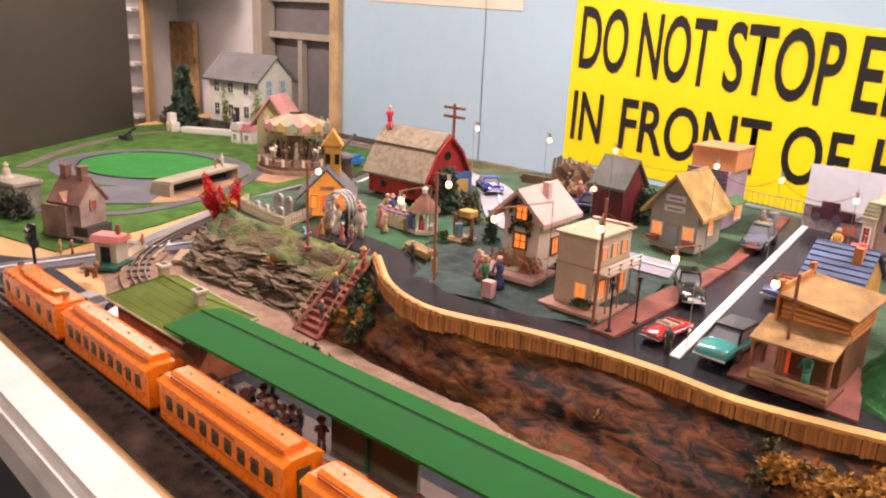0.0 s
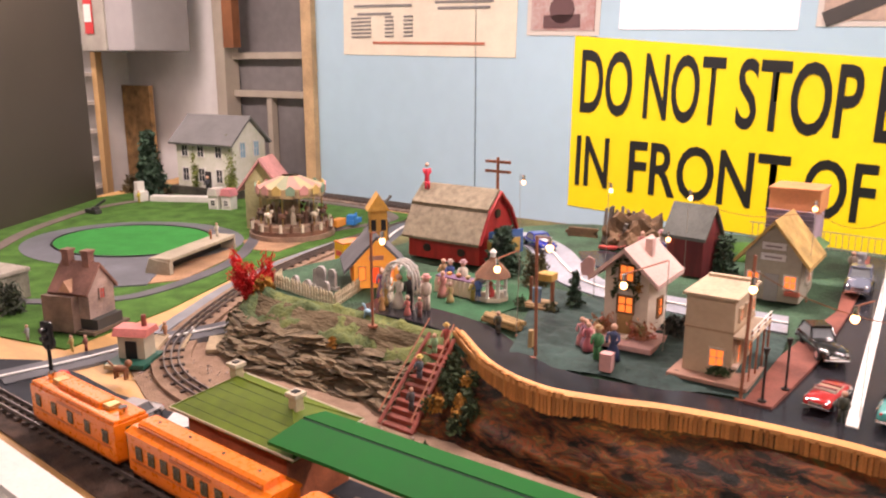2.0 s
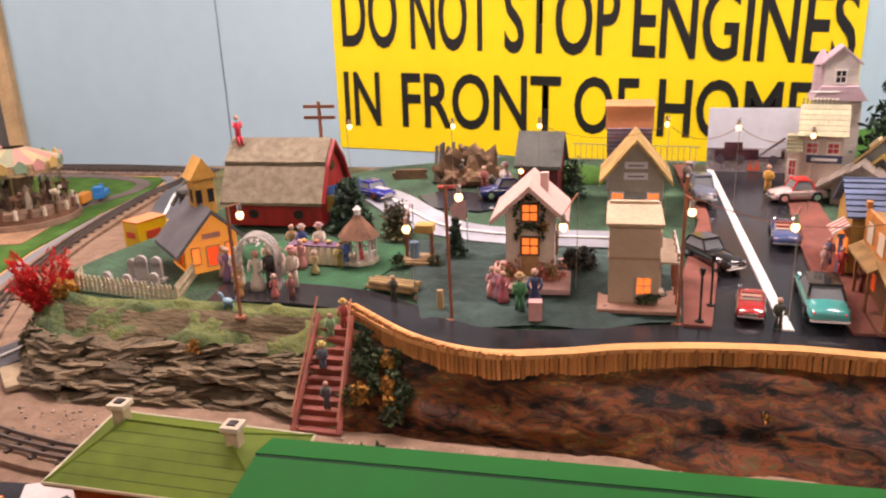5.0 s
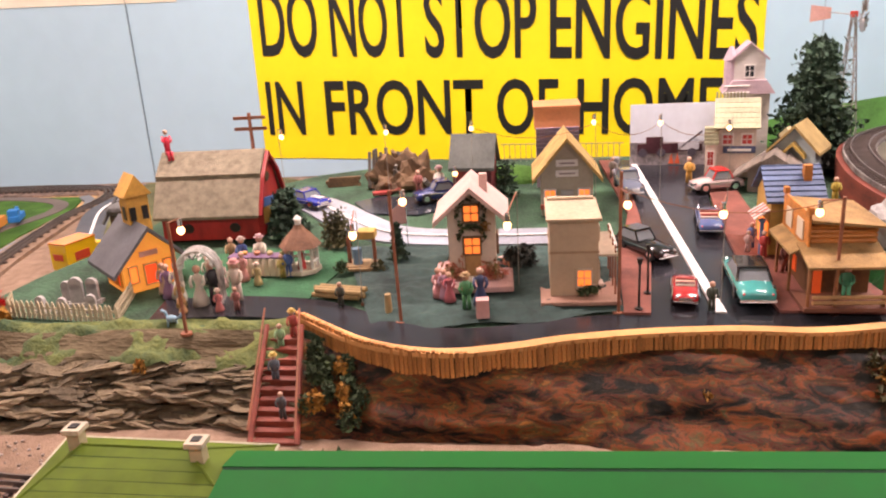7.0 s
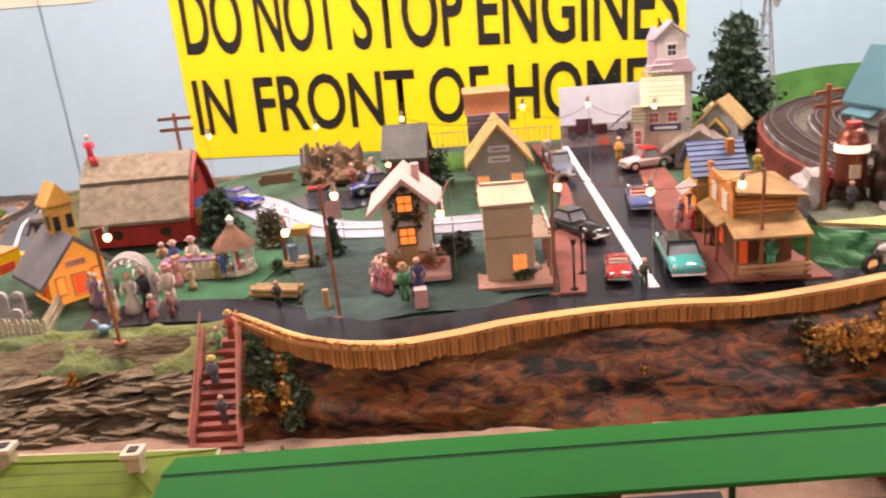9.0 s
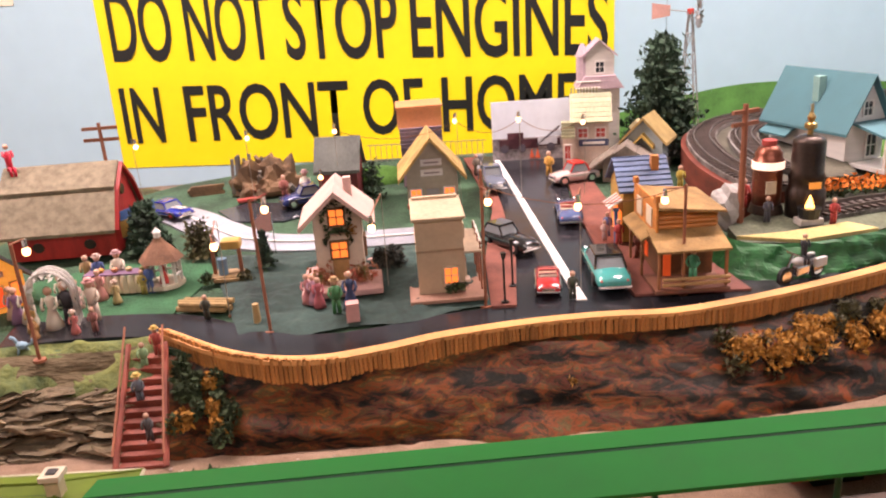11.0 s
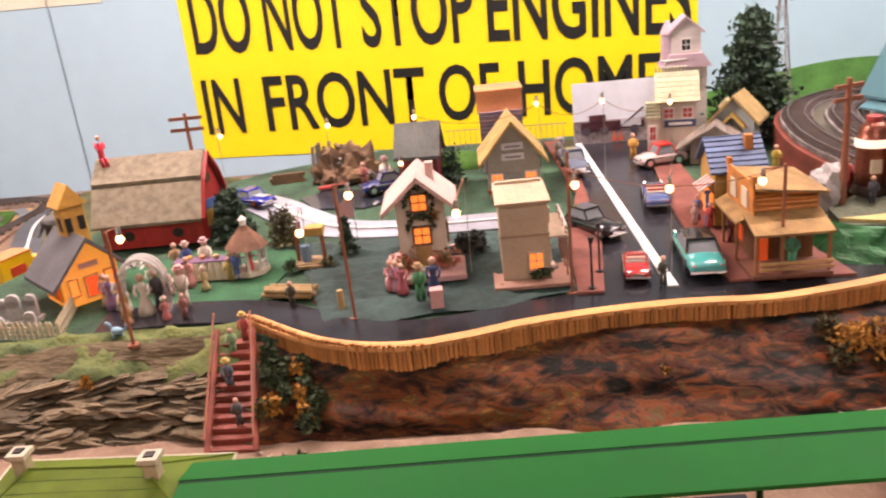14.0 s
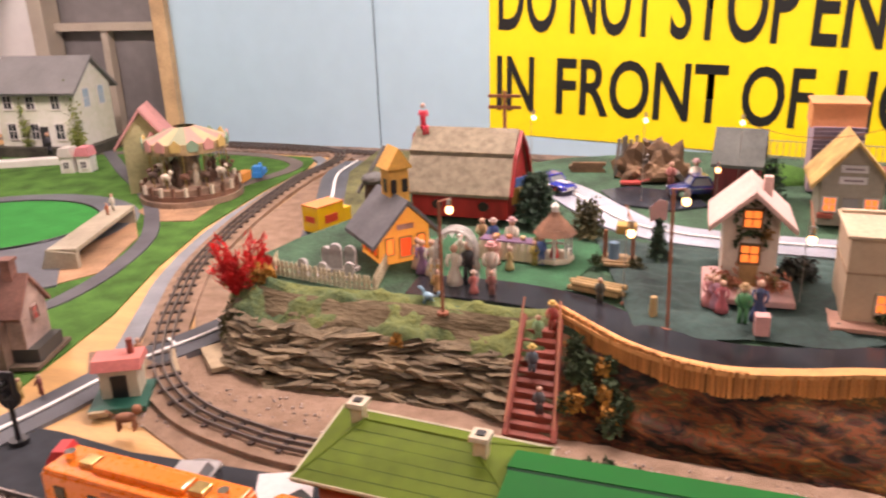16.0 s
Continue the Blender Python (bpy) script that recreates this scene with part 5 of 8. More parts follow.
def railing_and_photo():
    r = thing("iron_railing", "thin grey metal railing before the banner", "railing")
    for k in range(22):
        part("bar", Shape().tube([(0.93 + 0.018 * k, -0.34, 0), (0.93 + 0.018 * k, -0.34, 0.055)], 0.0012, 5), flat("railing_metal", (0.3, 0.28, 0.2)), r)
    for z in (0.006, 0.055):
        part("rail", Shape().tube([(0.92, -0.34, z), (1.32, -0.34, z)], 0.0016, 5), flat("railing_metal", (0.3, 0.28, 0.2)), r)
    p = thing("photo_backdrop", "photograph of a tow truck standing behind the street", "photograph", 1.452, -0.455, 0, -4)
    part("sheet", Shape().box(0, 0, 0.002, 0.245, 0.003, 0.188), mat("photo_sky", (0.80, 0.87, 0.95), 0.4, vary=0.08, scale=12, bump=0), p)
    part("photo_ground", Shape().box(0, -0.0025, 0.002, 0.245, 0.002, 0.072), mat("photo_ground", (0.46, 0.42, 0.43), 0.3, vary=0.4, scale=40, bump=0), p)
    part("photo_truck", Shape().box(-0.04, -0.0045, 0.04, 0.12, 0.002, 0.03).box(-0.05, -0.0045, 0.065, 0.05, 0.002, 0.026).box(0.045, -0.0045, 0.045, 0.09, 0.002, 0.022), mat("photo_truck_red", (0.09, 0.03, 0.04), 0.3, vary=0.4, scale=60, bump=0), p)
    part("photo_white", Shape().box(0.05, -0.006, 0.05, 0.06, 0.002, 0.022), flat("photo_white", (0.55, 0.56, 0.6)), p)
    part("photo_boom", Shape().box(0.055, -0.006, 0.075, 0.09, 0.002, 0.006, rot=(0, -38, 0)), flat("photo_dark", (0.08, 0.07, 0.09)), p)
    for x in (-0.085, -0.03, 0.06):
        part("photo_wheel", Shape().cyl(x, -0.0055, 0.042, 0.013, 0.002, rot=(90, 0, 0)), flat("photo_dark", (0.08, 0.07, 0.09)), p)
    for x in (0.0, 0.018):
        part("photo_cone", Shape().prism([(x - 0.008, 0.008), (x + 0.008, 0.008), (x, 0.04)], "y", -0.0065, -0.0045), flat("cone_orange", (0.7, 0.13, 0.05)), p)


def junk_yard():
    rnd = random.Random(21)
    y = thing("junk_pile", "brown toy junk pile with planks and crates", "junk pile", 0.64, -0.72, 0, 0)
    cols = [mat("junk_%s" % n, c, 0.8, vary=0.35, scale=80) for n, c in (("brown", (0.2, 0.12, 0.06)), ("grey", (0.22, 0.2, 0.17)), ("rust", (0.25, 0.07, 0.03)), ("dark", (0.06, 0.05, 0.04)))]
    s = Shape()
    vs = bmesh.ops.create_icosphere(s.bm, subdivisions=4, radius=1)["verts"]
    for p in vs:
        n = noise.noise(p.co * 3) + 0.6 * noise.noise(p.co * 9)
        p.co = Vector((p.co.x * 0.095 * (1 + 0.3 * n), p.co.y * 0.06 * (1 + 0.3 * n), max(0, p.co.z * 0.085 * (1 + 0.5 * n))))
    part("mound", s, cols[0], y)
    for k in range(70):
        a, rr = rnd.uniform(0, 6.28), rnd.uniform(0.2, 1)
        x, yy = 0.1 * rr * math.cos(a), 0.06 * rr * math.sin(a)
        part("scrap", Shape().box(0, 0, 0, rnd.uniform(0.006, 0.03), rnd.uniform(0.004, 0.012), rnd.uniform(0.004, 0.04), rot=(rnd.uniform(-40, 40), rnd.uniform(-40, 40), rnd.uniform(0, 180))), cols[k % 4], y).location = (x, yy, max(0.002, 0.08 * (1 - rr) + rnd.uniform(-0.01, 0.01)))
    for k in range(7):
        part("paling", Shape().box(-0.095 + 0.012 * k, -0.01 + 0.004 * k, 0, 0.009, 0.004, rnd.uniform(0.07, 0.11), rot=(0, rnd.uniform(-6, 6), 0)), cols[1], y)
    g = thing("lumber_stack", "stack of brown toy planks", "planks", 0.47, -0.72, 0, 8)
    for k in range(5):
        part("plank", Shape().box(rnd.uniform(-0.01, 0.01), 0.012 * (k % 2), 0.009 * (k // 2), 0.09, 0.012, 0.009), cols[0], g)
    solid("red_handcart", Shape().box(0, 0, 0.006, 0.05, 0.022, 0.008, bevel=0.002).tube([(0.025, 0, 0.012), (0.055, 0.006, 0.018)], 0.0015), mat("cart_red", (0.4, 0.06, 0.05), 0.5), "small red toy cart", "cart", at=(0.6, -0.86, 0, 0, 0, 15))


# ---- plants ----
def bush(x, y, z, r, h, material, n, label, category="bush", seed=1, leaf=0.006, group=""):
    def spot(q):
        a, u = q.uniform(0, 6.283), q.random() ** 0.5
        lump = 0.75 + 0.35 * noise.noise((3 * math.cos(a) + x * 9, 3 * math.sin(a), q.random() * 2))
        t = q.random()
        return (r * u * lump * math.cos(a) * (1 - 0.45 * t), r * u * lump * math.sin(a) * (1 - 0.45 * t), h * t * lump + 0.003)
    b = thing("shrub", label, category, x, y, z, 0, group)
    part("stem", Shape().cyl(0, 0, -0.002, max(0.002, r * 0.08), h * 0.6, max(0.001, r * 0.03), n=6), BARK, b)
    part("foliage", Shape().leaves(n, spot, leaf, seed), material, b)
    return b


def fir(x, y, z, r, h, n, label, seed=2, leaf=0.010):
    t = thing("fir_tree", label, "tree", x, y, z)
    part("trunk", Shape().cyl(0, 0, 0, r * 0.1, h * 0.96, r * 0.015, n=8), BARK, t)
    limbs = Shape()
    rnd = random.Random(seed)
    tips = []
    for k in range(46):
        v = 0.1 + 0.86 * k / 46
        a, ln = k * 2.4, r * (1.02 - v) * rnd.uniform(0.75, 1.15)
        p, q = Vector((0, 0, h * v)), Vector((ln * math.cos(a), ln * math.sin(a), h * v - 0.12 * ln))
        limbs.tube([p, p.lerp(q, 0.5) + Vector((0, 0, 0.05 * ln)), q], r * 0.014, 5)
        tips.append((p, q))
    part("branching", limbs, BARK, t)

    def spot(g):
        p, q = tips[int(g.random() ** 1.25 * len(tips))]
        c = p.lerp(q, g.uniform(0.2, 1.05))
        s = 0.13 * r
        return c + Vector((g.gauss(0, s), g.gauss(0, s), g.gauss(0, s * 0.6)))
    part("needles", Shape().leaves(n, spot, leaf, seed), FIR, t)


def plants():
    fir(0.468, -1.30, 0, 0.05, 0.115, 2600, "dark green toy fir by the barn", 3, 0.007)
    fir(0.44, -1.25, 0, 0.045, 0.10, 1800, "bushy green toy tree by the barn", 6, 0.007)
    bush(0.58, -1.34, 0, 0.045, 0.085, mat("olive_leaf", (0.12, 0.11, 0.045), 0.9, vary=0.4, scale=80), 900, "olive green toy tree by the gazebo", "tree", 4)
    fir(0.73, -1.47, 0, 0.022, 0.085, 900, "small dark toy fir tree", 5, 0.005)
    bush(0.965, -1.50, 0.01, 0.045, 0.035, mat("black_green_leaf", (0.025, 0.03, 0.022), 0.9, vary=0.4), 700, "low dark shrub between the houses", "bush", 6)
    fir(1.90, -0.40, 0.0, 0.135, 0.37, 9000, "large dark green fir tree with dense needles", 7, 0.012)
    fir(-2.05, -0.56, GL, 0.085, 0.34, 5200, "large green fir tree in the corner", 8, 0.014)
    bush(-2.25, -0.5, GL, 0.12, 0.1, mat("brown_green_leaf", (0.12, 0.09, 0.04), 0.9, vary=0.4), 800, "brown-green shrub beside the fir", "bush", 9, 0.012)
    bush(-2.02, -0.52, GL, 0.08, 0.05, mat("brown_green_leaf", (0.12, 0.09, 0.04)), 400, "low brown shrub beside the house", "bush", 10, 0.01)
    # red feathery bush and its orange neighbour at the end of the cliff
    rb = thing("red_bush", "bright red feathery bush at the cliff end", "bush", 0.06, -1.77, -0.055)
    rnd = random.Random(5)
    s = Shape()
    for k in range(26):
        a, e = rnd.uniform(0, 6.28), rnd.uniform(0.5, 1.0)
        tip = Vector((0.07 * math.cos(a) * (1.1 - 0.5 * e), 0.06 * math.sin(a) * (1.1 - 0.5 * e), 0.125 * e * rnd.uniform(0.7, 1.1)))
        for j in range(110):
            t = rnd.uniform(0.15, 1)
            c = tip * t + Vector((rnd.gauss(0, 0.004), rnd.gauss(0, 0.004), rnd.gauss(0, 0.004)))
            d = tip.normalized() * 0.006 + Vector((rnd.gauss(0, 0.003), rnd.gauss(0, 0.003), rnd.gauss(0, 0.003)))
            w = d.cross(Vector((rnd.gauss(0, 1), rnd.gauss(0, 1), rnd.gauss(0, 1)))).normalized() * 0.0016
            s.quad(c - d, c + w, c + d, c - w)
    part("plume", s, REDLEAF, rb)
    part("stem", Shape().cyl(0, 0, -0.04, 0.005, 0.07, 0.002, n=6), BARK, rb)
    bush(0.115, -1.79, -0.02, 0.035, 0.05, AUTUMN, 600, "orange-brown autumn bush by the red one", "bush", 11)
    bush(0.09, -1.835, -0.09, 0.05, 0.05, mat("dark_olive_leaf", (0.07, 0.065, 0.02), 0.9, vary=0.45), 700, "dark olive shrub on the rock", "bush", 12)
    # shrubs on the slope right of the stairs
    rnd = random.Random(31)
    for k in range(26):
        v, u = rnd.random(), rnd.random()
        x, y, z = 0.655 + 0.12 * u * (0.4 + 0.6 * v), -1.865 - 0.135 * v, -0.015 - 0.09 * v
        m = AUTUMN if rnd.random() < 0.16 else LEAF
        bush(x, y, z, 0.020, 0.026, m, 150, "small autumn shrub on the slope" if m is AUTUMN else "small green shrub on the slope", "bush", 40 + k, 0.0045, "shrubs beside the stairs")
    for k in range(14):
        x = 0.67 + 0.011 * k
        bush(x, -2.012 - 0.004 * math.sin(k), GL + 0.004, 0.018, 0.022, LEAF, 130, "small green shrub at the cliff foot", "bush", 70 + k, 0.0045, "shrubs at the cliff foot")
    for k in range(84):
        u = rnd.random()
        x, y = 1.44 + 0.6 * u, -1.82 - 0.07 * rnd.random() + 0.26 * max(0, u - 0.15)
        bush(x, y - 0.034, -0.035 - 0.07 * rnd.random(), 0.032, 0.032, AUTUMN if k % 4 else mat("dark_olive_leaf", (0.07, 0.065, 0.02)), 200, "orange-brown autumn shrub on the cliff", "bush", 90 + k, 0.005, "autumn shrubs on the cliff")
    for x, y, z in ((1.213, -1.91, -0.075), (0.30, -1.895, -0.075), (0.40, -1.88, -0.04)):
        bush(x, y - 0.012, z, 0.014, 0.02, AUTUMN, 110, "small orange moss tuft on the cliff", "bush", 130, 0.004)
    fb = thing("flower_bed", "bed of orange flowers beside the track", "flowers", 2.0, -1.30, 0.05, 0)
    part("foliage", Shape().leaves(500, lambda q: (q.uniform(-0.09, 0.12), q.uniform(-0.03, 0.03), abs(q.gauss(0, 0.01))), 0.007, 2), LEAF, fb)
    part("blossoms", Shape().leaves(500, lambda q: (q.uniform(-0.09, 0.12), q.uniform(-0.03, 0.03), 0.012 + abs(q.gauss(0, 0.008))), 0.006, 3), mat("orange_blossom", (0.85, 0.25, 0.02), 0.7, vary=0.3, scale=80), fb)


# ---- right side of the street ----
def saloon():
    logs = mat("orange_log_wood", (0.62, 0.24, 0.05), 0.55, vary=0.25, scale=50, stretch=(0.4, 3, 3))
    roof = mat("brown_shake_roof", (0.36, 0.22, 0.08), 0.85, vary=0.25, scale=80, bump=0.5)
    s = thing("toy_saloon", "orange log toy saloon with brown porch roof", "building", 1.482, -1.612, 0.010, -2)
    s.scale = (0.64, 0.95, 0.75)
    # Wall colour darkened for the shade inside the porch.
    part("wall", Shape().box(0.005, 0.02, 0, 0.145, 0.13, 0.128), mat("shaded_log_wall", (0.2, 0.09, 0.035), 0.7, vary=0.25), s)
    for k in range(6):
        part("log", Shape().cyl(-0.07, -0.047, 0.098 + 0.0105 * k, 0.0054, 0.15, n=8, rot=(0, 90, 0)), logs, s)
    for k in range(5):
        part("log", Shape().cyl(0.08, -0.05, 0.1 + 0.0105 * k, 0.0054, 0.135, n=8, rot=(-90, 0, 0)), logs, s)
    part("false_front", Shape().box(-0.078, 0.015, 0.09, 0.006, 0.15, 0.092, bevel=0.001), logs, s)
    part("false_front_cap", Shape().box(-0.078, -0.055, 0.182, 0.012, 0.014, 0.014).box(-0.078, 0.085, 0.182, 0.012, 0.014, 0.014), logs, s)
    for y in (-0.02, 0.045):
        part("notice", Shape().box(-0.083, y, 0.118, 0.003, 0.034, 0.042), flat("cream_notice", (0.65, 0.55, 0.4)), s)
    part("roof", Shape().prism([(-0.074, 0.164), (0.10, 0.150), (0.10, 0.155), (-0.074, 0.170)], "y", -0.065, 0.10), roof, s)
    part("porch_roof", Shape().prism([(-0.118, 0.086), (-0.045, 0.112), (-0.045, 0.117), (-0.118, 0.091)], "x", -0.10, 0.088), roof, s)
    part("side_porch_roof", Shape().prism([(-0.115, 0.088), (-0.078, 0.104), (-0.078, 0.109), (-0.115, 0.093)], "y", -0.05, 0.09), roof, s)
    for x, y in ((-0.092, -0.108), (-0.03, -0.108), (0.08, -0.108), (-0.105, -0.03), (-0.105, 0.05)):
        part("post", Shape().box(x, y, 0, 0.006, 0.006, 0.09), mat("porch_post", (0.3, 0.13, 0.05), 0.7), s)
    part("porch_floor", Shape().box(-0.008, -0.075, -0.006, 0.19, 0.085, 0.008), mat("porch_floor", (0.2, 0.08, 0.045), 0.6), s)
    part("doorway", Shape().box(-0.045, -0.0465, 0.002, 0.02, 0.004, 0.05), mat("dim_red_light", (0.8, 0.1, 0.02), 0.5, emit=0.35), s)
    part("side_window", Shape().box(-0.0685, 0.03, 0.02, 0.004, 0.02, 0.035), mat("dim_red_light", (0.8, 0.1, 0.02)), s)
    for z in (0.014, 0.026):
        part("hitching_rail", Shape().tube([(-0.085, -0.116, z), (0.086, -0.116, z)], 0.004), mat("pine_rail", (0.45, 0.27, 0.1), 0.6), s)
    b = thing("toy_store", "yellow toy store with blue plank roof", "building", 1.495, -1.375, 0.008, -3)
    b.scale = (0.82, 0.86, 0.84)
    yw = mat("yellow_store_wall", (0.55, 0.33, 0.08), 0.7, vary=0.15)
    part("wall", Shape().prism([(-0.065, 0), (0.065, 0), (0.065, 0.125), (0, 0.178), (-0.065, 0.125)], "x", -0.055, 0.055), yw, b)
    bl = mat("blue_plank_roof", (0.09, 0.14, 0.26), 0.6, vary=0.2, per_object=0.2)
    for sgn in (-1, 1):
        for k in range(7):
            v = k / 7
            y, z = sgn * (0.078 - 0.078 * v), 0.122 + 0.066 * v
            part("roof_plank", Shape().prism([(y, z), (y - sgn * 0.0135, z + 0.0095), (y - sgn * 0.0135, z + 0.0125), (y, z + 0.005)], "x", -0.068, 0.062), bl, b)
    part("chimney", Shape().box(0.028, -0.025, 0.16, 0.018, 0.018, 0.036, bevel=0.001), mat("orange_brick", (0.5, 0.2, 0.05), 0.8), b)
    for k in range(7):
        part("awning_stripe", Shape().box(-0.072, -0.058 + 0.009 * k, 0.092, 0.04, 0.009, 0.003, rot=(0, -32, 0)), flat("awning_red", (0.55, 0.08, 0.06)) if k % 2 else WHITE, b)
    part("shop_front", Shape().box(-0.0565, -0.01, 0.01, 0.003, 0.08, 0.06), LIT, b)
    part("barber_pole", Shape().cyl(-0.07, -0.055, 0, 0.005, 0.075).cyl(-0.07, -0.055, 0.075, 0.008, 0.006), flat("blue_pole", (0.1, 0.16, 0.3)), b)
    st = thing("toy_station", "white toy station with green plank roof and red windows", "building", 1.612, -0.58, 0.0, -12)
    st.scale = (0.78, 0.9, 0.98)
    part("wall", Shape().box(0, 0, 0, 0.13, 0.13, 0.15), mat("cream_station_wall", (0.66, 0.56, 0.46), 0.7, vary=0.15), st)
    gp = mat("pale_green_plank", (0.42, 0.41, 0.26), 0.75, vary=0.2, per_object=0.2)
    for k in range(6):
        part("roof_plank", Shape().box(0, -0.072 + 0.014 * k, 0.148 + 0.0125 * k, 0.155, 0.018, 0.005, rot=(40, 0, 0)), gp, st)
    for k in range(5):
        part("roof_plank", Shape().box(-0.085, -0.05, 0.10 + 0.009 * k, 0.05, 0.09 - 0.012 * k, 0.008), gp, st)
    part("porch", Shape().box(-0.085, -0.05, 0, 0.04, 0.08, 0.1), mat("cream_station_wall", (0.5, 0.42, 0.34)), st)
    for u in (-0.03, 0.035):
        window(st, "f", u, 0.098, 0.032, 0.026, 0.065, 0.065, WHITE, flat("red_pane", (0.5, 0.05, 0.04)))
    window(st, "f", -0.087, 0.04, 0.02, 0.04, 0.065, 0.09, WHITE, flat("red_pane", (0.5, 0.05, 0.04)))
    part("sign", Shape().box(0.01, -0.069, 0.072, 0.11, 0.004, 0.02), flat("navy_sign", (0.05, 0.07, 0.14)), st)
    part("text_bar", Shape().box(0.01, -0.072, 0.078, 0.08, 0.003, 0.007), WHITE, st)
    for k in range(9):
        part("roof_pale", Shape().box(-0.07 + 0.012 * k, 0.06, 0.2, 0.006, 0.004, 0.03), gp, st)
    tw = thing("victorian_house", "tall white and pink Victorian toy house", "house", 1.722, -0.28, 0.0, -8)
    tw.scale = (0.9, 0.9, 1.03)
    ww = mat("white_siding", (0.58, 0.55, 0.5), 0.6, vary=0.1, stretch=(1, 1, 8))
    pr = mat("lilac_pink_roof", (0.5, 0.38, 0.42), 0.8, vary=0.12)
    part("lower_wall", Shape().box(0, 0, 0, 0.14, 0.13, 0.2), ww, tw)
    part("lower_roof", Shape().prism([(-0.085, 0.2), (0.085, 0.2), (0.055, 0.24), (-0.055, 0.24)], "y", -0.08, 0.08), pr, tw)
    part("upper_wall", Shape().prism([(-0.05, 0.22), (0.05, 0.22), (0.05, 0.305), (0, 0.345), (-0.05, 0.305)], "y", -0.06, 0.05), ww, tw)
    for sgn in (-1, 1):
        part("upper_roof", Shape().prism([(0, 0.352), (0, 0.346), (sgn * 0.062, 0.296), (sgn * 0.062, 0.303)], "y", -0.068, 0.055), pr, tw)
    part("turret", Shape().cyl(-0.06, -0.04, 0.2, 0.022, 0.1, n=8).cyl(-0.06, -0.04, 0.3, 0.027, 0.04, 0.006, n=8), pr, tw)
    window(tw, "f", 0.0, 0.25, 0.028, 0.032, 0.05, 0.06, WHITE, DARKGLASS)
    window(tw, "f", 0.03, 0.14, 0.024, 0.036, 0.07, 0.065, WHITE, DARKGLASS)
    window(tw, "f", -0.03, 0.14, 0.024, 0.036, 0.07, 0.065, WHITE, DARKGLASS)
    part("balcony_rail", Shape().tube([(-0.085, -0.08, 0.225), (0.0, -0.08, 0.225)], 0.003).tube([(-0.085, -0.08, 0.205), (0.0, -0.08, 0.205)], 0.003), WHITE, tw)
    ct = thing("toy_bungalow", "pale blue toy bungalow with tan roof", "house", 1.765, -0.66, 0.03, -32)
    ct.scale = (0.72, 0.8, 0.95)
    gable(ct, 0.15, 0.12, 0.065, 0.125, mat("pale_blue_siding", (0.36, 0.42, 0.42), 0.7, vary=0.12), mat("tan_shake_roof", (0.38, 0.27, 0.10), 0.85, vary=0.2, scale=60), over=0.02, thick=0.009)
    part("porch_gable", Shape().prism([(-0.045, 0.04), (0, 0.075), (0.045, 0.04), (0.045, 0.05), (0, 0.086), (-0.045, 0.05)], "y", -0.09, -0.06), mat("mustard_trim", (0.5, 0.34, 0.08), 0.7), ct)
    part("dormer", Shape().box(-0.045, -0.02, 0.1, 0.035, 0.04, 0.012, rot=(0, -38, 0)), mat("pale_dormer", (0.55, 0.5, 0.3), 0.7), ct)
    part("base", Shape().box(0, 0, -0.03, 0.17, 0.15, 0.03), mat("dark_earth", (0.09, 0.085, 0.06)), ct)
    sh = thing("plank_shack", "weathered grey plank shacks", "shed", 1.655, -0.80, 0, -20)
    gk = mat("weathered_grey_plank", (0.24, 0.2, 0.16), 0.85, vary=0.3, stretch=(4, 1, 1))
    part("wall", Shape().prism([(-0.06, 0), (0.06, 0), (0.06, 0.06), (0, 0.1), (-0.06, 0.06)], "y", -0.05, 0.05), gk, sh)
    for k in range(6):
        part("roof_plank", Shape().box(-0.062 + 0.0, -0.055 + 0.021 * k, 0.058, 0.085, 0.019, 0.005, rot=(0, -34, 0)), gk, sh)
        part("roof_plank", Shape().box(0.062, -0.055 + 0.021 * k, 0.058, 0.085, 0.019, 0.005, rot=(0, 34, 0)), gk, sh)
    bush(1.85, -0.62, 0.02, 0.07, 0.05, mat("black_green_leaf", (0.025, 0.03, 0.022)), 500, "dark shrub behind the bungalow", "bush", 15, 0.01)


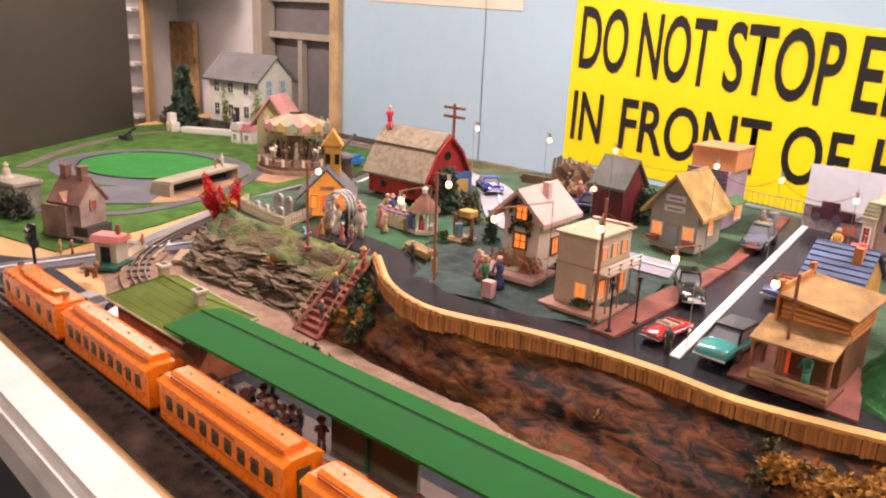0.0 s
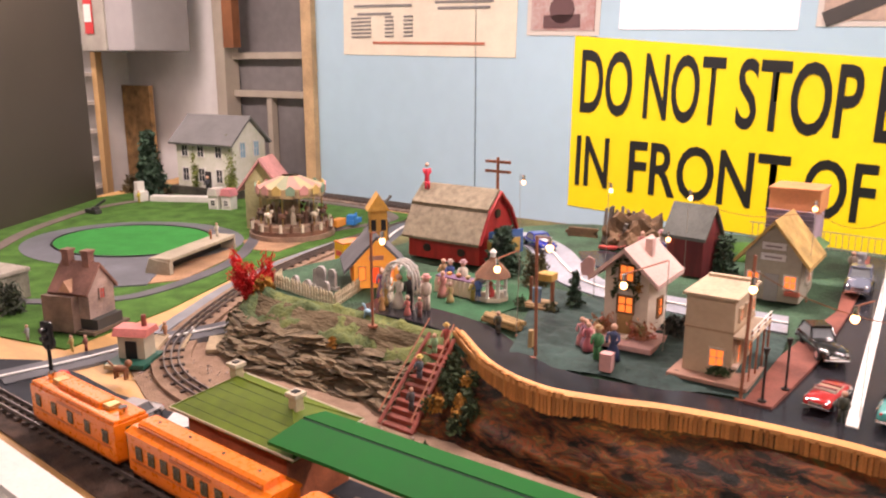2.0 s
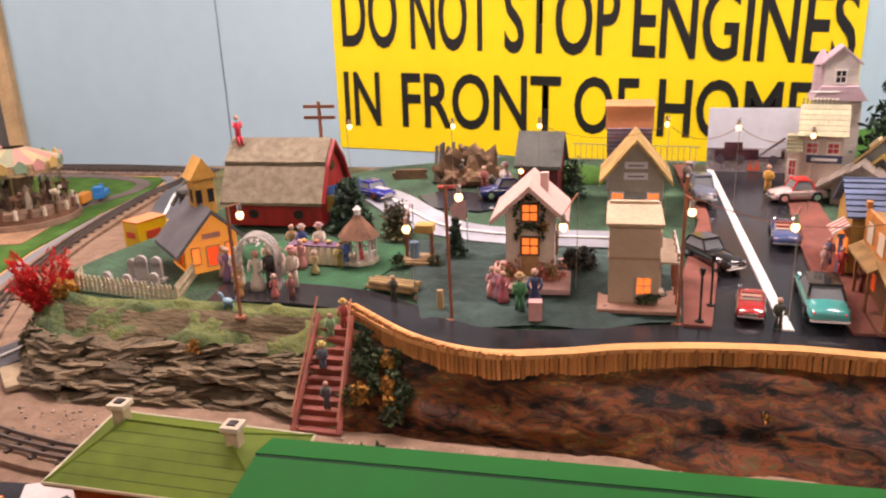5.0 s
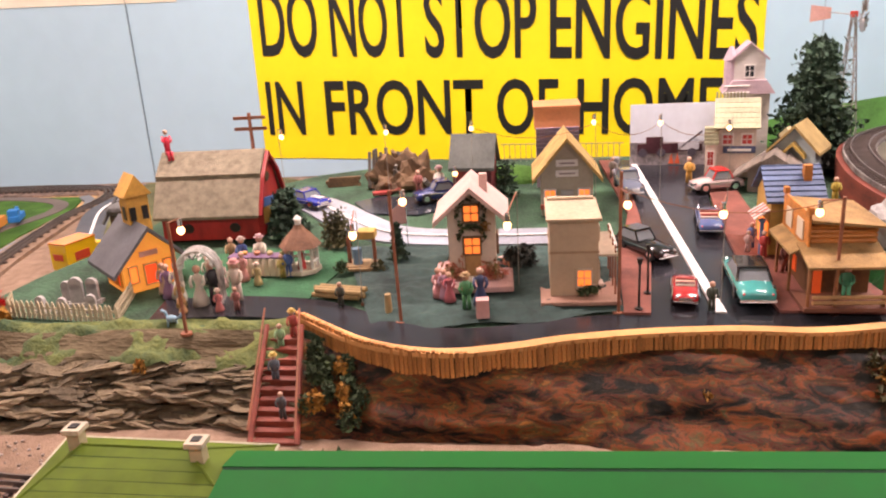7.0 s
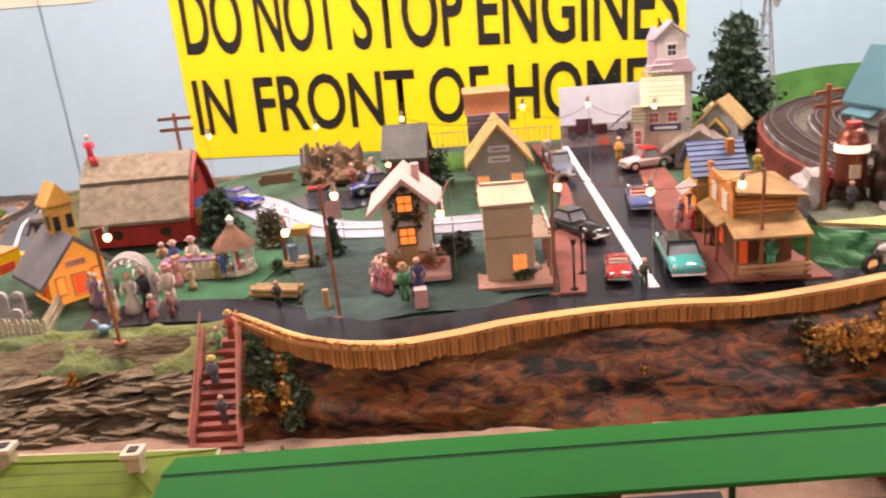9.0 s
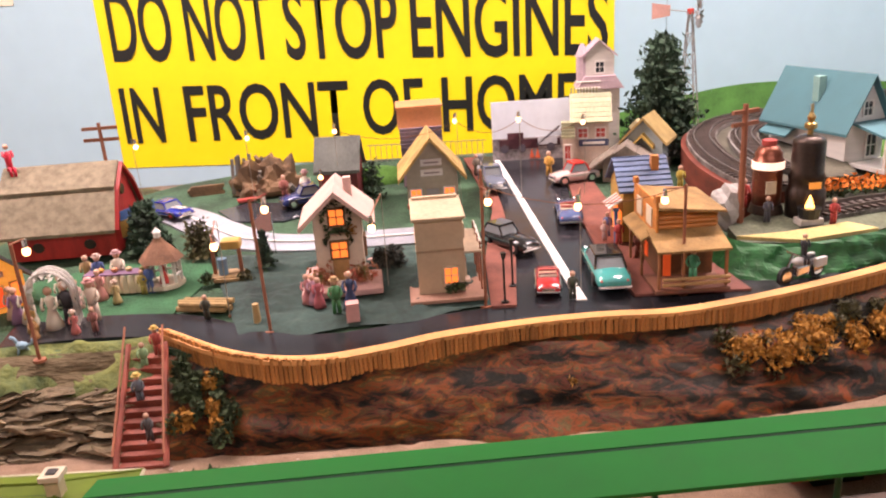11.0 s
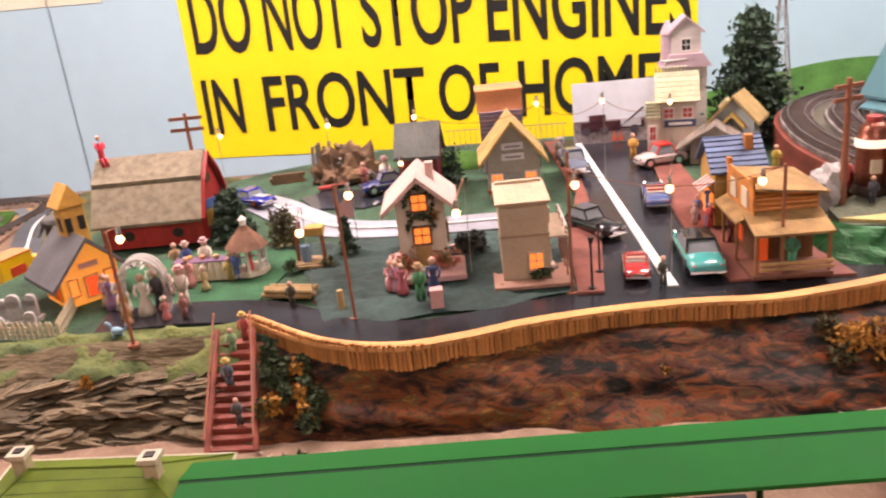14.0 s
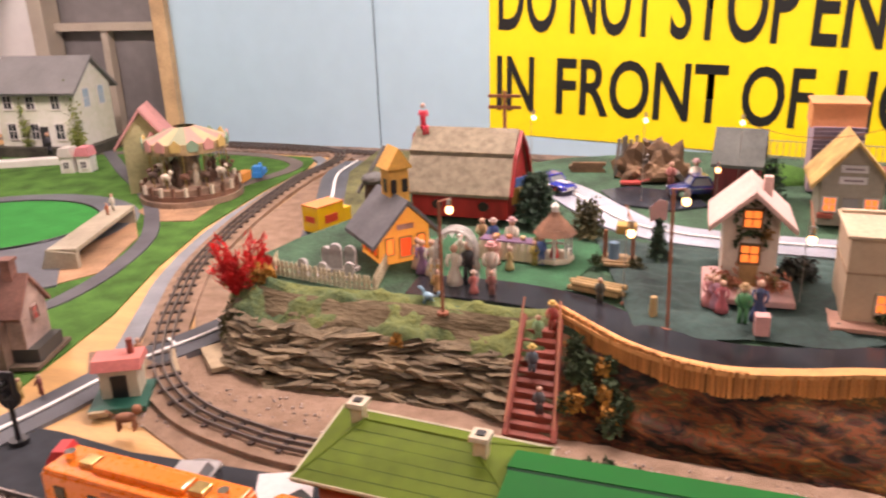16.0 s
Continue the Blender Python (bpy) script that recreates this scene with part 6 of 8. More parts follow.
def windmill():
    w = thing("toy_windmill", "grey metal toy windmill with red vane", "windmill", 2.10, -0.13, 0.0, -35)
    steel = mat("galvanised_steel", (0.34, 0.32, 0.3), 0.45, 0.6)
    H = 0.43
    for sx in (-1, 1):
        for sy in (-1, 1):
            part("leg", Shape().tube([(sx * 0.035, sy * 0.035, 0), (sx * 0.006, sy * 0.006, H)], 0.0024, 5), steel, w)
    for k in range(6):
        v = k / 6
        r0, r1 = 0.035 - 0.029 * v, 0.035 - 0.029 * (v + 1 / 6)
        s = Shape()
        for (ax, ay), (bx, by) in (((-1, -1), (1, -1)), ((1, -1), (1, 1)), ((1, 1), (-1, 1)), ((-1, 1), (-1, -1))):
            s.tube([(ax * r0, ay * r0, H * v), (bx * r1, by * r1, H * (v + 1 / 6))], 0.0012, 4).tube([(ax * r1, ay * r1, H * (v + 1 / 6)), (bx * r1, by * r1, H * (v + 1 / 6))], 0.0012, 4)
        part("brace", s, steel, w)
    part("hub", Shape().box(0, 0, H - 0.008, 0.022, 0.014, 0.02, bevel=0.002), flat("hub_red", (0.5, 0.06, 0.04)), w)
    part("tail_boom", Shape().tube([(0, 0, H), (-0.075, 0, H + 0.01)], 0.002), steel, w)
    part("vane", Shape().prism([(-0.07, H - 0.01), (-0.135, H - 0.02), (-0.135, H + 0.035), (-0.07, H + 0.025)], "y", -0.001, 0.001), mat("faded_red_vane", (0.52, 0.3, 0.25), 0.5), w)
    wheel = part("wheel", Shape().cyl(0.022, 0, H, 0.006, 0.006, rot=(0, 90, 0)), steel, w)
    for k in range(14):
        a = 2 * math.pi * k / 14
        s = Shape()
        p = [(0.026, r * math.cos(a + d), H + r * math.sin(a + d)) for r, d in ((0.015, -0.07), (0.055, -0.16), (0.055, 0.12), (0.015, 0.07))]
        p = [(x + (0.006 if i in (2, 3) else 0), y, z) for i, (x, y, z) in enumerate(p)]
        s.quad(*p).quad(*[(x + 0.0012, y, z) for x, y, z in p[::-1]])
        part("blade", s, steel, wheel)


def tanks():
    dark = mat("dark_bronze_tank", (0.07, 0.05, 0.04), 0.35, 0.7, vary=0.2)
    cop = mat("copper_tank", (0.3, 0.1, 0.06), 0.3, 0.7, vary=0.2)
    a = thing("brown_boiler", "red-brown toy boiler with glowing band", "tank", 1.745, -1.42, 0.05)
    a.scale = (1.0, 1.0, 0.85)
    part("skirt", Shape().cyl(0, 0, 0, 0.034, 0.02, 0.03, n=20), dark, a)
    part("shell", Shape().lathe([(0.027, 0.02), (0.028, 0.05), (0.028, 0.1), (0.03, 0.103), (0.03, 0.125), (0.026, 0.128), (0.026, 0.14), (0.018, 0.155), (0.004, 0.16)], n=22), cop, a, smooth=True)
    # Emission gives the band its bright shine.
    part("sight_glass", Shape().cyl(0, 0, 0.105, 0.0305, 0.018, n=22), mat("lit_band", (1.0, 0.7, 0.55), 0.3, emit=1.2), a)
    part("plate", Shape().box(-0.005, -0.0285, 0.05, 0.02, 0.003, 0.03), flat("cream_notice", (0.65, 0.55, 0.4)), a)
    part("cap", Shape().cyl(0, 0, 0.158, 0.014, 0.012), flat("cap_red", (0.4, 0.06, 0.05)), a)
    b = thing("black_boiler", "tall black toy boiler with brass valve", "tank", 1.804, -1.462, 0.05)
    b.scale = (0.86, 0.86, 0.88)
    part("shell", Shape().lathe([(0.042, 0), (0.042, 0.06), (0.038, 0.065), (0.038, 0.085), (0.04, 0.088), (0.035, 0.1), (0.035, 0.165), (0.033, 0.17), (0.02, 0.178), (0.006, 0.18)], n=24), dark, b, smooth=True)
    part("glow_plate", Shape().box(0, -0.039, 0.068, 0.026, 0.004, 0.014), mat("amber_plate", (0.8, 0.3, 0.05), 0.5, emit=0.6), b)
    part("valve", Shape().lathe([(0.006, 0.178), (0.006, 0.19), (0.013, 0.194), (0.013, 0.204), (0.006, 0.208), (0.009, 0.218), (0.003, 0.228), (0.003, 0.245)], n=12), mat("brass", (0.5, 0.36, 0.14), 0.3, 0.9), b)
    k = thing("fire_kettle", "black kettle with glowing flame on a stone base", "kettle", 1.772, -1.535, 0.052)
    part("base", Shape().box(0, 0, 0, 0.045, 0.03, 0.012, bevel=0.002), STONE, k)
    part("pot", Shape().cyl(0, 0, 0.012, 0.018, 0.02, 0.022), BLACK, k)
    part("flame", Shape().cyl(0, 0, 0.032, 0.009, 0.022, 0.001, n=8), mat("flame", (1.0, 0.5, 0.12), 0.5, vary=0, bump=0, emit=5), k)
    rk = Shape()
    vs = bmesh.ops.create_icosphere(rk.bm, subdivisions=3, radius=0.035)["verts"]
    for p in vs:
        p.co *= 1 + 0.35 * noise.noise(p.co * 50)
    solid("grey_rock", rk, STONE, "grey toy boulder beside the boilers", "rock", at=(1.645, -1.455, 0.075)).scale = (0.9, 0.9, 1.25)
    h = thing("farm_house", "white toy farmhouse with teal roof and porch", "house", 2.185, -0.87, 0.05, 16)
    gable(h, 0.12, 0.27, 0.115, 0.22, mat("white_clapboard", (0.66, 0.64, 0.6), 0.6, vary=0.06, stretch=(1, 1, 9)), mat("teal_roof", (0.075, 0.19, 0.22), 0.75, vary=0.08, scale=8), over=0.02, thick=0.007)
    part("porch_roof", Shape().prism([(-0.1, 0.055), (-0.0605, 0.078), (-0.0605, 0.083), (-0.1, 0.06)], "y", 0.03, 0.13), mat("teal_roof", (0.20, 0.38, 0.42)), h)
    part("front_porch_roof", Shape().prism([(-0.245, 0.082), (-0.136, 0.105), (-0.136, 0.111), (-0.245, 0.088)], "x", -0.045, 0.085), mat("teal_roof", (0.20, 0.38, 0.42)), h)
    for u in (-0.035, 0.018, 0.075):
        part("porch_post", Shape().box(u, -0.235, 0, 0.008, 0.008, 0.083), WHITE, h)
    part("porch_floor", Shape().box(0.02, -0.19, 0, 0.13, 0.11, 0.010), WHITE, h)
    part("chimney", Shape().box(-0.036, -0.01, 0.15, 0.022, 0.022, 0.065), mat("teal_chimney", (0.25, 0.45, 0.42), 0.7), h)
    for u in (-0.08, 0.08):
        window(h, "l", u, 0.083, 0.03, 0.018, 0.06, 0.135, WHITE, DARKGLASS)
    window(h, "f", 0.0, 0.125, 0.026, 0.034, 0.06, 0.135, WHITE, DARKGLASS)
    window(h, "f", 0.02, 0.02, 0.03, 0.055, 0.06, 0.135, WHITE, DARKGLASS)
    solid("green_lawn", Shape().prism([(2.1, -1.3), (2.9, -1.2), (2.9, -0.6), (2.3, -0.75), (2.2, -1.05)], "z", 0.049, 0.053), GRASS, "green lawn by the farmhouse", "grass", "structure")
    f = thing("white_fence", "white toy fence behind the farmhouse", "fence", 2.36, -0.66, 0.05)
    for kx in range(10):
        part("pale", Shape().box(0.02 * kx, 0.006 * kx, 0, 0.006, 0.003, 0.04), WHITE, f)
    part("rail", Shape().tube([(0, 0, 0.028), (0.18, 0.054, 0.028)], 0.002), WHITE, f)


def locomotive():
    lo = thing("steam_locomotive", "black toy steam locomotive with red wheels", "locomotive", 2.60, -0.46, 0.076, 8)
    part("frame", Shape().box(0, 0, 0.022, 0.3, 0.045, 0.014), flat("loco_red", (0.35, 0.02, 0.02)), lo)
    part("boiler", Shape().cyl(-0.14, 0, 0.068, 0.026, 0.2, n=18, rot=(0, 90, 0)), BLACK, lo)
    part("cab", Shape().box(0.105, 0, 0.036, 0.075, 0.062, 0.07, bevel=0.003).box(0.105, 0, 0.106, 0.09, 0.072, 0.006), mat("dark_green_cab", (0.015, 0.06, 0.03), 0.4), lo)
    part("stack", Shape().lathe([(0.010, 0.09), (0.009, 0.125), (0.02, 0.14), (0.02, 0.15), (0.012, 0.152)], -0.115, 0), BLACK, lo)
    part("dome", Shape().lathe([(0.013, 0.085), (0.013, 0.11), (0.006, 0.118), (0.001, 0.12)], -0.02, 0), BLACK, lo)
    for sy in (-1, 1):
        for x in (-0.11, -0.05, 0.01, 0.07, 0.12):
            part("wheel", Shape().cyl(x, sy * 0.024, 0.022, 0.02 if -0.08 < x < 0.1 else 0.013, 0.006, n=16, rot=(90 * -sy, 0, 0)), flat("wheel_red", (0.5, 0.03, 0.03)), lo)
    solid("loco_bed", Shape().box(2.75, -0.45, 0.05, 0.75, 0.09, 0.026, rot=(0, 0, 8)), mat("dark_earth", (0.09, 0.085, 0.06)), "dark bed under the locomotive", "ground", "structure")


# ---- left part ----
def carousel():
    c = thing("toy_carousel", "ornate toy carousel with striped canopy", "carousel", -0.80, -0.80, GL + 0.006)
    c.scale = (1.12, 1.12, 1.12)
    wood = mat("carved_brown", (0.17, 0.085, 0.05), 0.7, vary=0.4, scale=90)
    for k, (r, h) in enumerate(((0.148, 0.016), (0.14, 0.016), (0.13, 0.018))):
        part("plinth", Shape().cyl(0, 0, 0.014 * k, r, h, n=28), wood if k % 2 else mat("pale_plinth", (0.27, 0.18, 0.12), 0.7, vary=0.3, scale=80), c)
    part("column", Shape().cyl(0, 0, 0.04, 0.03, 0.11, n=12), mat("mirror_core", (0.3, 0.22, 0.14), 0.4, vary=0.4, scale=120), c)
    for k in range(12):
        a = 2 * math.pi * k / 12
        x, y = 0.108 * math.cos(a), 0.108 * math.sin(a)
        part("pole", Shape().tube([(x, y, 0.04), (x, y, 0.16)], 0.002), mat("brass", (0.5, 0.36, 0.14), 0.3, 0.9), c)
        h = Shape().ball(x, y, 0.082, 0.013, 0.8, 1, 1.5).ball(x + 0.018, y, 0.096, 0.007, 1, 1).box(x - 0.01, y, 0.056, 0.003, 0.003, 0.02).box(x + 0.01, y, 0.056, 0.003, 0.003, 0.02)
        part("horse", h, (CREAM, wood, flat("horse_dark", (0.1, 0.06, 0.04)))[k % 3], c)
    rim = part("canopy_rim", Shape().lathe([(0.108, 0.142), (0.118, 0.142), (0.118, 0.172), (0.108, 0.174)], n=28), mat("gold_rim", (0.45, 0.33, 0.17), 0.5, vary=0.4, scale=120), c)
    for k in range(14):
        a = 2 * math.pi * k / 14
        b = a + 2 * math.pi / 14
        s = Shape()
        p0, p1 = (0.117 * math.cos(a), 0.117 * math.sin(a), 0.172), (0.117 * math.cos(b), 0.117 * math.sin(b), 0.172)
        q0, q1 = (0.03 * math.cos(a), 0.03 * math.sin(a), 0.207), (0.03 * math.cos(b), 0.03 * math.sin(b), 0.207)
        s.quad(p0, p1, q1, q0).quad(*[(x, y, z - 0.003) for x, y, z in (q0, q1, p1, p0)])
        part("canopy_panel", s, (flat("canopy_pink", (0.5, 0.27, 0.22)), flat("canopy_cream", (0.45, 0.4, 0.22)), flat("canopy_green", (0.30, 0.32, 0.2)))[k % 3], c)
    for k in range(16):
        a = 2 * math.pi * k / 16
        part("shield", Shape().prism([(-0.014, 0.152), (0.014, 0.152), (0.016, 0.172), (0, 0.186), (-0.016, 0.172)], "y", -0.121, -0.117), (flat("shield_pink", (0.5, 0.25, 0.22)), flat("shield_gold", (0.5, 0.36, 0.12)), flat("shield_green", (0.2, 0.3, 0.2)))[k % 3], c).rotation_euler[2] = a
    for k in range(9):
        a = 2 * math.pi * k / 9
        part("rider", Shape().lathe([(0.01, 0.045), (0.009, 0.075), (0.005, 0.09), (0.008, 0.1), (0.001, 0.112)], 0.07 * math.cos(a), 0.07 * math.sin(a), n=8), (wood, flat("horse_dark", (0.1, 0.06, 0.04)), CREAM)[k % 3], c)
    for k in range(24):
        a = 2 * math.pi * k / 24
        part("baluster", Shape().box(0.138 * math.cos(a), 0.138 * math.sin(a), 0.03, 0.008, 0.008, 0.026), wood if k % 2 else CREAM, c)
    p = thing("pink_kiosk", "yellow toy kiosk with pink roof behind the carousel", "building", -1.0, -0.74, GL + 0.006, 30)
    p.scale = (1.25, 1.25, 1.22)
    gable(p, 0.11, 0.11, 0.15, 0.225, mat("pale_yellow_wall", (0.55, 0.5, 0.26), 0.7), mat("pink_shingle", (0.62, 0.30, 0.28), 0.8, vary=0.2), over=0.02, thick=0.01)


def left_things():
    s = thing("stone_cottage", "pinkish stone toy cottage with brown roof", "house", -0.41, -1.90, GL + 0.012, 18)
    wm = mat("pink_stone_wall", (0.42, 0.31, 0.26), 0.85, vary=0.25, scale=90, bump=0.7)
    rf = mat("red_brown_tile", (0.24, 0.12, 0.09), 0.8, vary=0.3, scale=70)
    part("wall", Shape().prism([(-0.045, 0.03), (0.045, 0.03), (0.045, 0.10), (0, 0.155), (-0.045, 0.10)], "x", -0.05, 0.055), wm, s)
    for sg in (-1, 1):
        part("roof", Shape().prism([(0, 0.165), (0, 0.157), (sg * 0.055, 0.09), (sg * 0.058, 0.096)], "x", -0.056, 0.06), rf, s)
    part("lower_wall", Shape().box(-0.02, -0.02, 0.0, 0.09, 0.1, 0.09), mat("brown_stone", (0.22, 0.15, 0.11), 0.85, vary=0.3, scale=90, bump=0.7), s)
    for x in (-0.035, 0.025):
        part("chimney", Shape().box(x, 0, 0.145, 0.02, 0.022, 0.045, bevel=0.001).box(x, 0, 0.188, 0.025, 0.027, 0.006), rf, s)
    part("dormer", Shape().prism([(-0.018, 0.1), (0.018, 0.1), (0, 0.128)], "y", -0.062, -0.02), mat("peach_dormer", (0.52, 0.3, 0.18), 0.8), s)
    window(s, "r", 0.0, 0.075, 0.016, 0.024, 0.055, 0.05, wm, flat("red_pane", (0.4, 0.06, 0.05)))
    part("porch", Shape().box(0.045, 0, 0, 0.06, 0.09, 0.03), mat("dark_porch", (0.05, 0.05, 0.045), 0.7), s)
    part("base", Shape().box(0, 0, -0.004, 0.16, 0.13, 0.008), mat("brown_base", (0.12, 0.09, 0.06), 0.9), s)
    w = thing("stone_wall_ruin", "grey toy stone house with shrubs", "house", -0.86, -1.90, GL + 0.004, 10)
    part("wall", Shape().box(0, 0, 0, 0.16, 0.09, 0.075, bevel=0.003), mat("grey_green_stone", (0.26, 0.25, 0.19), 0.9, vary=0.3, scale=80, bump=0.7), w)
    part("roof", Shape().box(0, 0, 0.075, 0.17, 0.1, 0.014, bevel=0.004), mat("pale_grey_roof", (0.36, 0.33, 0.27), 0.8, vary=0.25), w)
    part("statue", Shape().lathe([(0.02, 0.088), (0.012, 0.095), (0.012, 0.115), (0.006, 0.12), (0.009, 0.13), (0, 0.14)], -0.03, 0), CREAM, w)
    for x, y in ((-0.74, -1.98), (-0.80, -2.02), (-0.68, -1.95)):
        bush(x, y, GL + 0.004, 0.05, 0.09, mat("grey_green_leaf", (0.1, 0.12, 0.08), 0.9, vary=0.4), 420, "grey-green shrub by the stone house", "bush", 17, 0.009)
    g = thing("block_signal", "black toy railway signal with lamps", "signal", -0.16, -2.13, GL + 0.003, 10)
    part("mast", Shape().cyl(0, 0, 0, 0.004, 0.075).cyl(0, 0, 0, 0.015, 0.008), BLACK, g)
    part("head", Shape().cyl(0, 0.006, 0.078, 0.017, 0.008, n=16, rot=(90, 0, 0)).box(0, 0, 0.075, 0.034, 0.008, 0.05, bevel=0.006), BLACK, g)
    part("hood", Shape().cyl(0, -0.004, 0.108, 0.006, 0.012, rot=(90, 0, 0)).cyl(0, -0.004, 0.09, 0.006, 0.012, rot=(90, 0, 0)), BLACK, g)
    part("green_lamp", Shape().ball(0, -0.010, 0.09, 0.0055), mat("green_lamp", (0.2, 1.0, 0.6), 0.3, vary=0, bump=0, emit=6), g)
    h = thing("watchman_hut", "cream toy hut with pink roof on a green base", "hut", -0.085, -1.98, GL + 0.008, 28)
    h.scale = (0.88, 0.88, 0.88)
    part("base", Shape().box(0, 0, 0, 0.105, 0.11, 0.012, bevel=0.002), mat("dark_green_base", (0.015, 0.09, 0.06), 0.5), h)
    part("wall", Shape().box(0, 0.015, 0.012, 0.07, 0.055, 0.062), mat("cream_tin", (0.52, 0.47, 0.34), 0.45, vary=0.1), h)
    part("roof", Shape().prism([(-0.022, 0.072), (0.052, 0.072), (0.04, 0.09), (-0.01, 0.09)], "x", -0.045, 0.045), mat("salmon_roof", (0.62, 0.2, 0.17), 0.4), h)
    part("chimney", Shape().cyl(0.022, 0.02, 0.085, 0.007, 0.034, 0.006), mat("dark_red_pipe", (0.26, 0.06, 0.04), 0.6), h)
    # Black panel in place of an open, shaded doorway.
    part("doorway", Shape().box(0.0, -0.0135, 0.013, 0.03, 0.003, 0.045), BLACK, h)
    dog = solid("toy_dog", Shape().ball(0, 0, 0.022, 0.010, 0.8, 2, 1.8).ball(0.02, 0, 0.036, 0.008).box(-0.012, 0.004, 0, 0.004, 0.004, 0.02).box(-0.012, -0.004, 0, 0.004, 0.004, 0.02).box(0.012, 0.004, 0, 0.004, 0.004, 0.02).box(0.012, -0.004, 0, 0.004, 0.004, 0.02).tube([(-0.018, 0, 0.026), (-0.03, 0, 0.036)], 0.002), mat("brown_toy_dog", (0.3, 0.13, 0.06), 0.6), "small brown toy dog before the hut", "toy dog", at=(-0.005, -2.065, GL + 0.015, 0, 0, 20), smooth=True)
    for x, y, c, lab in ((-1.50, -0.60, (0.62, 0.58, 0.52), "white toy booth with grey roof"), (-1.44, -0.575, (0.66, 0.24, 0.26), "white toy booth with pink roof")):
        b = thing("ticket_booth", lab, "booth", x, y, GL + 0.004, 15, "booths by the house")
        part("wall", Shape().box(0, 0, 0, 0.05, 0.05, 0.062), WHITE, b)
        part("roof", Shape().prism([(-0.03, 0.062), (0.03, 0.062), (0.02, 0.095), (-0.02, 0.095)], "y", -0.03, 0.03), flat("booth_roof_%d" % int(c[0] * 100), c), b)
        window(b, "f", 0, 0.018, 0.022, 0.024, 0.025, 0.025, WHITE, DARKGLASS)
    w = thing("white_dollhouse", "white dollhouse with grey roof and vines", "house", -1.85, -0.27, GL + 0.045, 7)
    w.scale = (1.08, 1.0, 1.04)
    part("base", Shape().box(0, 0, -0.05, 0.42, 0.3, 0.05), mat("dark_earth", (0.09, 0.085, 0.06)), w)
    wm = mat("off_white_siding", (0.78, 0.76, 0.7), 0.6, vary=0.12, second=(0.55, 0.58, 0.42), scale=16)
    part("wall", Shape().prism([(-0.12, 0), (0.12, 0), (0.12, 0.225), (0, 0.33), (-0.12, 0.225)], "x", -0.175, 0.175), wm, w)
    for sg in (-1, 1):
        part("roof", Shape().prism([(0, 0.345), (0, 0.333), (sg * 0.145, 0.205), (sg * 0.15, 0.215)], "x", -0.2, 0.195), mat("mid_grey_roof", (0.2, 0.2, 0.195), 0.7, vary=0.12), w)
    for u in (-0.12, -0.02, 0.09):
        window(w, "f", u, 0.15, 0.035, 0.05, 0.175, 0.12, WHITE, DARKGLASS)
        window(w, "f", u, 0.03, 0.035, 0.06, 0.175, 0.12, WHITE, DARKGLASS)
    for u in (-0.05, 0.05):
        window(w, "r", u, 0.15, 0.035, 0.07, 0.175, 0.12, WHITE, flat("blue_shutter", (0.25, 0.42, 0.55)))
    part("door", Shape().box(0.02, -0.123, 0, 0.035, 0.005, 0.08), flat("black_door", (0.03, 0.03, 0.03)), w)
    for k, x in enumerate((-0.06, 0.15, 0.178)):
        part("vine", Shape().leaves(160, lambda q, x=x: (x + q.gauss(0, 0.012), -0.125 + q.gauss(0, 0.004), abs(q.gauss(0, 0.08))), 0.009, k), mat("yellow_green_vine", (0.22, 0.26, 0.06), 0.8, vary=0.3), w)
    solid("white_platform", Shape().box(-1.75, -0.55, GL + 0.004, 0.4, 0.05, 0.028, rot=(0, 0, 28), bevel=0.003), WHITE, "long white toy platform before the house", "platform")
    solid("white_tower", Shape().box(-1.96, -0.68, GL + 0.004, 0.05, 0.05, 0.05, bevel=0.004).box(-1.97, -0.68, GL + 0.05, 0.03, 0.04, 0.05, bevel=0.004), WHITE, "small white toy signal box", "signal box")
    solid("toy_cannon", Shape().box(-1.85, -1.0, GL + 0.004, 0.09, 0.03, 0.02, bevel=0.004).cyl(-1.83, -1.0, GL + 0.02, 0.018, 0.016, n=12).tube([(-1.83, -1.0, GL + 0.036), (-1.78, -0.98, GL + 0.07)], 0.006), mat("dark_toy_metal", (0.05, 0.05, 0.05), 0.5), "dark toy field gun on the grass", "toy gun")
    solid("blue_engine", Shape().box(0, 0, 0.008, 0.09, 0.035, 0.02, bevel=0.003).box(-0.025, 0, 0.028, 0.035, 0.032, 0.02, bevel=0.002).cyl(0.02, 0, 0.028, 0.006, 0.02), flat("toy_blue", (0.03, 0.2, 0.55)), "small blue toy engine on the track", "toy train", at=(-0.70, -0.55, GL + 0.01, 0, 0, 110))
    solid("orange_wagon", Shape().box(0, 0, 0.008, 0.07, 0.034, 0.03, bevel=0.003), flat("toy_orange", (0.7, 0.28, 0.04)), "small orange toy wagon on the track", "toy train", at=(-0.715, -0.63, GL + 0.01, 0, 0, 100))
    tp = thing("telegraph_pole", "red-brown toy telegraph pole with crossarms", "pole", 0.372, -1.187, 0.045)
    part("pole", Shape().cyl(0, 0, 0, 0.005, 0.255, 0.004, n=8), WOODPOLE, tp)
    for z in (0.215, 0.24):
        part("crossarm", Shape().box(0, 0, z, 0.075, 0.006, 0.007), WOODPOLE, tp)
    # Gun turret with a raised boom, no lamp.
    gun = thing("toy_searchlight", "dark toy gun turret pointing upward", "toy gun", 0.13, -1.38, 0, 35)
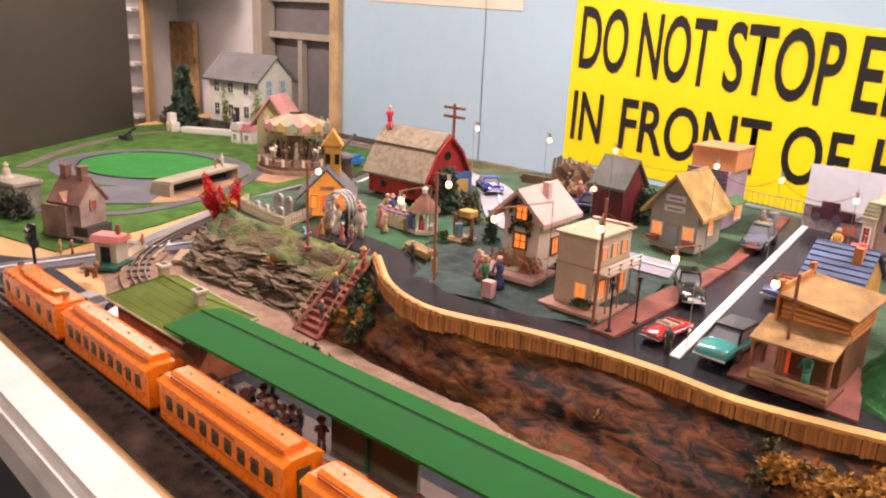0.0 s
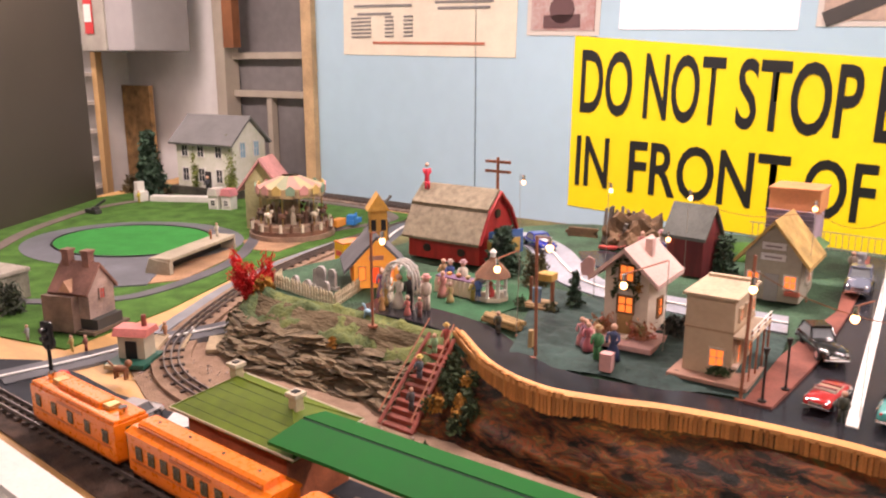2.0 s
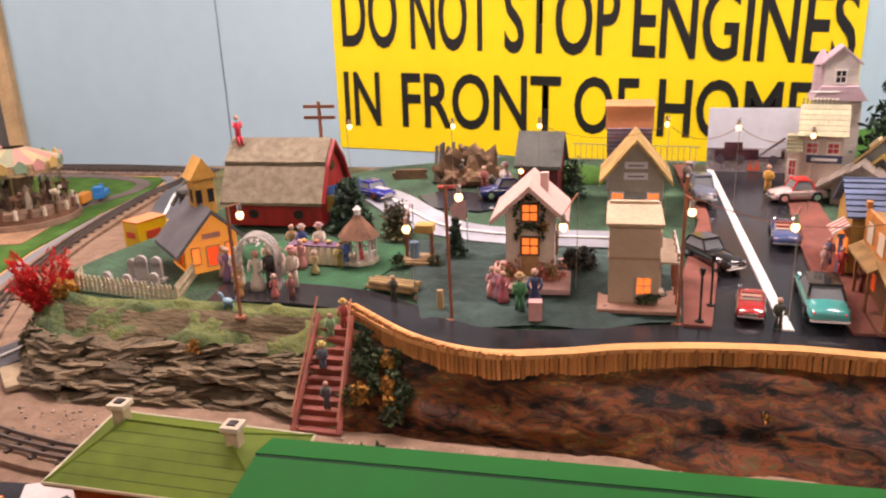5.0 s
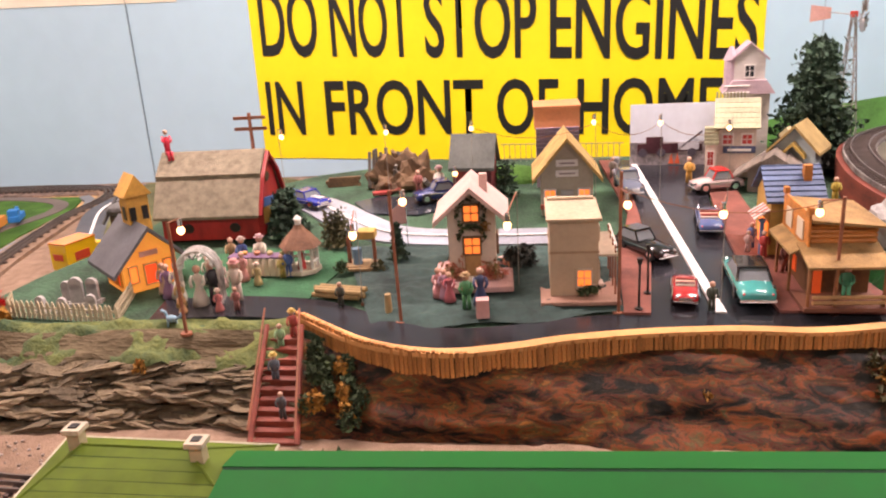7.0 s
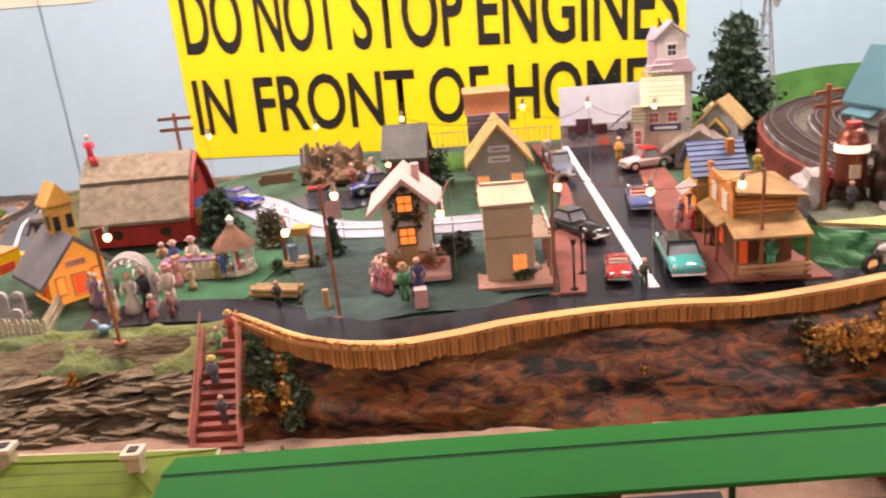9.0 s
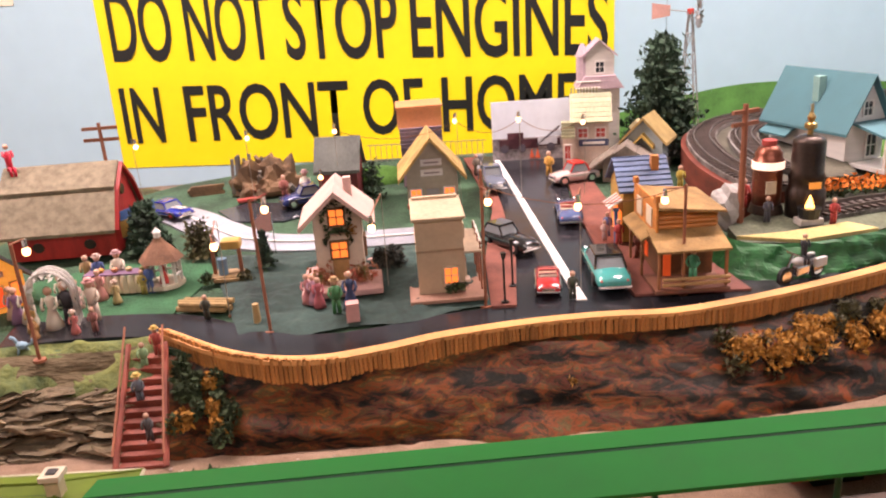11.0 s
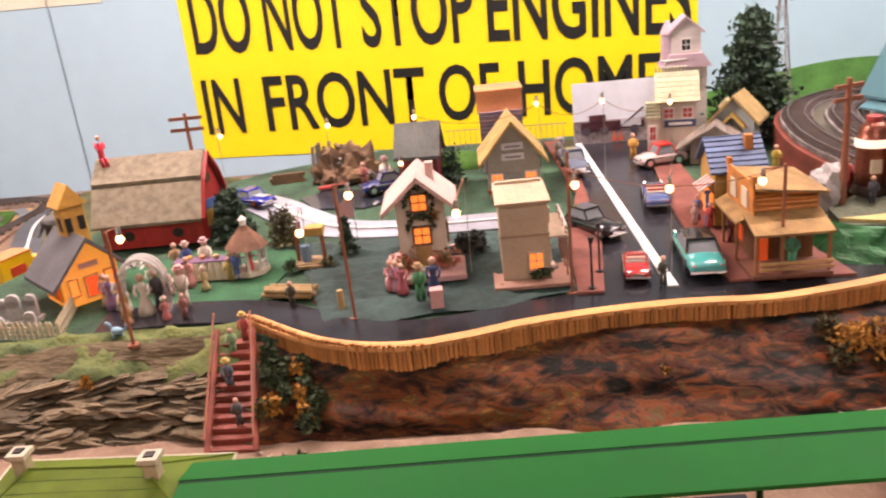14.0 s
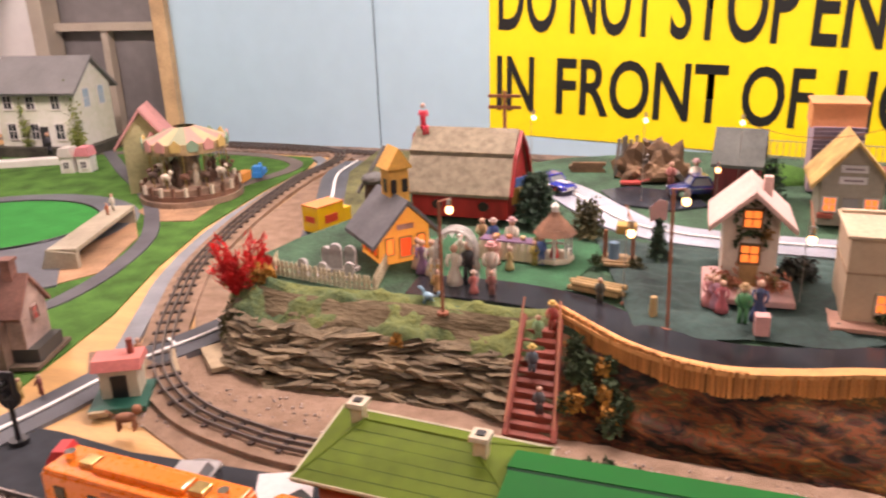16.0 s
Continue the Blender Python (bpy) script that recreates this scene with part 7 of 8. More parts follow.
    part("turret", Shape().cyl(0, 0, 0, 0.03, 0.13, 0.022, n=12), mat("dark_brown_tower", (0.12, 0.08, 0.05), 0.8, vary=0.4), gun)
    part("cap", Shape().ball(0, 0, 0.135, 0.03, 0.5), mat("grey_cap", (0.13, 0.13, 0.12), 0.8), gun)
    part("boom", Shape().tube([(-0.04, -0.01, 0.11), (0.03, 0.02, 0.20)], 0.004), mat("grey_cap", (0.13, 0.13, 0.12)), gun)


def station():
    s = thing("train_station", "toy station with olive green hipped tin roof", "station", 0.53, -2.147, GL + 0.003, -1)
    brick = mat("orange_brick_wall", (0.45, 0.14, 0.06), 0.6, vary=0.25, scale=80)
    part("wall", Shape().box(0.0, 0, 0, 0.23, 0.13, 0.112), brick, s)
    e = [(-0.145, -0.078, 0.108), (0.15, -0.084, 0.108), (0.14, 0.076, 0.108), (-0.16, 0.092, 0.108)]
    r = [(-0.09, 0.018, 0.143), (0.052, 0.01, 0.143)]
    sh = Shape()
    sh.quad(e[0], e[1], r[1], r[0]).quad(e[2], e[3], r[0], r[1])
    for a, b, c in ((e[3], e[0], r[0]), (e[1], e[2], r[1])):
        sh.bm.faces.new([sh.bm.verts.new(p) for p in (a, b, c)])
    sh.quad(*[(x, y, z - 0.004) for x, y, z in e[::-1]])
    part("roof", sh, OLIVETIN, s)
    for k in range(1, 6):
        v = k / 6
        a, b = Vector(e[0]).lerp(r[0], v), Vector(e[1]).lerp(r[1], v)
        part("roof_seam", Shape().tube([a, b], 0.0008, 4), mat("dark_olive", (0.09, 0.15, 0.02), 0.5), s)
    for a, b in ((e[0], r[0]), (e[1], r[1]), (e[2], r[1]), (e[3], r[0]), (r[0], r[1])):
        part("roof_ridge", Shape().tube([a, b], 0.0018, 5), OLIVETIN, s)
    for a, b in zip(e, e[1:] + e[:1]):
        part("eave_trim", Shape().tube([a, b], 0.0022, 5), mat("cream_eave", (0.5, 0.46, 0.3), 0.5), s)
    for x, y in ((-0.102, 0.027), (0.07, 0.0)):
        ch = part("chimney", Shape().box(x, y, 0.118, 0.016, 0.016, 0.038), mat("cream_chimney", (0.5, 0.42, 0.25), 0.6), s)
        part("chimney_cap", Shape().box(x, y, 0.156, 0.024, 0.024, 0.007, bevel=0.001), mat("cream_cap", (0.6, 0.53, 0.38), 0.6), ch)
        # Black plate draws the dark of the flue.
        part("flue", Shape().box(x, y, 0.163, 0.011, 0.011, 0.0015), BLACK, ch)
    for u in (-0.07, 0.0, 0.07):
        window(s, "f", u, 0.022, 0.026, 0.04, 0.105, 0.065, CREAM, LITRED)
    for u in (-0.03, 0.03):
        window(s, "r", u, 0.02, 0.026, 0.045, 0.105, 0.065, CREAM, LITRED)
    c = thing("platform_canopy", "long bright green tin platform canopy", "canopy", 0.024, 0.006, 0.041, 0)
    x0, x1 = 0.612, 2.3
    part("roof", Shape().prism([(-2.128, -0.027), (-2.175, -0.0185), (-2.175, -0.0245), (-2.128, -0.033)], "x", x0, x1), GREENTIN, c)
    part("roof", Shape().prism([(-2.182, -0.0185), (-2.25, -0.027), (-2.25, -0.032), (-2.182, -0.0245)], "x", x0 + 0.003, x1), GREENTIN, c)
    part("gutter", Shape().box((x0 + x1) / 2, -2.1785, -0.0235, x1 - x0 - 0.004, 0.013, 0.004), GREENDARK, c)
    for k in range(7):
        part("post", Shape().cyl(0.82 + 0.22 * k, -2.18, GL - 0.029, 0.004, 0.125), flat("post_green", (0.03, 0.15, 0.05)), c)
    solid("platform", Shape().box(1.465, -2.185, GL + 0.001, 1.53, 0.115, 0.012, bevel=0.002), mat("grey_brown_platform", (0.12, 0.085, 0.065), 0.7, vary=0.25), "grey-brown toy station platform", "platform", "structure")
    solid("waiting_room_wall", Shape().box(1.07, -2.165, GL + 0.013, 0.18, 0.006, 0.07), mat("olive_grey_wall", (0.17, 0.17, 0.1), 0.7), "olive grey wall panel under the canopy", "wall")
    sg = thing("lit_sign", "red lit sign panel on the platform", "sign", 1.06, -2.235, GL + 0.013, 3)
    part("panel", Shape().box(0, 0, 0, 0.12, 0.006, 0.042), mat("lit_red_sign", (0.9, 0.18, 0.08), 0.5, vary=0.4, scale=90, emit=0.5), sg)
    part("frame", Shape().box(0, -0.002, 0.042, 0.126, 0.01, 0.003).box(0, -0.002, -0.001, 0.126, 0.01, 0.003), CREAM, sg)
    rc = thing("red_coach", "dark red tin toy coach behind the canopy", "toy train", 1.665, -2.063, GL + 0.004, 4)
    red = mat("dark_red_tin", (0.30, 0.035, 0.035), 0.35, vary=0.15, scale=20)
    part("body", Shape().box(0, 0, 0.012, 0.36, 0.05, 0.045, bevel=0.003), red, rc)
    part("roof", Shape().prism([(-0.03, 0.057), (0.03, 0.057), (0.026, 0.066), (0.012, 0.072), (-0.012, 0.072), (-0.026, 0.066)], "x", -0.185, 0.185), red, rc)
    part("roof_seam", Shape().tube([(-0.18, -0.014, 0.0715), (0.18, -0.014, 0.0715)], 0.0016, 5), BLACK, rc)
    for sx in (-1, 1):
        part("wheel_truck", Shape().box(sx * 0.11, 0, 0, 0.07, 0.04, 0.013), BLACK, rc)
    b = thing("white_hut", "small hut with plain white roof", "hut", 0.335, -2.165, GL + 0.003, 22)
    part("wall", Shape().box(0, 0, 0, 0.06, 0.05, 0.036), flat("grey_hut_wall", (0.2, 0.2, 0.2)), b)
    part("roof", Shape().box(0, 0, 0.036, 0.075, 0.065, 0.006, rot=(8, 0, 0)), flat("white_hut_roof", (0.72, 0.68, 0.66)), b)
    ph = thing("phone_box", "bright red toy telephone box", "phone box", 0.015, -2.205, GL + 0.003, 18)
    part("body", Shape().box(0, 0, 0, 0.036, 0.036, 0.06, bevel=0.002).prism([(-0.018, 0.06), (0.018, 0.06), (0.008, 0.075), (-0.008, 0.075)], "y", -0.016, 0.016), flat("phone_red", (0.5, 0.02, 0.02)), ph)
    part("base", Shape().box(0.005, -0.01, 0, 0.055, 0.055, 0.004), flat("phone_base_red", (0.4, 0.02, 0.02)), ph)
    for u in (-0.008, 0.008):
        part("pane", Shape().box(u, -0.0185, 0.015, 0.011, 0.003, 0.036), DARKGLASS, ph)
    for x in (0.115, 0.16, 0.215):
        solid("parking_line", Shape().box(x, -2.17, GL + 0.0035, 0.008, 0.05, 0.002, rot=(0, 0, 14)), LINE, "short white parking line", "marking", "structure")


def train_car(x, y, rz, L=0.335, loco=False):
    t = thing("electric_locomotive" if loco else "passenger_car", "orange toy electric locomotive with brass fittings" if loco else "glossy orange toy passenger car with black windows", "toy train", x, y, GL + 0.018, rz, "orange toy train")
    W, h = 0.062, 0.062
    part("body", Shape().box(0, 0, 0.014, L, W, h, bevel=0.002), ORANGE, t)
    part("sill", Shape().box(0, 0, 0.008, L - 0.01, W - 0.006, 0.008), DARKORANGE, t)
    top = 0.014 + h
    if loco:
        part("roof", Shape().box(0, 0, top, L - 0.006, W - 0.004, 0.006, bevel=0.0025).box(0, 0, top + 0.005, L * 0.5, 0.03, 0.010, bevel=0.004), ORANGE, t)
        for sx in (-1, 1):
            part("headlamp", Shape().cyl(sx * L * 0.42, 0, top + 0.006, 0.007, 0.012), CHROME, t)
            part("pantograph", Shape().box(sx * L * 0.3, 0, top + 0.006, 0.022, 0.022, 0.008, bevel=0.002), mat("brass", (0.5, 0.36, 0.14)), t)
    else:
        prof = [(-W / 2 - 0.002, top - 0.002), (-W / 2 - 0.002, top + 0.003), (-0.019, top + 0.009), (-0.018, top + 0.016), (-0.012, top + 0.0195), (0.012, top + 0.0195), (0.018, top + 0.016), (0.019, top + 0.009), (W / 2 + 0.002, top + 0.003), (W / 2 + 0.002, top - 0.002)]
        part("roof", Shape().prism(prof, "x", -L / 2 + 0.016, L / 2 - 0.016), ORANGE, t)
        for sx in (-1, 1):
            part("roof_end", Shape().prism([(-W / 2 - 0.002, top - 0.002), (-W / 2 - 0.002, top + 0.003), (-0.019, top + 0.009), (0.019, top + 0.009), (W / 2 + 0.002, top + 0.003), (W / 2 + 0.002, top - 0.002)], "x", sx * (L / 2 - 0.016), sx * (L / 2 + 0.001)), ORANGE, t)
        for sy in (-1, 1):
            part("clerestory_strip", Shape().box(0, sy * 0.0195, top + 0.0098, L - 0.04, 0.002, 0.004), DARKORANGE, t)
        for k in range(4):
            part("vent", Shape().ball(-L * 0.36 + k * L * 0.24, 0, top + 0.02, 0.003, 0.7, 1), CHROME, t)
    n = 5 if loco else 9
    pane = Shape().box(0, 0, 0, 0.017, 0.002, 0.022).mesh("window", mat("olive_dark_window", (0.05, 0.04, 0.015), 0.25, vary=0.3, bump=0))
    for sy in (-1, 1):
        for k in range(n):
            ob = new("window", pane)
            ob.parent = t
            ob.matrix_basis = pose(-L * 0.40 + k * L * 0.8 / (n - 1), sy * (W / 2 + 0.0006), 0.040)
        part("window_belt", Shape().box(0, sy * (W / 2 + 0.0005), 0.033, L - 0.02, 0.0016, 0.003), DARKORANGE, t)
        part("nameboard", Shape().box(0, sy * (W / 2 + 0.0005), 0.066, L * 0.3, 0.0016, 0.005), DARKORANGE, t)
    for sx in (-1, 1):
        part("door", Shape().box(sx * (L / 2 + 0.0005), 0, 0.018, 0.0016, 0.022, 0.05), mat("dark_olive_door", (0.06, 0.07, 0.02), 0.4), t)
        bo = part("bogie", Shape().box(sx * L * 0.33, 0, 0.0, 0.07, 0.042, 0.010), BLACK, t)
        for wx in (-0.022, 0.022):
            for sy in (-1, 1):
                part("wheel", Shape().cyl(sx * L * 0.33 + wx, sy * 0.016, 0.006, 0.011, 0.004, rot=(-90 * sy, 0, 0)), BLACK, bo)
        part("coupler", Shape().box(sx * (L / 2 + 0.008), 0, 0.008, 0.018, 0.008, 0.006), BLACK, t)


def orange_train():
    for x, loco in ((0.2, True), (0.545, False), (0.915, False), (1.285, False), (1.655, False)):
        f = -2.258 - 0.052 * (x - 0.0) if x > 0 else -2.258
        train_car(x, f + 0.01, -3.2, 0.285 if loco else 0.335, loco)


# ---- vehicles ----
def car(label, x, y, z, rz, L, W, H, paint, top=None, open_top=False, hood=0.34, boot=0.24, name="toy_car", stripe=None, round_=1.0):
    """A model car; its nose points along its own -y."""
    c = thing(name, label, "toy car", x, y, z, rz, "toy cars")
    wheel_r = H * 0.24
    zb, belt = wheel_r * 0.7, H * 0.60
    st = ((-0.5, 0.80, 0.50), (-0.47, 0.92, 0.72), (-0.5 + hood * 0.6, 0.98, 0.92), (-0.5 + hood, 1.0, 1.0), (0.5 - boot, 1.0, 1.0), (0.5 - boot * 0.5, 0.97, 0.9), (0.475, 0.92, 0.78), (0.5, 0.82, 0.55))
    s = Shape()
    rings = []
    for u, kw, kh in st:
        w, t = W / 2 * kw, zb + (belt - zb) * kh
        rings.append([s.bm.verts.new((px, u * L, pz)) for px, pz in ((-w * 0.9, zb), (-w, zb + (t - zb) * 0.35), (-w * 0.98, zb + (t - zb) * 0.75), (-w * 0.8, t), (0, t + H * 0.03 * round_), (w * 0.8, t), (w * 0.98, zb + (t - zb) * 0.75), (w, zb + (t - zb) * 0.35), (w * 0.9, zb))])
    for a, b in zip(rings, rings[1:]):
        for k in range(9):
            s.bm.faces.new((a[k], a[(k + 1) % 9], b[(k + 1) % 9], b[k]))
    s.bm.faces.new(rings[0]), s.bm.faces.new(rings[-1][::-1])
    bmesh.ops.recalc_face_normals(s.bm, faces=s.bm.faces[:])
    part("body", s, paint, c, smooth=True)
    y0, y1 = (-0.5 + hood) * L, (0.5 - boot) * L
    if open_top:
        part("interior", Shape().box(0, (y0 + y1) / 2, belt, W * 0.72, (y1 - y0) * 0.85, 0.002), flat("cream_seat", (0.45, 0.36, 0.25)), c)
        for k in (0.25, 0.7):
            part("seat", Shape().box(0, y0 + (y1 - y0) * k, belt, W * 0.7, (y1 - y0) * 0.14, H * 0.14, bevel=0.001), flat("red_seat", (0.3, 0.05, 0.04)), c)
        part("windscreen", Shape().box(0, y0, belt, W * 0.78, 0.0015, H * 0.24, rot=(-25, 0, 0)), glass(), c)
    else:
        g = Shape()
        lo = [(-W * 0.45, y0), (W * 0.45, y0), (W * 0.45, y1), (-W * 0.45, y1)]
        d = (y1 - y0) * 0.2
        hi = [(-W * 0.37, y0 + d), (W * 0.37, y0 + d), (W * 0.37, y1 - d * 1.1), (-W * 0.37, y1 - d * 1.1)]
        zt = H * 0.96
        gl, gh = [g.bm.verts.new((*p, belt)) for p in lo], [g.bm.verts.new((*p, zt)) for p in hi]
        for k in range(4):
            g.bm.faces.new((gl[k], gl[(k + 1) % 4], gh[(k + 1) % 4], gh[k]))
        g.bm.faces.new(gh)
        # Base paler than bare glass, to carry white reflections.
        part("glazing", g, mat("sheen_car_window", (0.2, 0.22, 0.23), 0.06, vary=0.1, bump=0), c)
        part("roof", Shape().box(0, (y0 + y1) / 2 - d * 0.05, zt - 0.001, W * 0.8, (y1 - y0) - d * 1.7, H * 0.09, bevel=H * 0.035), top or paint, c)
        for sx in (-1, 1):
            for (ya, yb) in ((y0, y0 + d), (y1, y1 - d * 0.8)):
                part("pillar", Shape().tube([(sx * W * 0.44, ya, belt), (sx * W * 0.37, yb, zt)], H * 0.045, 6), top or paint, c)
    if stripe:
        for sx in (-1, 1):
            part("stripe", Shape().box(sx * W * 0.09, 0, belt + H * 0.032, W * 0.1, L * 0.9, 0.001), stripe, c)
    for sx in (-1, 1):
        for yy in (-0.31, 0.30):
            ty = part("tyre", Shape().cyl(sx * W * 0.40, yy * L, wheel_r, wheel_r, W * 0.13, n=16, rot=(0, 90 * sx, 0)), RUBBER, c)
            part("rim", Shape().cyl(sx * (W * 0.40 + W * 0.125), yy * L, wheel_r, wheel_r * 0.6, W * 0.02, n=12, rot=(0, 90 * sx, 0)), CHROME, ty)
        part("headlight", Shape().ball(sx * W * 0.34, -L * 0.49, belt * 0.72, H * 0.075, 1, 1), CHROME, c)
        part("tail_light", Shape().ball(sx * W * 0.36, L * 0.49, belt * 0.72, H * 0.05, 1, 1), flat("tail_red", (0.5, 0.02, 0.02)), c)
        part("side_trim", Shape().box(sx * W * 0.495, 0, belt * 0.72, 0.0014, L * 0.8, 0.0018), CHROME, c)
    for sy in (-1, 1):
        part("bumper", Shape().box(0, sy * L * 0.505, zb, W * 0.92, L * 0.02, H * 0.1, bevel=0.001), CHROME, c)
    part("grille", Shape().box(0, -L * 0.495, zb + H * 0.1, W * 0.5, L * 0.012, H * 0.14), CHROME, c)
    return c


def vehicles():
    P = lambda n, c: mat(n, c, 0.18, vary=0.06, bump=0, coat=0.7)
    car("teal and black 1950s model sedan on the street", 1.352, -1.612, 0.005, 176, 0.182, 0.060, 0.047, P("teal_enamel", (0.06, 0.34, 0.31)), top=P("black_roof", (0.012, 0.012, 0.012)), hood=0.30, boot=0.22)
    car("red open-top model car on the street", 1.238, -1.655, 0.005, -9, 0.10, 0.041, 0.034, P("red_enamel", (0.4, 0.02, 0.02)), open_top=True)
    car("black 1930s model sedan with chrome grille", 1.212, -1.41, 0.005, 32, 0.135, 0.047, 0.046, P("black_car_enamel", (0.012, 0.012, 0.013)), hood=0.46, boot=0.1)
    car("dark blue open model convertible with tan seats", 1.388, -1.20, 0.005, 172, 0.15, 0.053, 0.042, P("navy_enamel", (0.06, 0.09, 0.22)), open_top=True)
    car("grey-blue model pickup truck by the sidewalk", 1.262, -0.86, 0.01, 4, 0.145, 0.055, 0.055, P("grey_blue_enamel", (0.13, 0.15, 0.2)), hood=0.4)
    car("red and white model tow truck", 1.495, -0.835, 0.005, -78, 0.13, 0.055, 0.055, P("tow_white", (0.6, 0.45, 0.42)), top=P("tow_red", (0.6, 0.04, 0.035)), name="toy_tow_truck")
    car("blue model race car with white stripes", 0.425, -0.975, 0.006, 55, 0.125, 0.055, 0.038, P("race_blue", (0.02, 0.03, 0.3)), stripe=LINE)
    car("dark blue 1940s model car at the junk yard", 0.765, -0.93, 0.006, -70, 0.13, 0.052, 0.05, P("deep_blue", (0.02, 0.03, 0.14)))
    car("navy blue model car on the ramp road", -0.025, -1.57, GL + 0.058, 12, 0.15, 0.06, 0.055, P("dark_navy", (0.02, 0.035, 0.09)))
    car("silver grey model car in the station yard", 0.185, -2.165, GL + 0.004, 10, 0.115, 0.05, 0.042, P("silver_enamel", (0.42, 0.41, 0.4)))
    car("dark model car beside the station", 0.365, -2.185, GL + 0.004, 60, 0.11, 0.048, 0.042, P("charcoal_enamel", (0.06, 0.065, 0.07)))
    v = thing("delivery_van", "yellow model delivery van with orange roof", "toy van", -0.055, -1.27, GL + 0.082, 160)
    part("box", Shape().box(0, 0.01, 0.014, 0.055, 0.085, 0.062, bevel=0.002), P("van_yellow", (0.8, 0.5, 0.01)), v)
    part("roof", Shape().box(0, 0.01, 0.076, 0.056, 0.086, 0.004), P("van_orange", (0.75, 0.25, 0.01)), v)
    part("cab", Shape().box(0, -0.045, 0.014, 0.05, 0.03, 0.045, bevel=0.004), P("van_yellow", (0.8, 0.5, 0.01)), v)
    part("windscreen", Shape().box(0, -0.0605, 0.035, 0.04, 0.002, 0.018), DARKGLASS, v)
    for y in (-0.035, 0.035):
        for sx in (-1, 1):
            part("tyre", Shape().cyl(sx * 0.02, y, 0.011, 0.011, 0.008, rot=(0, 90 * sx, 0)), RUBBER, v)
    for sx in (-1, 1):
        part("emblem", Shape().box(sx * 0.0282, 0.01, 0.035, 0.002, 0.04, 0.02, bevel=0.0005), flat("van_red", (0.6, 0.06, 0.02)), v)
    part("rear_emblem", Shape().box(0, 0.0535, 0.04, 0.03, 0.002, 0.014), flat("van_red", (0.6, 0.06, 0.02)), v)
    m = thing("toy_motorcycle", "silver toy motorcycle with dark rider figure", "motorcycle", 1.655, -1.722, 0.008, 22)
    for x in (-0.034, 0.036):
        ty = part("tyre", Shape().cyl(x, 0.003, 0.016, 0.016, 0.006, n=18, rot=(90, 0, 0)), RUBBER, m)
        part("rim", Shape().cyl(x, 0.0045, 0.016, 0.010, 0.009, n=14, rot=(90, 0, 0)), CHROME, ty)
    part("engine", Shape().box(0, 0, 0.012, 0.03, 0.014, 0.018, bevel=0.003), CHROME, m)
    part("tank", Shape().ball(-0.004, 0, 0.037, 0.009, 0.7, 2, 1.8), flat("silver_tank", (0.5, 0.5, 0.5)), m)
    part("fork", Shape().tube([(-0.036, 0, 0.016), (-0.02, 0, 0.05)], 0.0022).tube([(-0.02, -0.012, 0.052), (-0.02, 0.012, 0.052)], 0.0016), CHROME, m)
    part("saddle_bag", Shape().box(0.03, -0.012, 0.024, 0.026, 0.008, 0.016, bevel=0.003).box(0.03, 0.012, 0.024, 0.026, 0.008, 0.016, bevel=0.003), flat("white_bag", (0.55, 0.55, 0.53)), m)
    part("seat", Shape().box(0.016, 0, 0.038, 0.022, 0.012, 0.005, bevel=0.002), BLACK, m)
    figure(1.660, -1.720, 0.048, 0.042, (0.03, 0.03, 0.035), "dark toy rider figure on the motorcycle", seat=True)
    m2 = thing("toy_motorcycle", "silver toy motorcycle on the sidewalk", "motorcycle", 1.253, -0.66, 0.01, 80)
    part("frame", Shape().cyl(-0.03, 0.003, 0.014, 0.014, 0.006, rot=(90, 0, 0)).cyl(0.03, 0.003, 0.014, 0.014, 0.006, rot=(90, 0, 0)).box(0, 0, 0.014, 0.045, 0.012, 0.02, bevel=0.003).box(0.02, 0, 0.03, 0.03, 0.02, 0.02, bevel=0.004), flat("grey_cycle", (0.25, 0.25, 0.26)), m2)


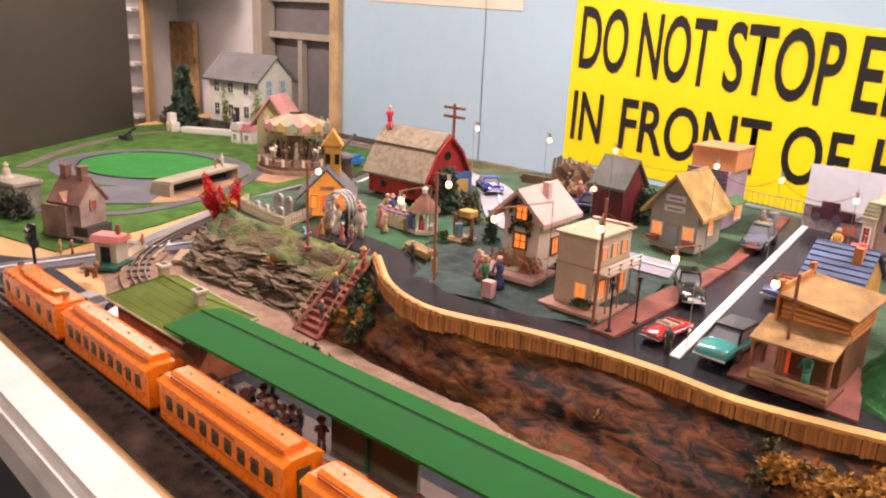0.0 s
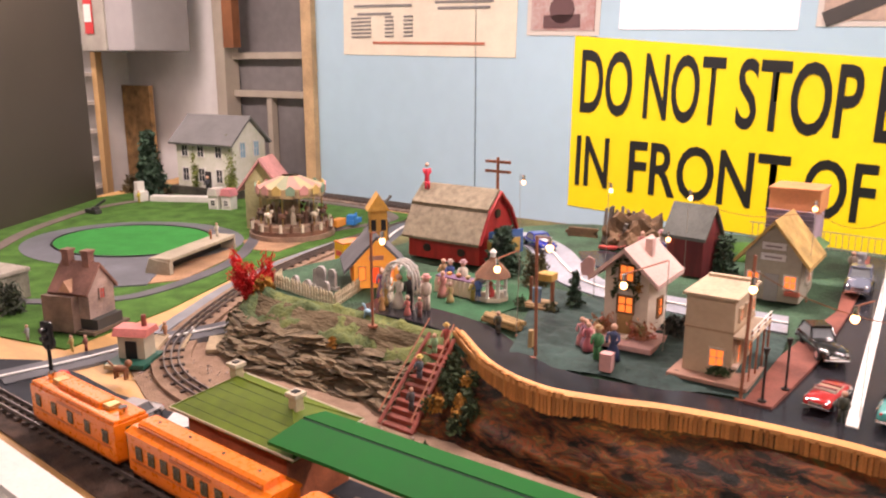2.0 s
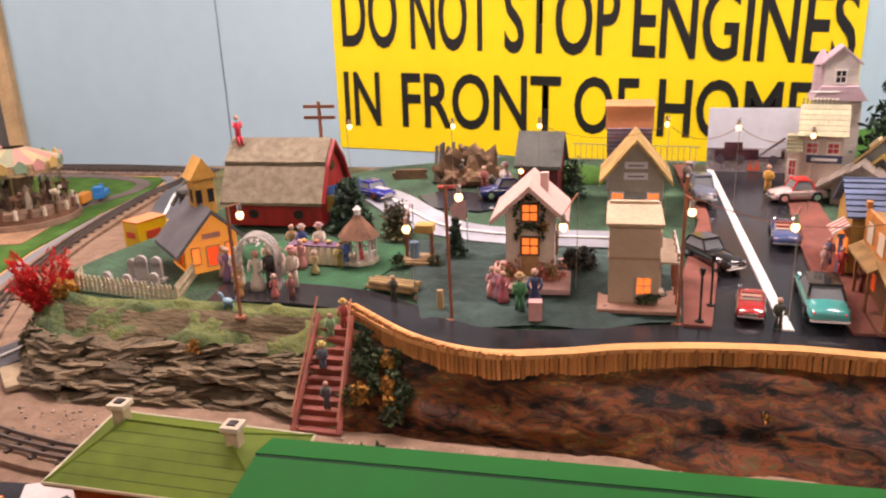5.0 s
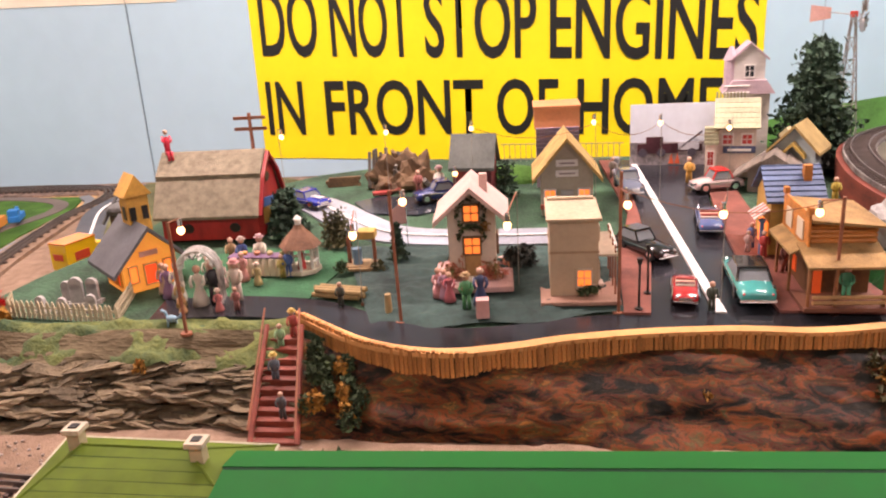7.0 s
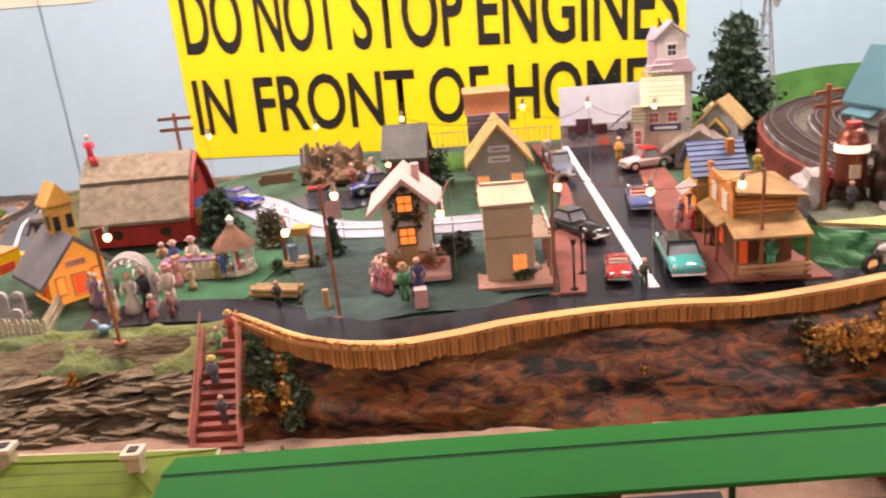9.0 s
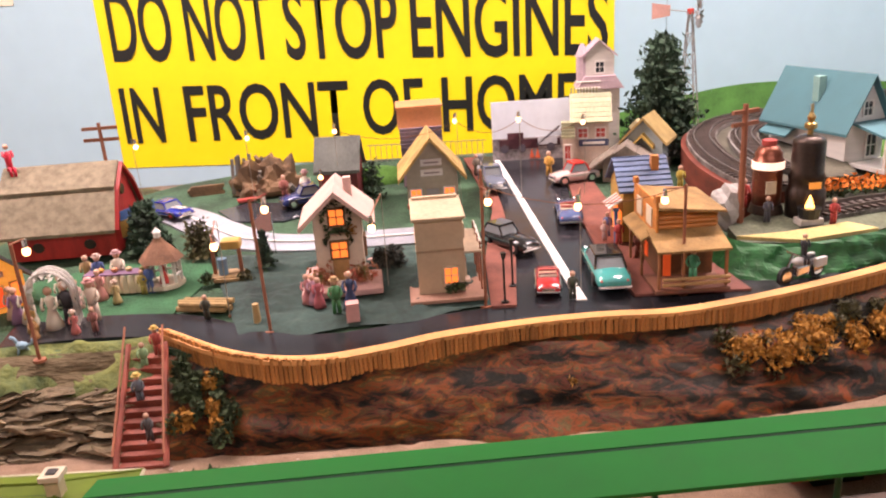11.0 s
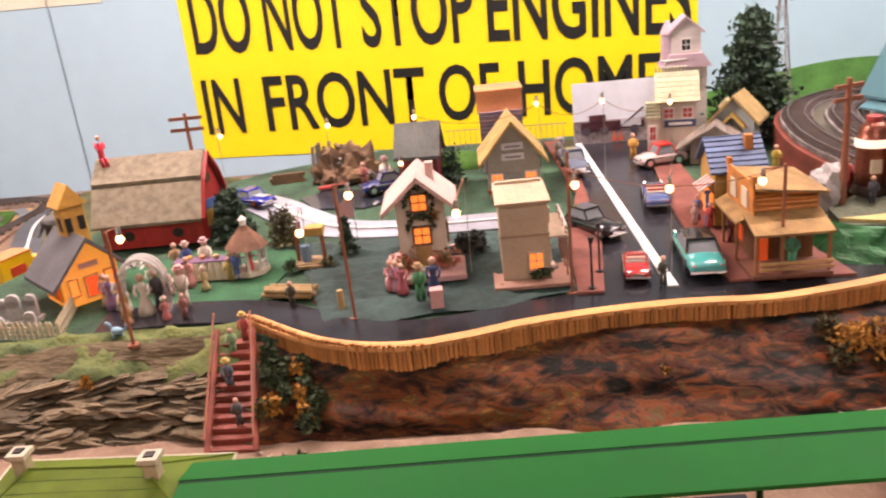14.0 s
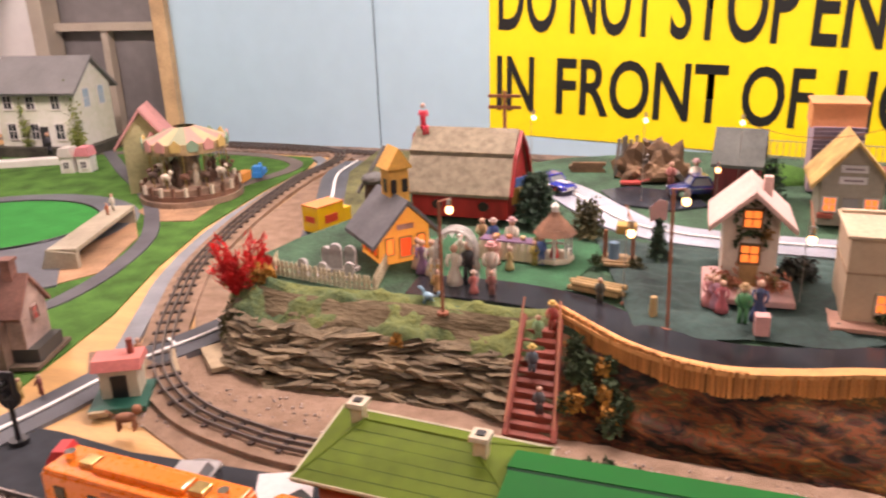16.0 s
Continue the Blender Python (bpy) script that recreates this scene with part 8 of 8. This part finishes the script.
# ---- figures, lamps, small things ----
def figure(x, y, z, h, color, label, dress=False, seat=False, hat=None, rz=0):
    """A small toy figure: one plain shape."""
    s = Shape()
    w = h * 0.14
    if dress:
        s.lathe([(w * 1.5, 0), (w * 1.2, h * 0.2), (w * 0.5, h * 0.5), (w * 0.75, h * 0.68), (w * 0.7, h * 0.74), (w * 0.25, h * 0.8)], n=12)
    elif seat:
        s.lathe([(w * 0.9, 0), (w * 0.8, h * 0.3), (w * 1.0, h * 0.62), (w * 0.3, h * 0.72)], n=10).tube([(-w * 0.5, 0, h * 0.1), (-w * 0.5, -w * 1.8, h * 0.12), (-w * 0.5, -w * 2, -h * 0.2)], w * 0.38).tube([(w * 0.5, 0, h * 0.1), (w * 0.5, -w * 1.8, h * 0.12), (w * 0.5, -w * 2, -h * 0.2)], w * 0.38)
    else:
        s.tube([(-w * 0.5, 0, 0), (-w * 0.4, 0, h * 0.45)], w * 0.42).tube([(w * 0.5, 0, 0), (w * 0.4, 0, h * 0.45)], w * 0.42)
        s.lathe([(w * 0.75, h * 0.42), (w * 0.8, h * 0.5), (w * 1.0, h * 0.74), (w * 0.3, h * 0.81)], n=10)
    s.tube([(-w * 0.95, 0, h * 0.74), (-w * 1.25, -w * 0.4, h * 0.58), (-w * 0.8, -w * 1.1, h * 0.5)], w * 0.28).tube([(w * 0.95, 0, h * 0.74), (w * 1.25, -w * 0.4, h * 0.58), (w * 0.9, -w * 1.1, h * 0.5)], w * 0.28)
    nb = len(s.bm.faces)
    s.ball(0, 0, h * 0.9, h * 0.095, 1.1, 2)
    s.bm.faces.ensure_lookup_table()
    for f in s.bm.faces[nb:]:
        f.material_index = 1
    if hat:
        n2 = len(s.bm.faces)
        s.cyl(0, 0, h * 0.95, h * 0.15, h * 0.015, n=10).cyl(0, 0, h * 0.96, h * 0.09, h * 0.08, n=10)
        s.bm.faces.ensure_lookup_table()
        for f in s.bm.faces[n2:]:
            f.material_index = 2
    key = "figure_paint_%d_%d_%d" % tuple(int(c * 100) for c in color)
    me = s.mesh("toy_figure", flat(key, color), True)
    me.materials.append(SKIN)
    me.materials.append(flat("hat_%s" % key, hat) if hat else SKIN)
    ob = tagged(new("toy_figure", me), label, "toy figure", "toy figures")
    ob.matrix_world = pose(x, y, z, 0, 0, rz)
    return ob


def figures():
    W_, K, R_, B_, G_, T_, P_ = (0.7, 0.64, 0.52), (0.03, 0.03, 0.035), (0.5, 0.06, 0.05), (0.06, 0.1, 0.28), (0.06, 0.22, 0.08), (0.4, 0.26, 0.12), (0.5, 0.28, 0.36)
    figure(0.425, -1.705, 0.005, 0.068, W_, "white toy bride figure under the arch", dress=True)
    figure(0.444, -1.69, 0.005, 0.070, K, "black-suited toy groom figure", rz=20)
    figure(0.352, -1.665, 0.003, 0.060, (0.28, 0.16, 0.28), "toy figure in a purple dress", dress=True)
    figure(0.372, -1.67, 0.003, 0.064, W_, "toy figure in a cream dress", dress=True)
    figure(0.395, -1.715, 0.005, 0.045, (0.5, 0.33, 0.1), "toy figure in a yellow dress", dress=True)
    figure(0.482, -1.685, 0.005, 0.070, (0.6, 0.5, 0.4), "toy figure in pale clothes and round hat", hat=(0.6, 0.3, 0.28))
    figure(0.498, -1.735, 0.006, 0.040, (0.3, 0.12, 0.1), "crouching toy figure on the road")
    for x, y, c, hh in ((0.385, -1.69, W_, 0.048), (0.41, -1.745, (0.55, 0.3, 0.12), 0.036), (0.468, -1.735, (0.6, 0.2, 0.18), 0.038), (0.335, -1.645, (0.6, 0.42, 0.3), 0.055), (0.40, -1.60, W_, 0.055), (0.43, -1.615, (0.62, 0.4, 0.36), 0.05), (0.49, -1.60, (0.55, 0.42, 0.2), 0.04)):
        figure(x, y, 0.004, hh, c, "pale toy wedding guest figure on the lawn", dress=True, hat=(0.6, 0.45, 0.36) if x > 0.45 else None)
    figure(0.43, -1.50, 0.003, 0.06, B_, "toy figure in blue behind the table", hat=(0.5, 0.36, 0.3))
    figure(0.405, -1.49, 0.003, 0.058, T_, "toy figure in brown behind the table")
    figure(0.468, -1.505, 0.003, 0.066, W_, "toy figure in white with striped hat", hat=(0.5, 0.3, 0.3))
    figure(0.455, -1.575, 0.003, 0.055, (0.55, 0.25, 0.22), "toy figure in a pink and white dress", dress=True)
    figure(0.535, -1.555, 0.003, 0.055, (0.08, 0.14, 0.35), "toy figure in blue by the gazebo")
    figure(0.525, -1.56, 0.003, 0.045, (0.4, 0.32, 0.08), "small toy figure in yellow")
    for x, y, c, l in ((0.838, -1.69, P_, "toy figure in a pink dress"), (0.848, -1.705, (0.45, 0.12, 0.14), "toy figure in a red dress"), (0.828, -1.685, (0.5, 0.2, 0.2), "toy figure in a rose dress")):
        figure(x, y, 0.012, 0.05, c, l + " by the cottage", dress=True)
    figure(0.878, -1.74, 0.012, 0.058, G_, "toy figure in green on the lawn", hat=T_)
    figure(0.9, -1.72, 0.012, 0.062, (0.04, 0.06, 0.14), "toy figure in dark blue on the lawn", dress=True)
    solid("pink_box", Shape().box(0, 0, 0, 0.02, 0.018, 0.03, bevel=0.001), flat("box_pink", (0.65, 0.36, 0.33)), "small pink toy box on the lawn", "box", at=(0.904, -1.765, 0.008, 0, 0, 5))
    figure(0.667, -1.713, 0.005, 0.042, (0.06, 0.06, 0.04), "dark toy soldier figure by the road")
    figure(1.262, -1.735, 0.008, 0.048, (0.05, 0.06, 0.04), "dark green toy figure on the street")
    figure(1.478, -1.70, 0.014, 0.056, (0.10, 0.42, 0.22), "bright green toy figure on the porch", rz=-30)
    figure(1.425, -1.46, 0.012, 0.05, R_, "toy figure in red on the sidewalk")
    figure(1.42, -1.40, 0.012, 0.05, (0.1, 0.12, 0.25), "toy figure in blue on the sidewalk")
    figure(1.405, -1.43, 0.012, 0.042, (0.5, 0.32, 0.28), "toy figure in pink on the sidewalk")
    figure(1.435, -1.55, 0.012, 0.056, (0.2, 0.06, 0.04), "toy figure in dark red by the saloon")
    figure(1.445, -0.74, 0.006, 0.07, (0.55, 0.3, 0.05), "toy policeman figure in yellow and white")
    figure(1.24, -0.70, 0.012, 0.06, (0.2, 0.16, 0.12), "toy figure in brown by the trucks")
    figure(0.186, -1.222, 0.178, 0.055, (0.55, 0.02, 0.05), "plain red toy figure seated on the barn roof", seat=True, rz=40)
    figure(0.617, -1.825, -0.004, 0.045, (0.45, 0.08, 0.06), "toy climber in red at the stair head", hat=(0.6, 0.4, 0.1))
    figure(0.60, -1.84, -0.02, 0.042, (0.25, 0.4, 0.2), "toy climber in pale green on the stairs")
    figure(0.606, -1.90, -0.052, 0.045, (0.1, 0.12, 0.14), "toy climber in yellow and black on the stairs", hat=(0.55, 0.4, 0.1))
    figure(0.632, -1.965, -0.085, 0.04, (0.09, 0.09, 0.09), "dark toy climber low on the stairs")
    figure(0.76, -0.87, 0.006, 0.075, W_, "toy figure in white at the junk yard", hat=R_)
    figure(0.70, -0.85, 0.004, 0.065, (0.3, 0.1, 0.08), "toy figure in red at the junk yard")
    figure(1.705, -1.505, 0.052, 0.05, (0.08, 0.08, 0.1), "toy figure in dark clothes by the boilers")
    figure(1.815, -1.545, 0.052, 0.05, R_, "toy figure in red by the boilers")
    figure(1.715, -1.385, 0.052, 0.06, R_, "toy figure in red behind the boilers")
    figure(1.60, -1.33, 0.085, 0.05, (0.5, 0.38, 0.06), "yellow and blue toy figure behind the store roof")
    figure(2.33, -1.12, 0.055, 0.055, (0.1, 0.14, 0.2), "toy figure on the farm lawn")
    figure(-0.805, -1.16, GL + 0.058, 0.05, (0.6, 0.55, 0.45), "pale toy figure on the bridge")
    figure(-0.79, -1.20, GL + 0.058, 0.035, (0.4, 0.14, 0.07), "brown toy figure on the bridge")
    figure(-1.72, -0.47, GL + 0.034, 0.09, (0.03, 0.03, 0.03), "black toy figure by the dollhouse")
    figure(-1.92, -0.72, GL + 0.006, 0.06, (0.6, 0.5, 0.08), "yellow toy figure by the signal box")
    figure(0.0, -1.97, GL + 0.004, 0.04, (0.4, 0.2, 0.1), "small brown toy figure by the hut")
    for x, y, c in ((-0.27, -2.02, (0.4, 0.3, 0.1)), (-0.245, -2.0, (0.25, 0.08, 0.06)), (-0.43, -2.04, (0.3, 0.3, 0.3))):
        figure(x, y, GL + 0.004, 0.04, c, "small toy figure by the stone cottage")
    rnd = random.Random(12)
    for k in range(46):
        # Reddish paints put the platform's red light on the passengers.
        c = rnd.choice(((0.3, 0.05, 0.03), (0.12, 0.04, 0.03), (0.05, 0.05, 0.07), (0.4, 0.18, 0.08), (0.06, 0.1, 0.18)))
        figure(0.74 + 0.24 * rnd.random() if k < 38 else 1.2 + 0.9 * rnd.random(), -2.205 + rnd.uniform(-0.035, 0.03), GL + 0.013, rnd.uniform(0.05, 0.06), c, "standing toy passenger on the platform", rnd.random() < 0.3, hat=(0.15, 0.05, 0.04) if rnd.random() < 0.5 else None, rz=rnd.uniform(0, 360))
    solid("toy_dinosaur", Shape().ball(0, 0, 0.02, 0.011, 0.9, 2, 1.5).tube([(0.012, 0, 0.024), (0.02, 0, 0.036), (0.03, 0, 0.038)], 0.004).tube([(-0.012, 0, 0.02), (-0.03, 0, 0.028), (-0.036, 0, 0.04)], 0.003).tube([(0.006, 0.006, 0.015), (0.008, 0.008, 0)], 0.003).tube([(-0.006, -0.006, 0.015), (-0.008, -0.008, 0)], 0.003), mat("pale_blue_plastic", (0.25, 0.42, 0.52), 0.5), "pale blue plastic toy animal on the moss", "toy animal", at=(0.415, -1.80, 0.004, 0, 0, 160), smooth=True).scale = (0.62, 0.62, 0.62)


def wedding():
    a = thing("wedding_arch", "silver beaded toy wedding arch", "arch", 0.425, -1.695, 0.003, 8)
    for d in (-0.012, 0.0, 0.012):
        pts = [(0.034 * math.cos(t), d, 0.055 + 0.04 * math.sin(t)) for t in [math.pi * k / 14 for k in range(15)]]
        part("hoop", Shape().tube([(0.034, d, 0)] + pts + [(-0.034, d, 0)], 0.0028), mat("silver_bead", (0.75, 0.73, 0.68), 0.35, 0.4, vary=0.3, scale=160), a)
    part("veil", Shape().leaves(90, lambda q: (lambda t: (0.03 * math.cos(t), q.gauss(0, 0.01), 0.055 + 0.036 * math.sin(t)))(q.uniform(0.2, 2.9)), 0.006, 4), WHITE, a)
    t = thing("banquet_table", "long toy table with white skirted cloth and food", "table", 0.475, -1.53, 0.003, -4)
    part("top", Shape().box(0, 0, 0.032, 0.115, 0.03, 0.003), flat("purple_cloth", (0.2, 0.12, 0.2)), t)
    for k in range(9):
        part("skirt_fold", Shape().lathe([(0.009, 0), (0.008, 0.02), (0.005, 0.032)], -0.052 + 0.013 * k, -0.012, n=8), flat("ivory_cloth", (0.66, 0.58, 0.42)), t)
    for k, c in enumerate(((0.6, 0.3, 0.05), (0.5, 0.2, 0.1), (0.55, 0.4, 0.2), (0.3, 0.3, 0.1))):
        part("dish", Shape().ball(-0.03 + 0.025 * k, 0, 0.039, 0.007, 0.7, 1), flat("dish_%d" % k, c), t)
    g = thing("toy_gazebo", "white toy gazebo with brown tiled roof", "gazebo", 0.551, -1.515, 0.003, 10)
    part("floor", Shape().cyl(0, 0, 0, 0.035, 0.008, n=8), CREAM, g)
    for k in range(8):
        an = 2 * math.pi * k / 8
        x, y = 0.029 * math.cos(an), 0.029 * math.sin(an)
        part("post", Shape().box(x, y, 0.008, 0.005, 0.005, 0.042), WHITE, g)
        if k not in (5, 6):
            b = an + math.pi / 4
            part("rail", Shape().tube([(x, y, 0.022), (0.029 * math.cos(b), 0.029 * math.sin(b), 0.022)], 0.0022), WHITE, g)
    for k, (r0, r1, z) in enumerate(((0.04, 0.031, 0.05), (0.032, 0.022, 0.060), (0.023, 0.012, 0.070), (0.013, 0.005, 0.080))):
        part("roof_tier", Shape().cyl(0, 0, z, r0, 0.012, r1, n=8), mat("brown_tile_roof", (0.22, 0.11, 0.06), 0.8, vary=0.3, scale=120), g)
    part("cupola", Shape().cyl(0, 0, 0.09, 0.006, 0.01).cyl(0, 0, 0.1, 0.008, 0.008, 0.001), WHITE, g)
    part("seated_figure", Shape().lathe([(0.008, 0.008), (0.007, 0.02), (0.004, 0.03), (0.005, 0.036), (0.001, 0.042)], 0, -0.012), flat("gazebo_red", (0.5, 0.06, 0.05)), g)
    w = thing("wishing_well", "tan toy stone well with yellow roof", "well", 0.665, -1.50, 0.006, 0)
    part("base", Shape().box(0, 0, 0, 0.06, 0.045, 0.008, bevel=0.002).box(0, -0.018, 0.0, 0.045, 0.02, 0.005), mat("tan_stone", (0.38, 0.26, 0.13), 0.8, vary=0.3, scale=90), w)
    for px in (-0.024, 0.024):
        part("post", Shape().box(px, 0, 0.008, 0.006, 0.006, 0.05), WOODPOLE, w)
    part("roof", Shape().box(0.012, 0, 0.056, 0.034, 0.03, 0.016, bevel=0.003), mat("mustard_roof", (0.5, 0.31, 0.08), 0.7), w)
    part("bucket", Shape().cyl(-0.008, -0.006, 0.008, 0.009, 0.03), flat("bucket_blue", (0.15, 0.25, 0.35)), w)
    bush(0.63, -1.535, 0.006, 0.02, 0.022, LEAF, 160, "small shrub by the well", "bush", 19, 0.004)
    bush(0.70, -1.53, 0.006, 0.022, 0.02, mat("dark_olive_leaf", (0.07, 0.065, 0.02)), 160, "dark shrub by the well", "bush", 20, 0.004)
    fl = thing("toy_flag", "small faded toy flag on a thin pole", "flag", 0.735, -1.36, 0.004, 0)
    part("pole", Shape().tube([(0, 0, 0), (0, 0, 0.085)], 0.0013), CHROME, fl)
    part("cloth", Shape().prism([(0.0, 0.05), (-0.03, 0.045), (-0.034, 0.072), (-0.015, 0.09), (0, 0.086)], "y", -0.001, 0.001), flat("faded_pink_flag", (0.62, 0.38, 0.36)), fl)
    lg = thing("log_pile", "tan toy logs beside the road", "logs", 0.655, -1.665, 0.005, -14)
    for k in range(6):
        part("log", Shape().cyl(-0.045 + 0.006 * (k % 2), -0.012 + 0.010 * (k % 3), 0.005 + 0.008 * (k // 3), 0.0048, 0.085, n=8, rot=(0, 90, 0)), mat("tan_log", (0.42, 0.29, 0.12), 0.8, vary=0.25), lg)
    solid("wood_post", Shape().cyl(0, 0, 0, 0.006, 0.032, 0.005, n=8), mat("tan_post", (0.45, 0.32, 0.14)), "short wooden post by the road", "post", at=(0.752, -1.745, 0.006))


def lamp(x, y, h, bx, by, bz, label="red-brown toy street pole with glowing bulb", thick=0.0026):
    """A pole, or a thin rod, that holds one glowing bulb on a short arm."""
    p = thing("street_pole", label, "street lamp", x, y, 0.002, 0, "lit toy street poles")
    part("pole", Shape().tube([(0, 0, 0), (random.uniform(-0.004, 0.004), 0, h)], thick), WOODPOLE if thick > 0.002 else mat("grey_rod", (0.3, 0.28, 0.22), 0.5), p)
    part("foot", Shape().cyl(0, 0, 0, thick * 3.4, 0.004), WOODPOLE, p)
    part("arm", Shape().tube([(0, 0, min(h, bz + 0.018)), (bx - x, by - y, bz + 0.016)], 0.0012), WOODPOLE, p)
    b = part("socket", Shape().cyl(bx - x, by - y, bz + 0.004, 0.0036, 0.012), CHROME, p)
    part("bulb", Shape().ball(bx - x, by - y, bz - 0.002, 0.0058, 1.15, 2), BULB, b, smooth=True)


def lamps():
    lamp(0.45, -1.83, 0.175, 0.458, -1.809, 0.159)
    lamp(0.385, -1.025, 0.205, 0.385, -1.011, 0.183, "thin toy lamp rod with glowing bulb", 0.0007)
    lamp(0.648, -1.02, 0.212, 0.648, -1.008, 0.19, "thin toy lamp rod with glowing bulb", 0.0007)
    lamp(0.859, -1.01, 0.218, 0.859, -0.999, 0.195, "thin toy lamp rod with glowing bulb", 0.0007)
    lamp(0.70, -1.70, 0.16, 0.719, -1.801, 0.152, "thin toy lamp rod with glowing bulb", 0.0007)
    lamp(0.776, -1.778, 0.209, 0.79, -1.765, 0.19, "red-brown toy street pole with bulb by the road")
    lamp(0.815, -1.03, 0.11, 0.815, -1.022, 0.09, "thin toy lamp rod with glowing bulb", 0.0007)
    lamp(0.962, -1.62, 0.17, 0.951, -1.782, 0.164, "thin toy lamp rod with glowing bulb", 0.0007)
    lamp(1.156, -1.04, 0.23, 1.153, -1.032, 0.21, "thin toy lamp rod with glowing bulb", 0.0007)
    lamp(1.118, -1.735, 0.225, 1.127, -1.757, 0.182)
    lamp(1.285, -1.70, 0.18, 1.27, -1.751, 0.167, "thin toy lamp rod with glowing bulb", 0.0007)
    lamp(1.477, -1.01, 0.215, 1.477, -0.998, 0.188, "thin toy lamp rod with glowing bulb", 0.0007)
    lamp(1.445, -1.738, 0.185, 1.415, -1.733, 0.163)
    lamp(1.31, -1.035, 0.228, 1.31, -1.024, 0.205, "thin toy lamp rod with glowing bulb", 0.0007)
    for x, y in ((1.150, -1.734), (1.176, -1.66)):
        q = thing("lamp_post", "thin dark toy lamp post on the sidewalk", "street lamp", x, y, 0.008)
        part("post", Shape().tube([(0, 0, 0), (0, 0, 0.075)], 0.0018).cyl(0, 0, 0, 0.006, 0.004), BLACK, q)
        part("lantern", Shape().cyl(0, 0, 0.075, 0.003, 0.010, 0.005, n=6), BLACK, q)
    tp = thing("telegraph_pole", "red-brown toy telegraph pole by the boilers", "pole", 1.658, -1.49, 0.05, 20)
    part("pole", Shape().cyl(0, 0, 0, 0.0065, 0.225, 0.005, n=8), WOODPOLE, tp)
    for z in (0.185, 0.208):
        part("crossarm", Shape().box(0, 0, z, 0.06, 0.006, 0.007), WOODPOLE, tp)
    w = thing("lamp_wires", "thin wires between the toy poles", "wire")
    tops = [(0.405, -1.746, 0.18), (0.776, -1.778, 0.205), (1.118, -1.715, 0.2), (1.439, -1.745, 0.185)]
    back = [(0.859, -1.01, 0.2), (1.156, -1.04, 0.21), (1.31, -1.035, 0.21), (1.477, -1.01, 0.2)]
    for line in (tops[2:], back):
        for a, b in zip(line, line[1:]):
            a, b = Vector(a), Vector(b)
            part("wire", Shape().tube([a.lerp(b, k / 8) - Vector((0, 0, 0.03 * (1 - (k / 4 - 1) ** 2))) for k in range(9)], 0.0007, 4), mat("copper_wire", (0.3, 0.14, 0.07), 0.4, 0.6), w)


barn()
church()
graveyard()
pink_house()
flat_building()
yellow_house()
railing_and_photo()
junk_yard()
saloon()
windmill()
tanks()
locomotive()
vehicles()
wedding()
figures()
lamps()
plants()
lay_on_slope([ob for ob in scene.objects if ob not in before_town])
carousel()
left_things()
station()
orange_train()
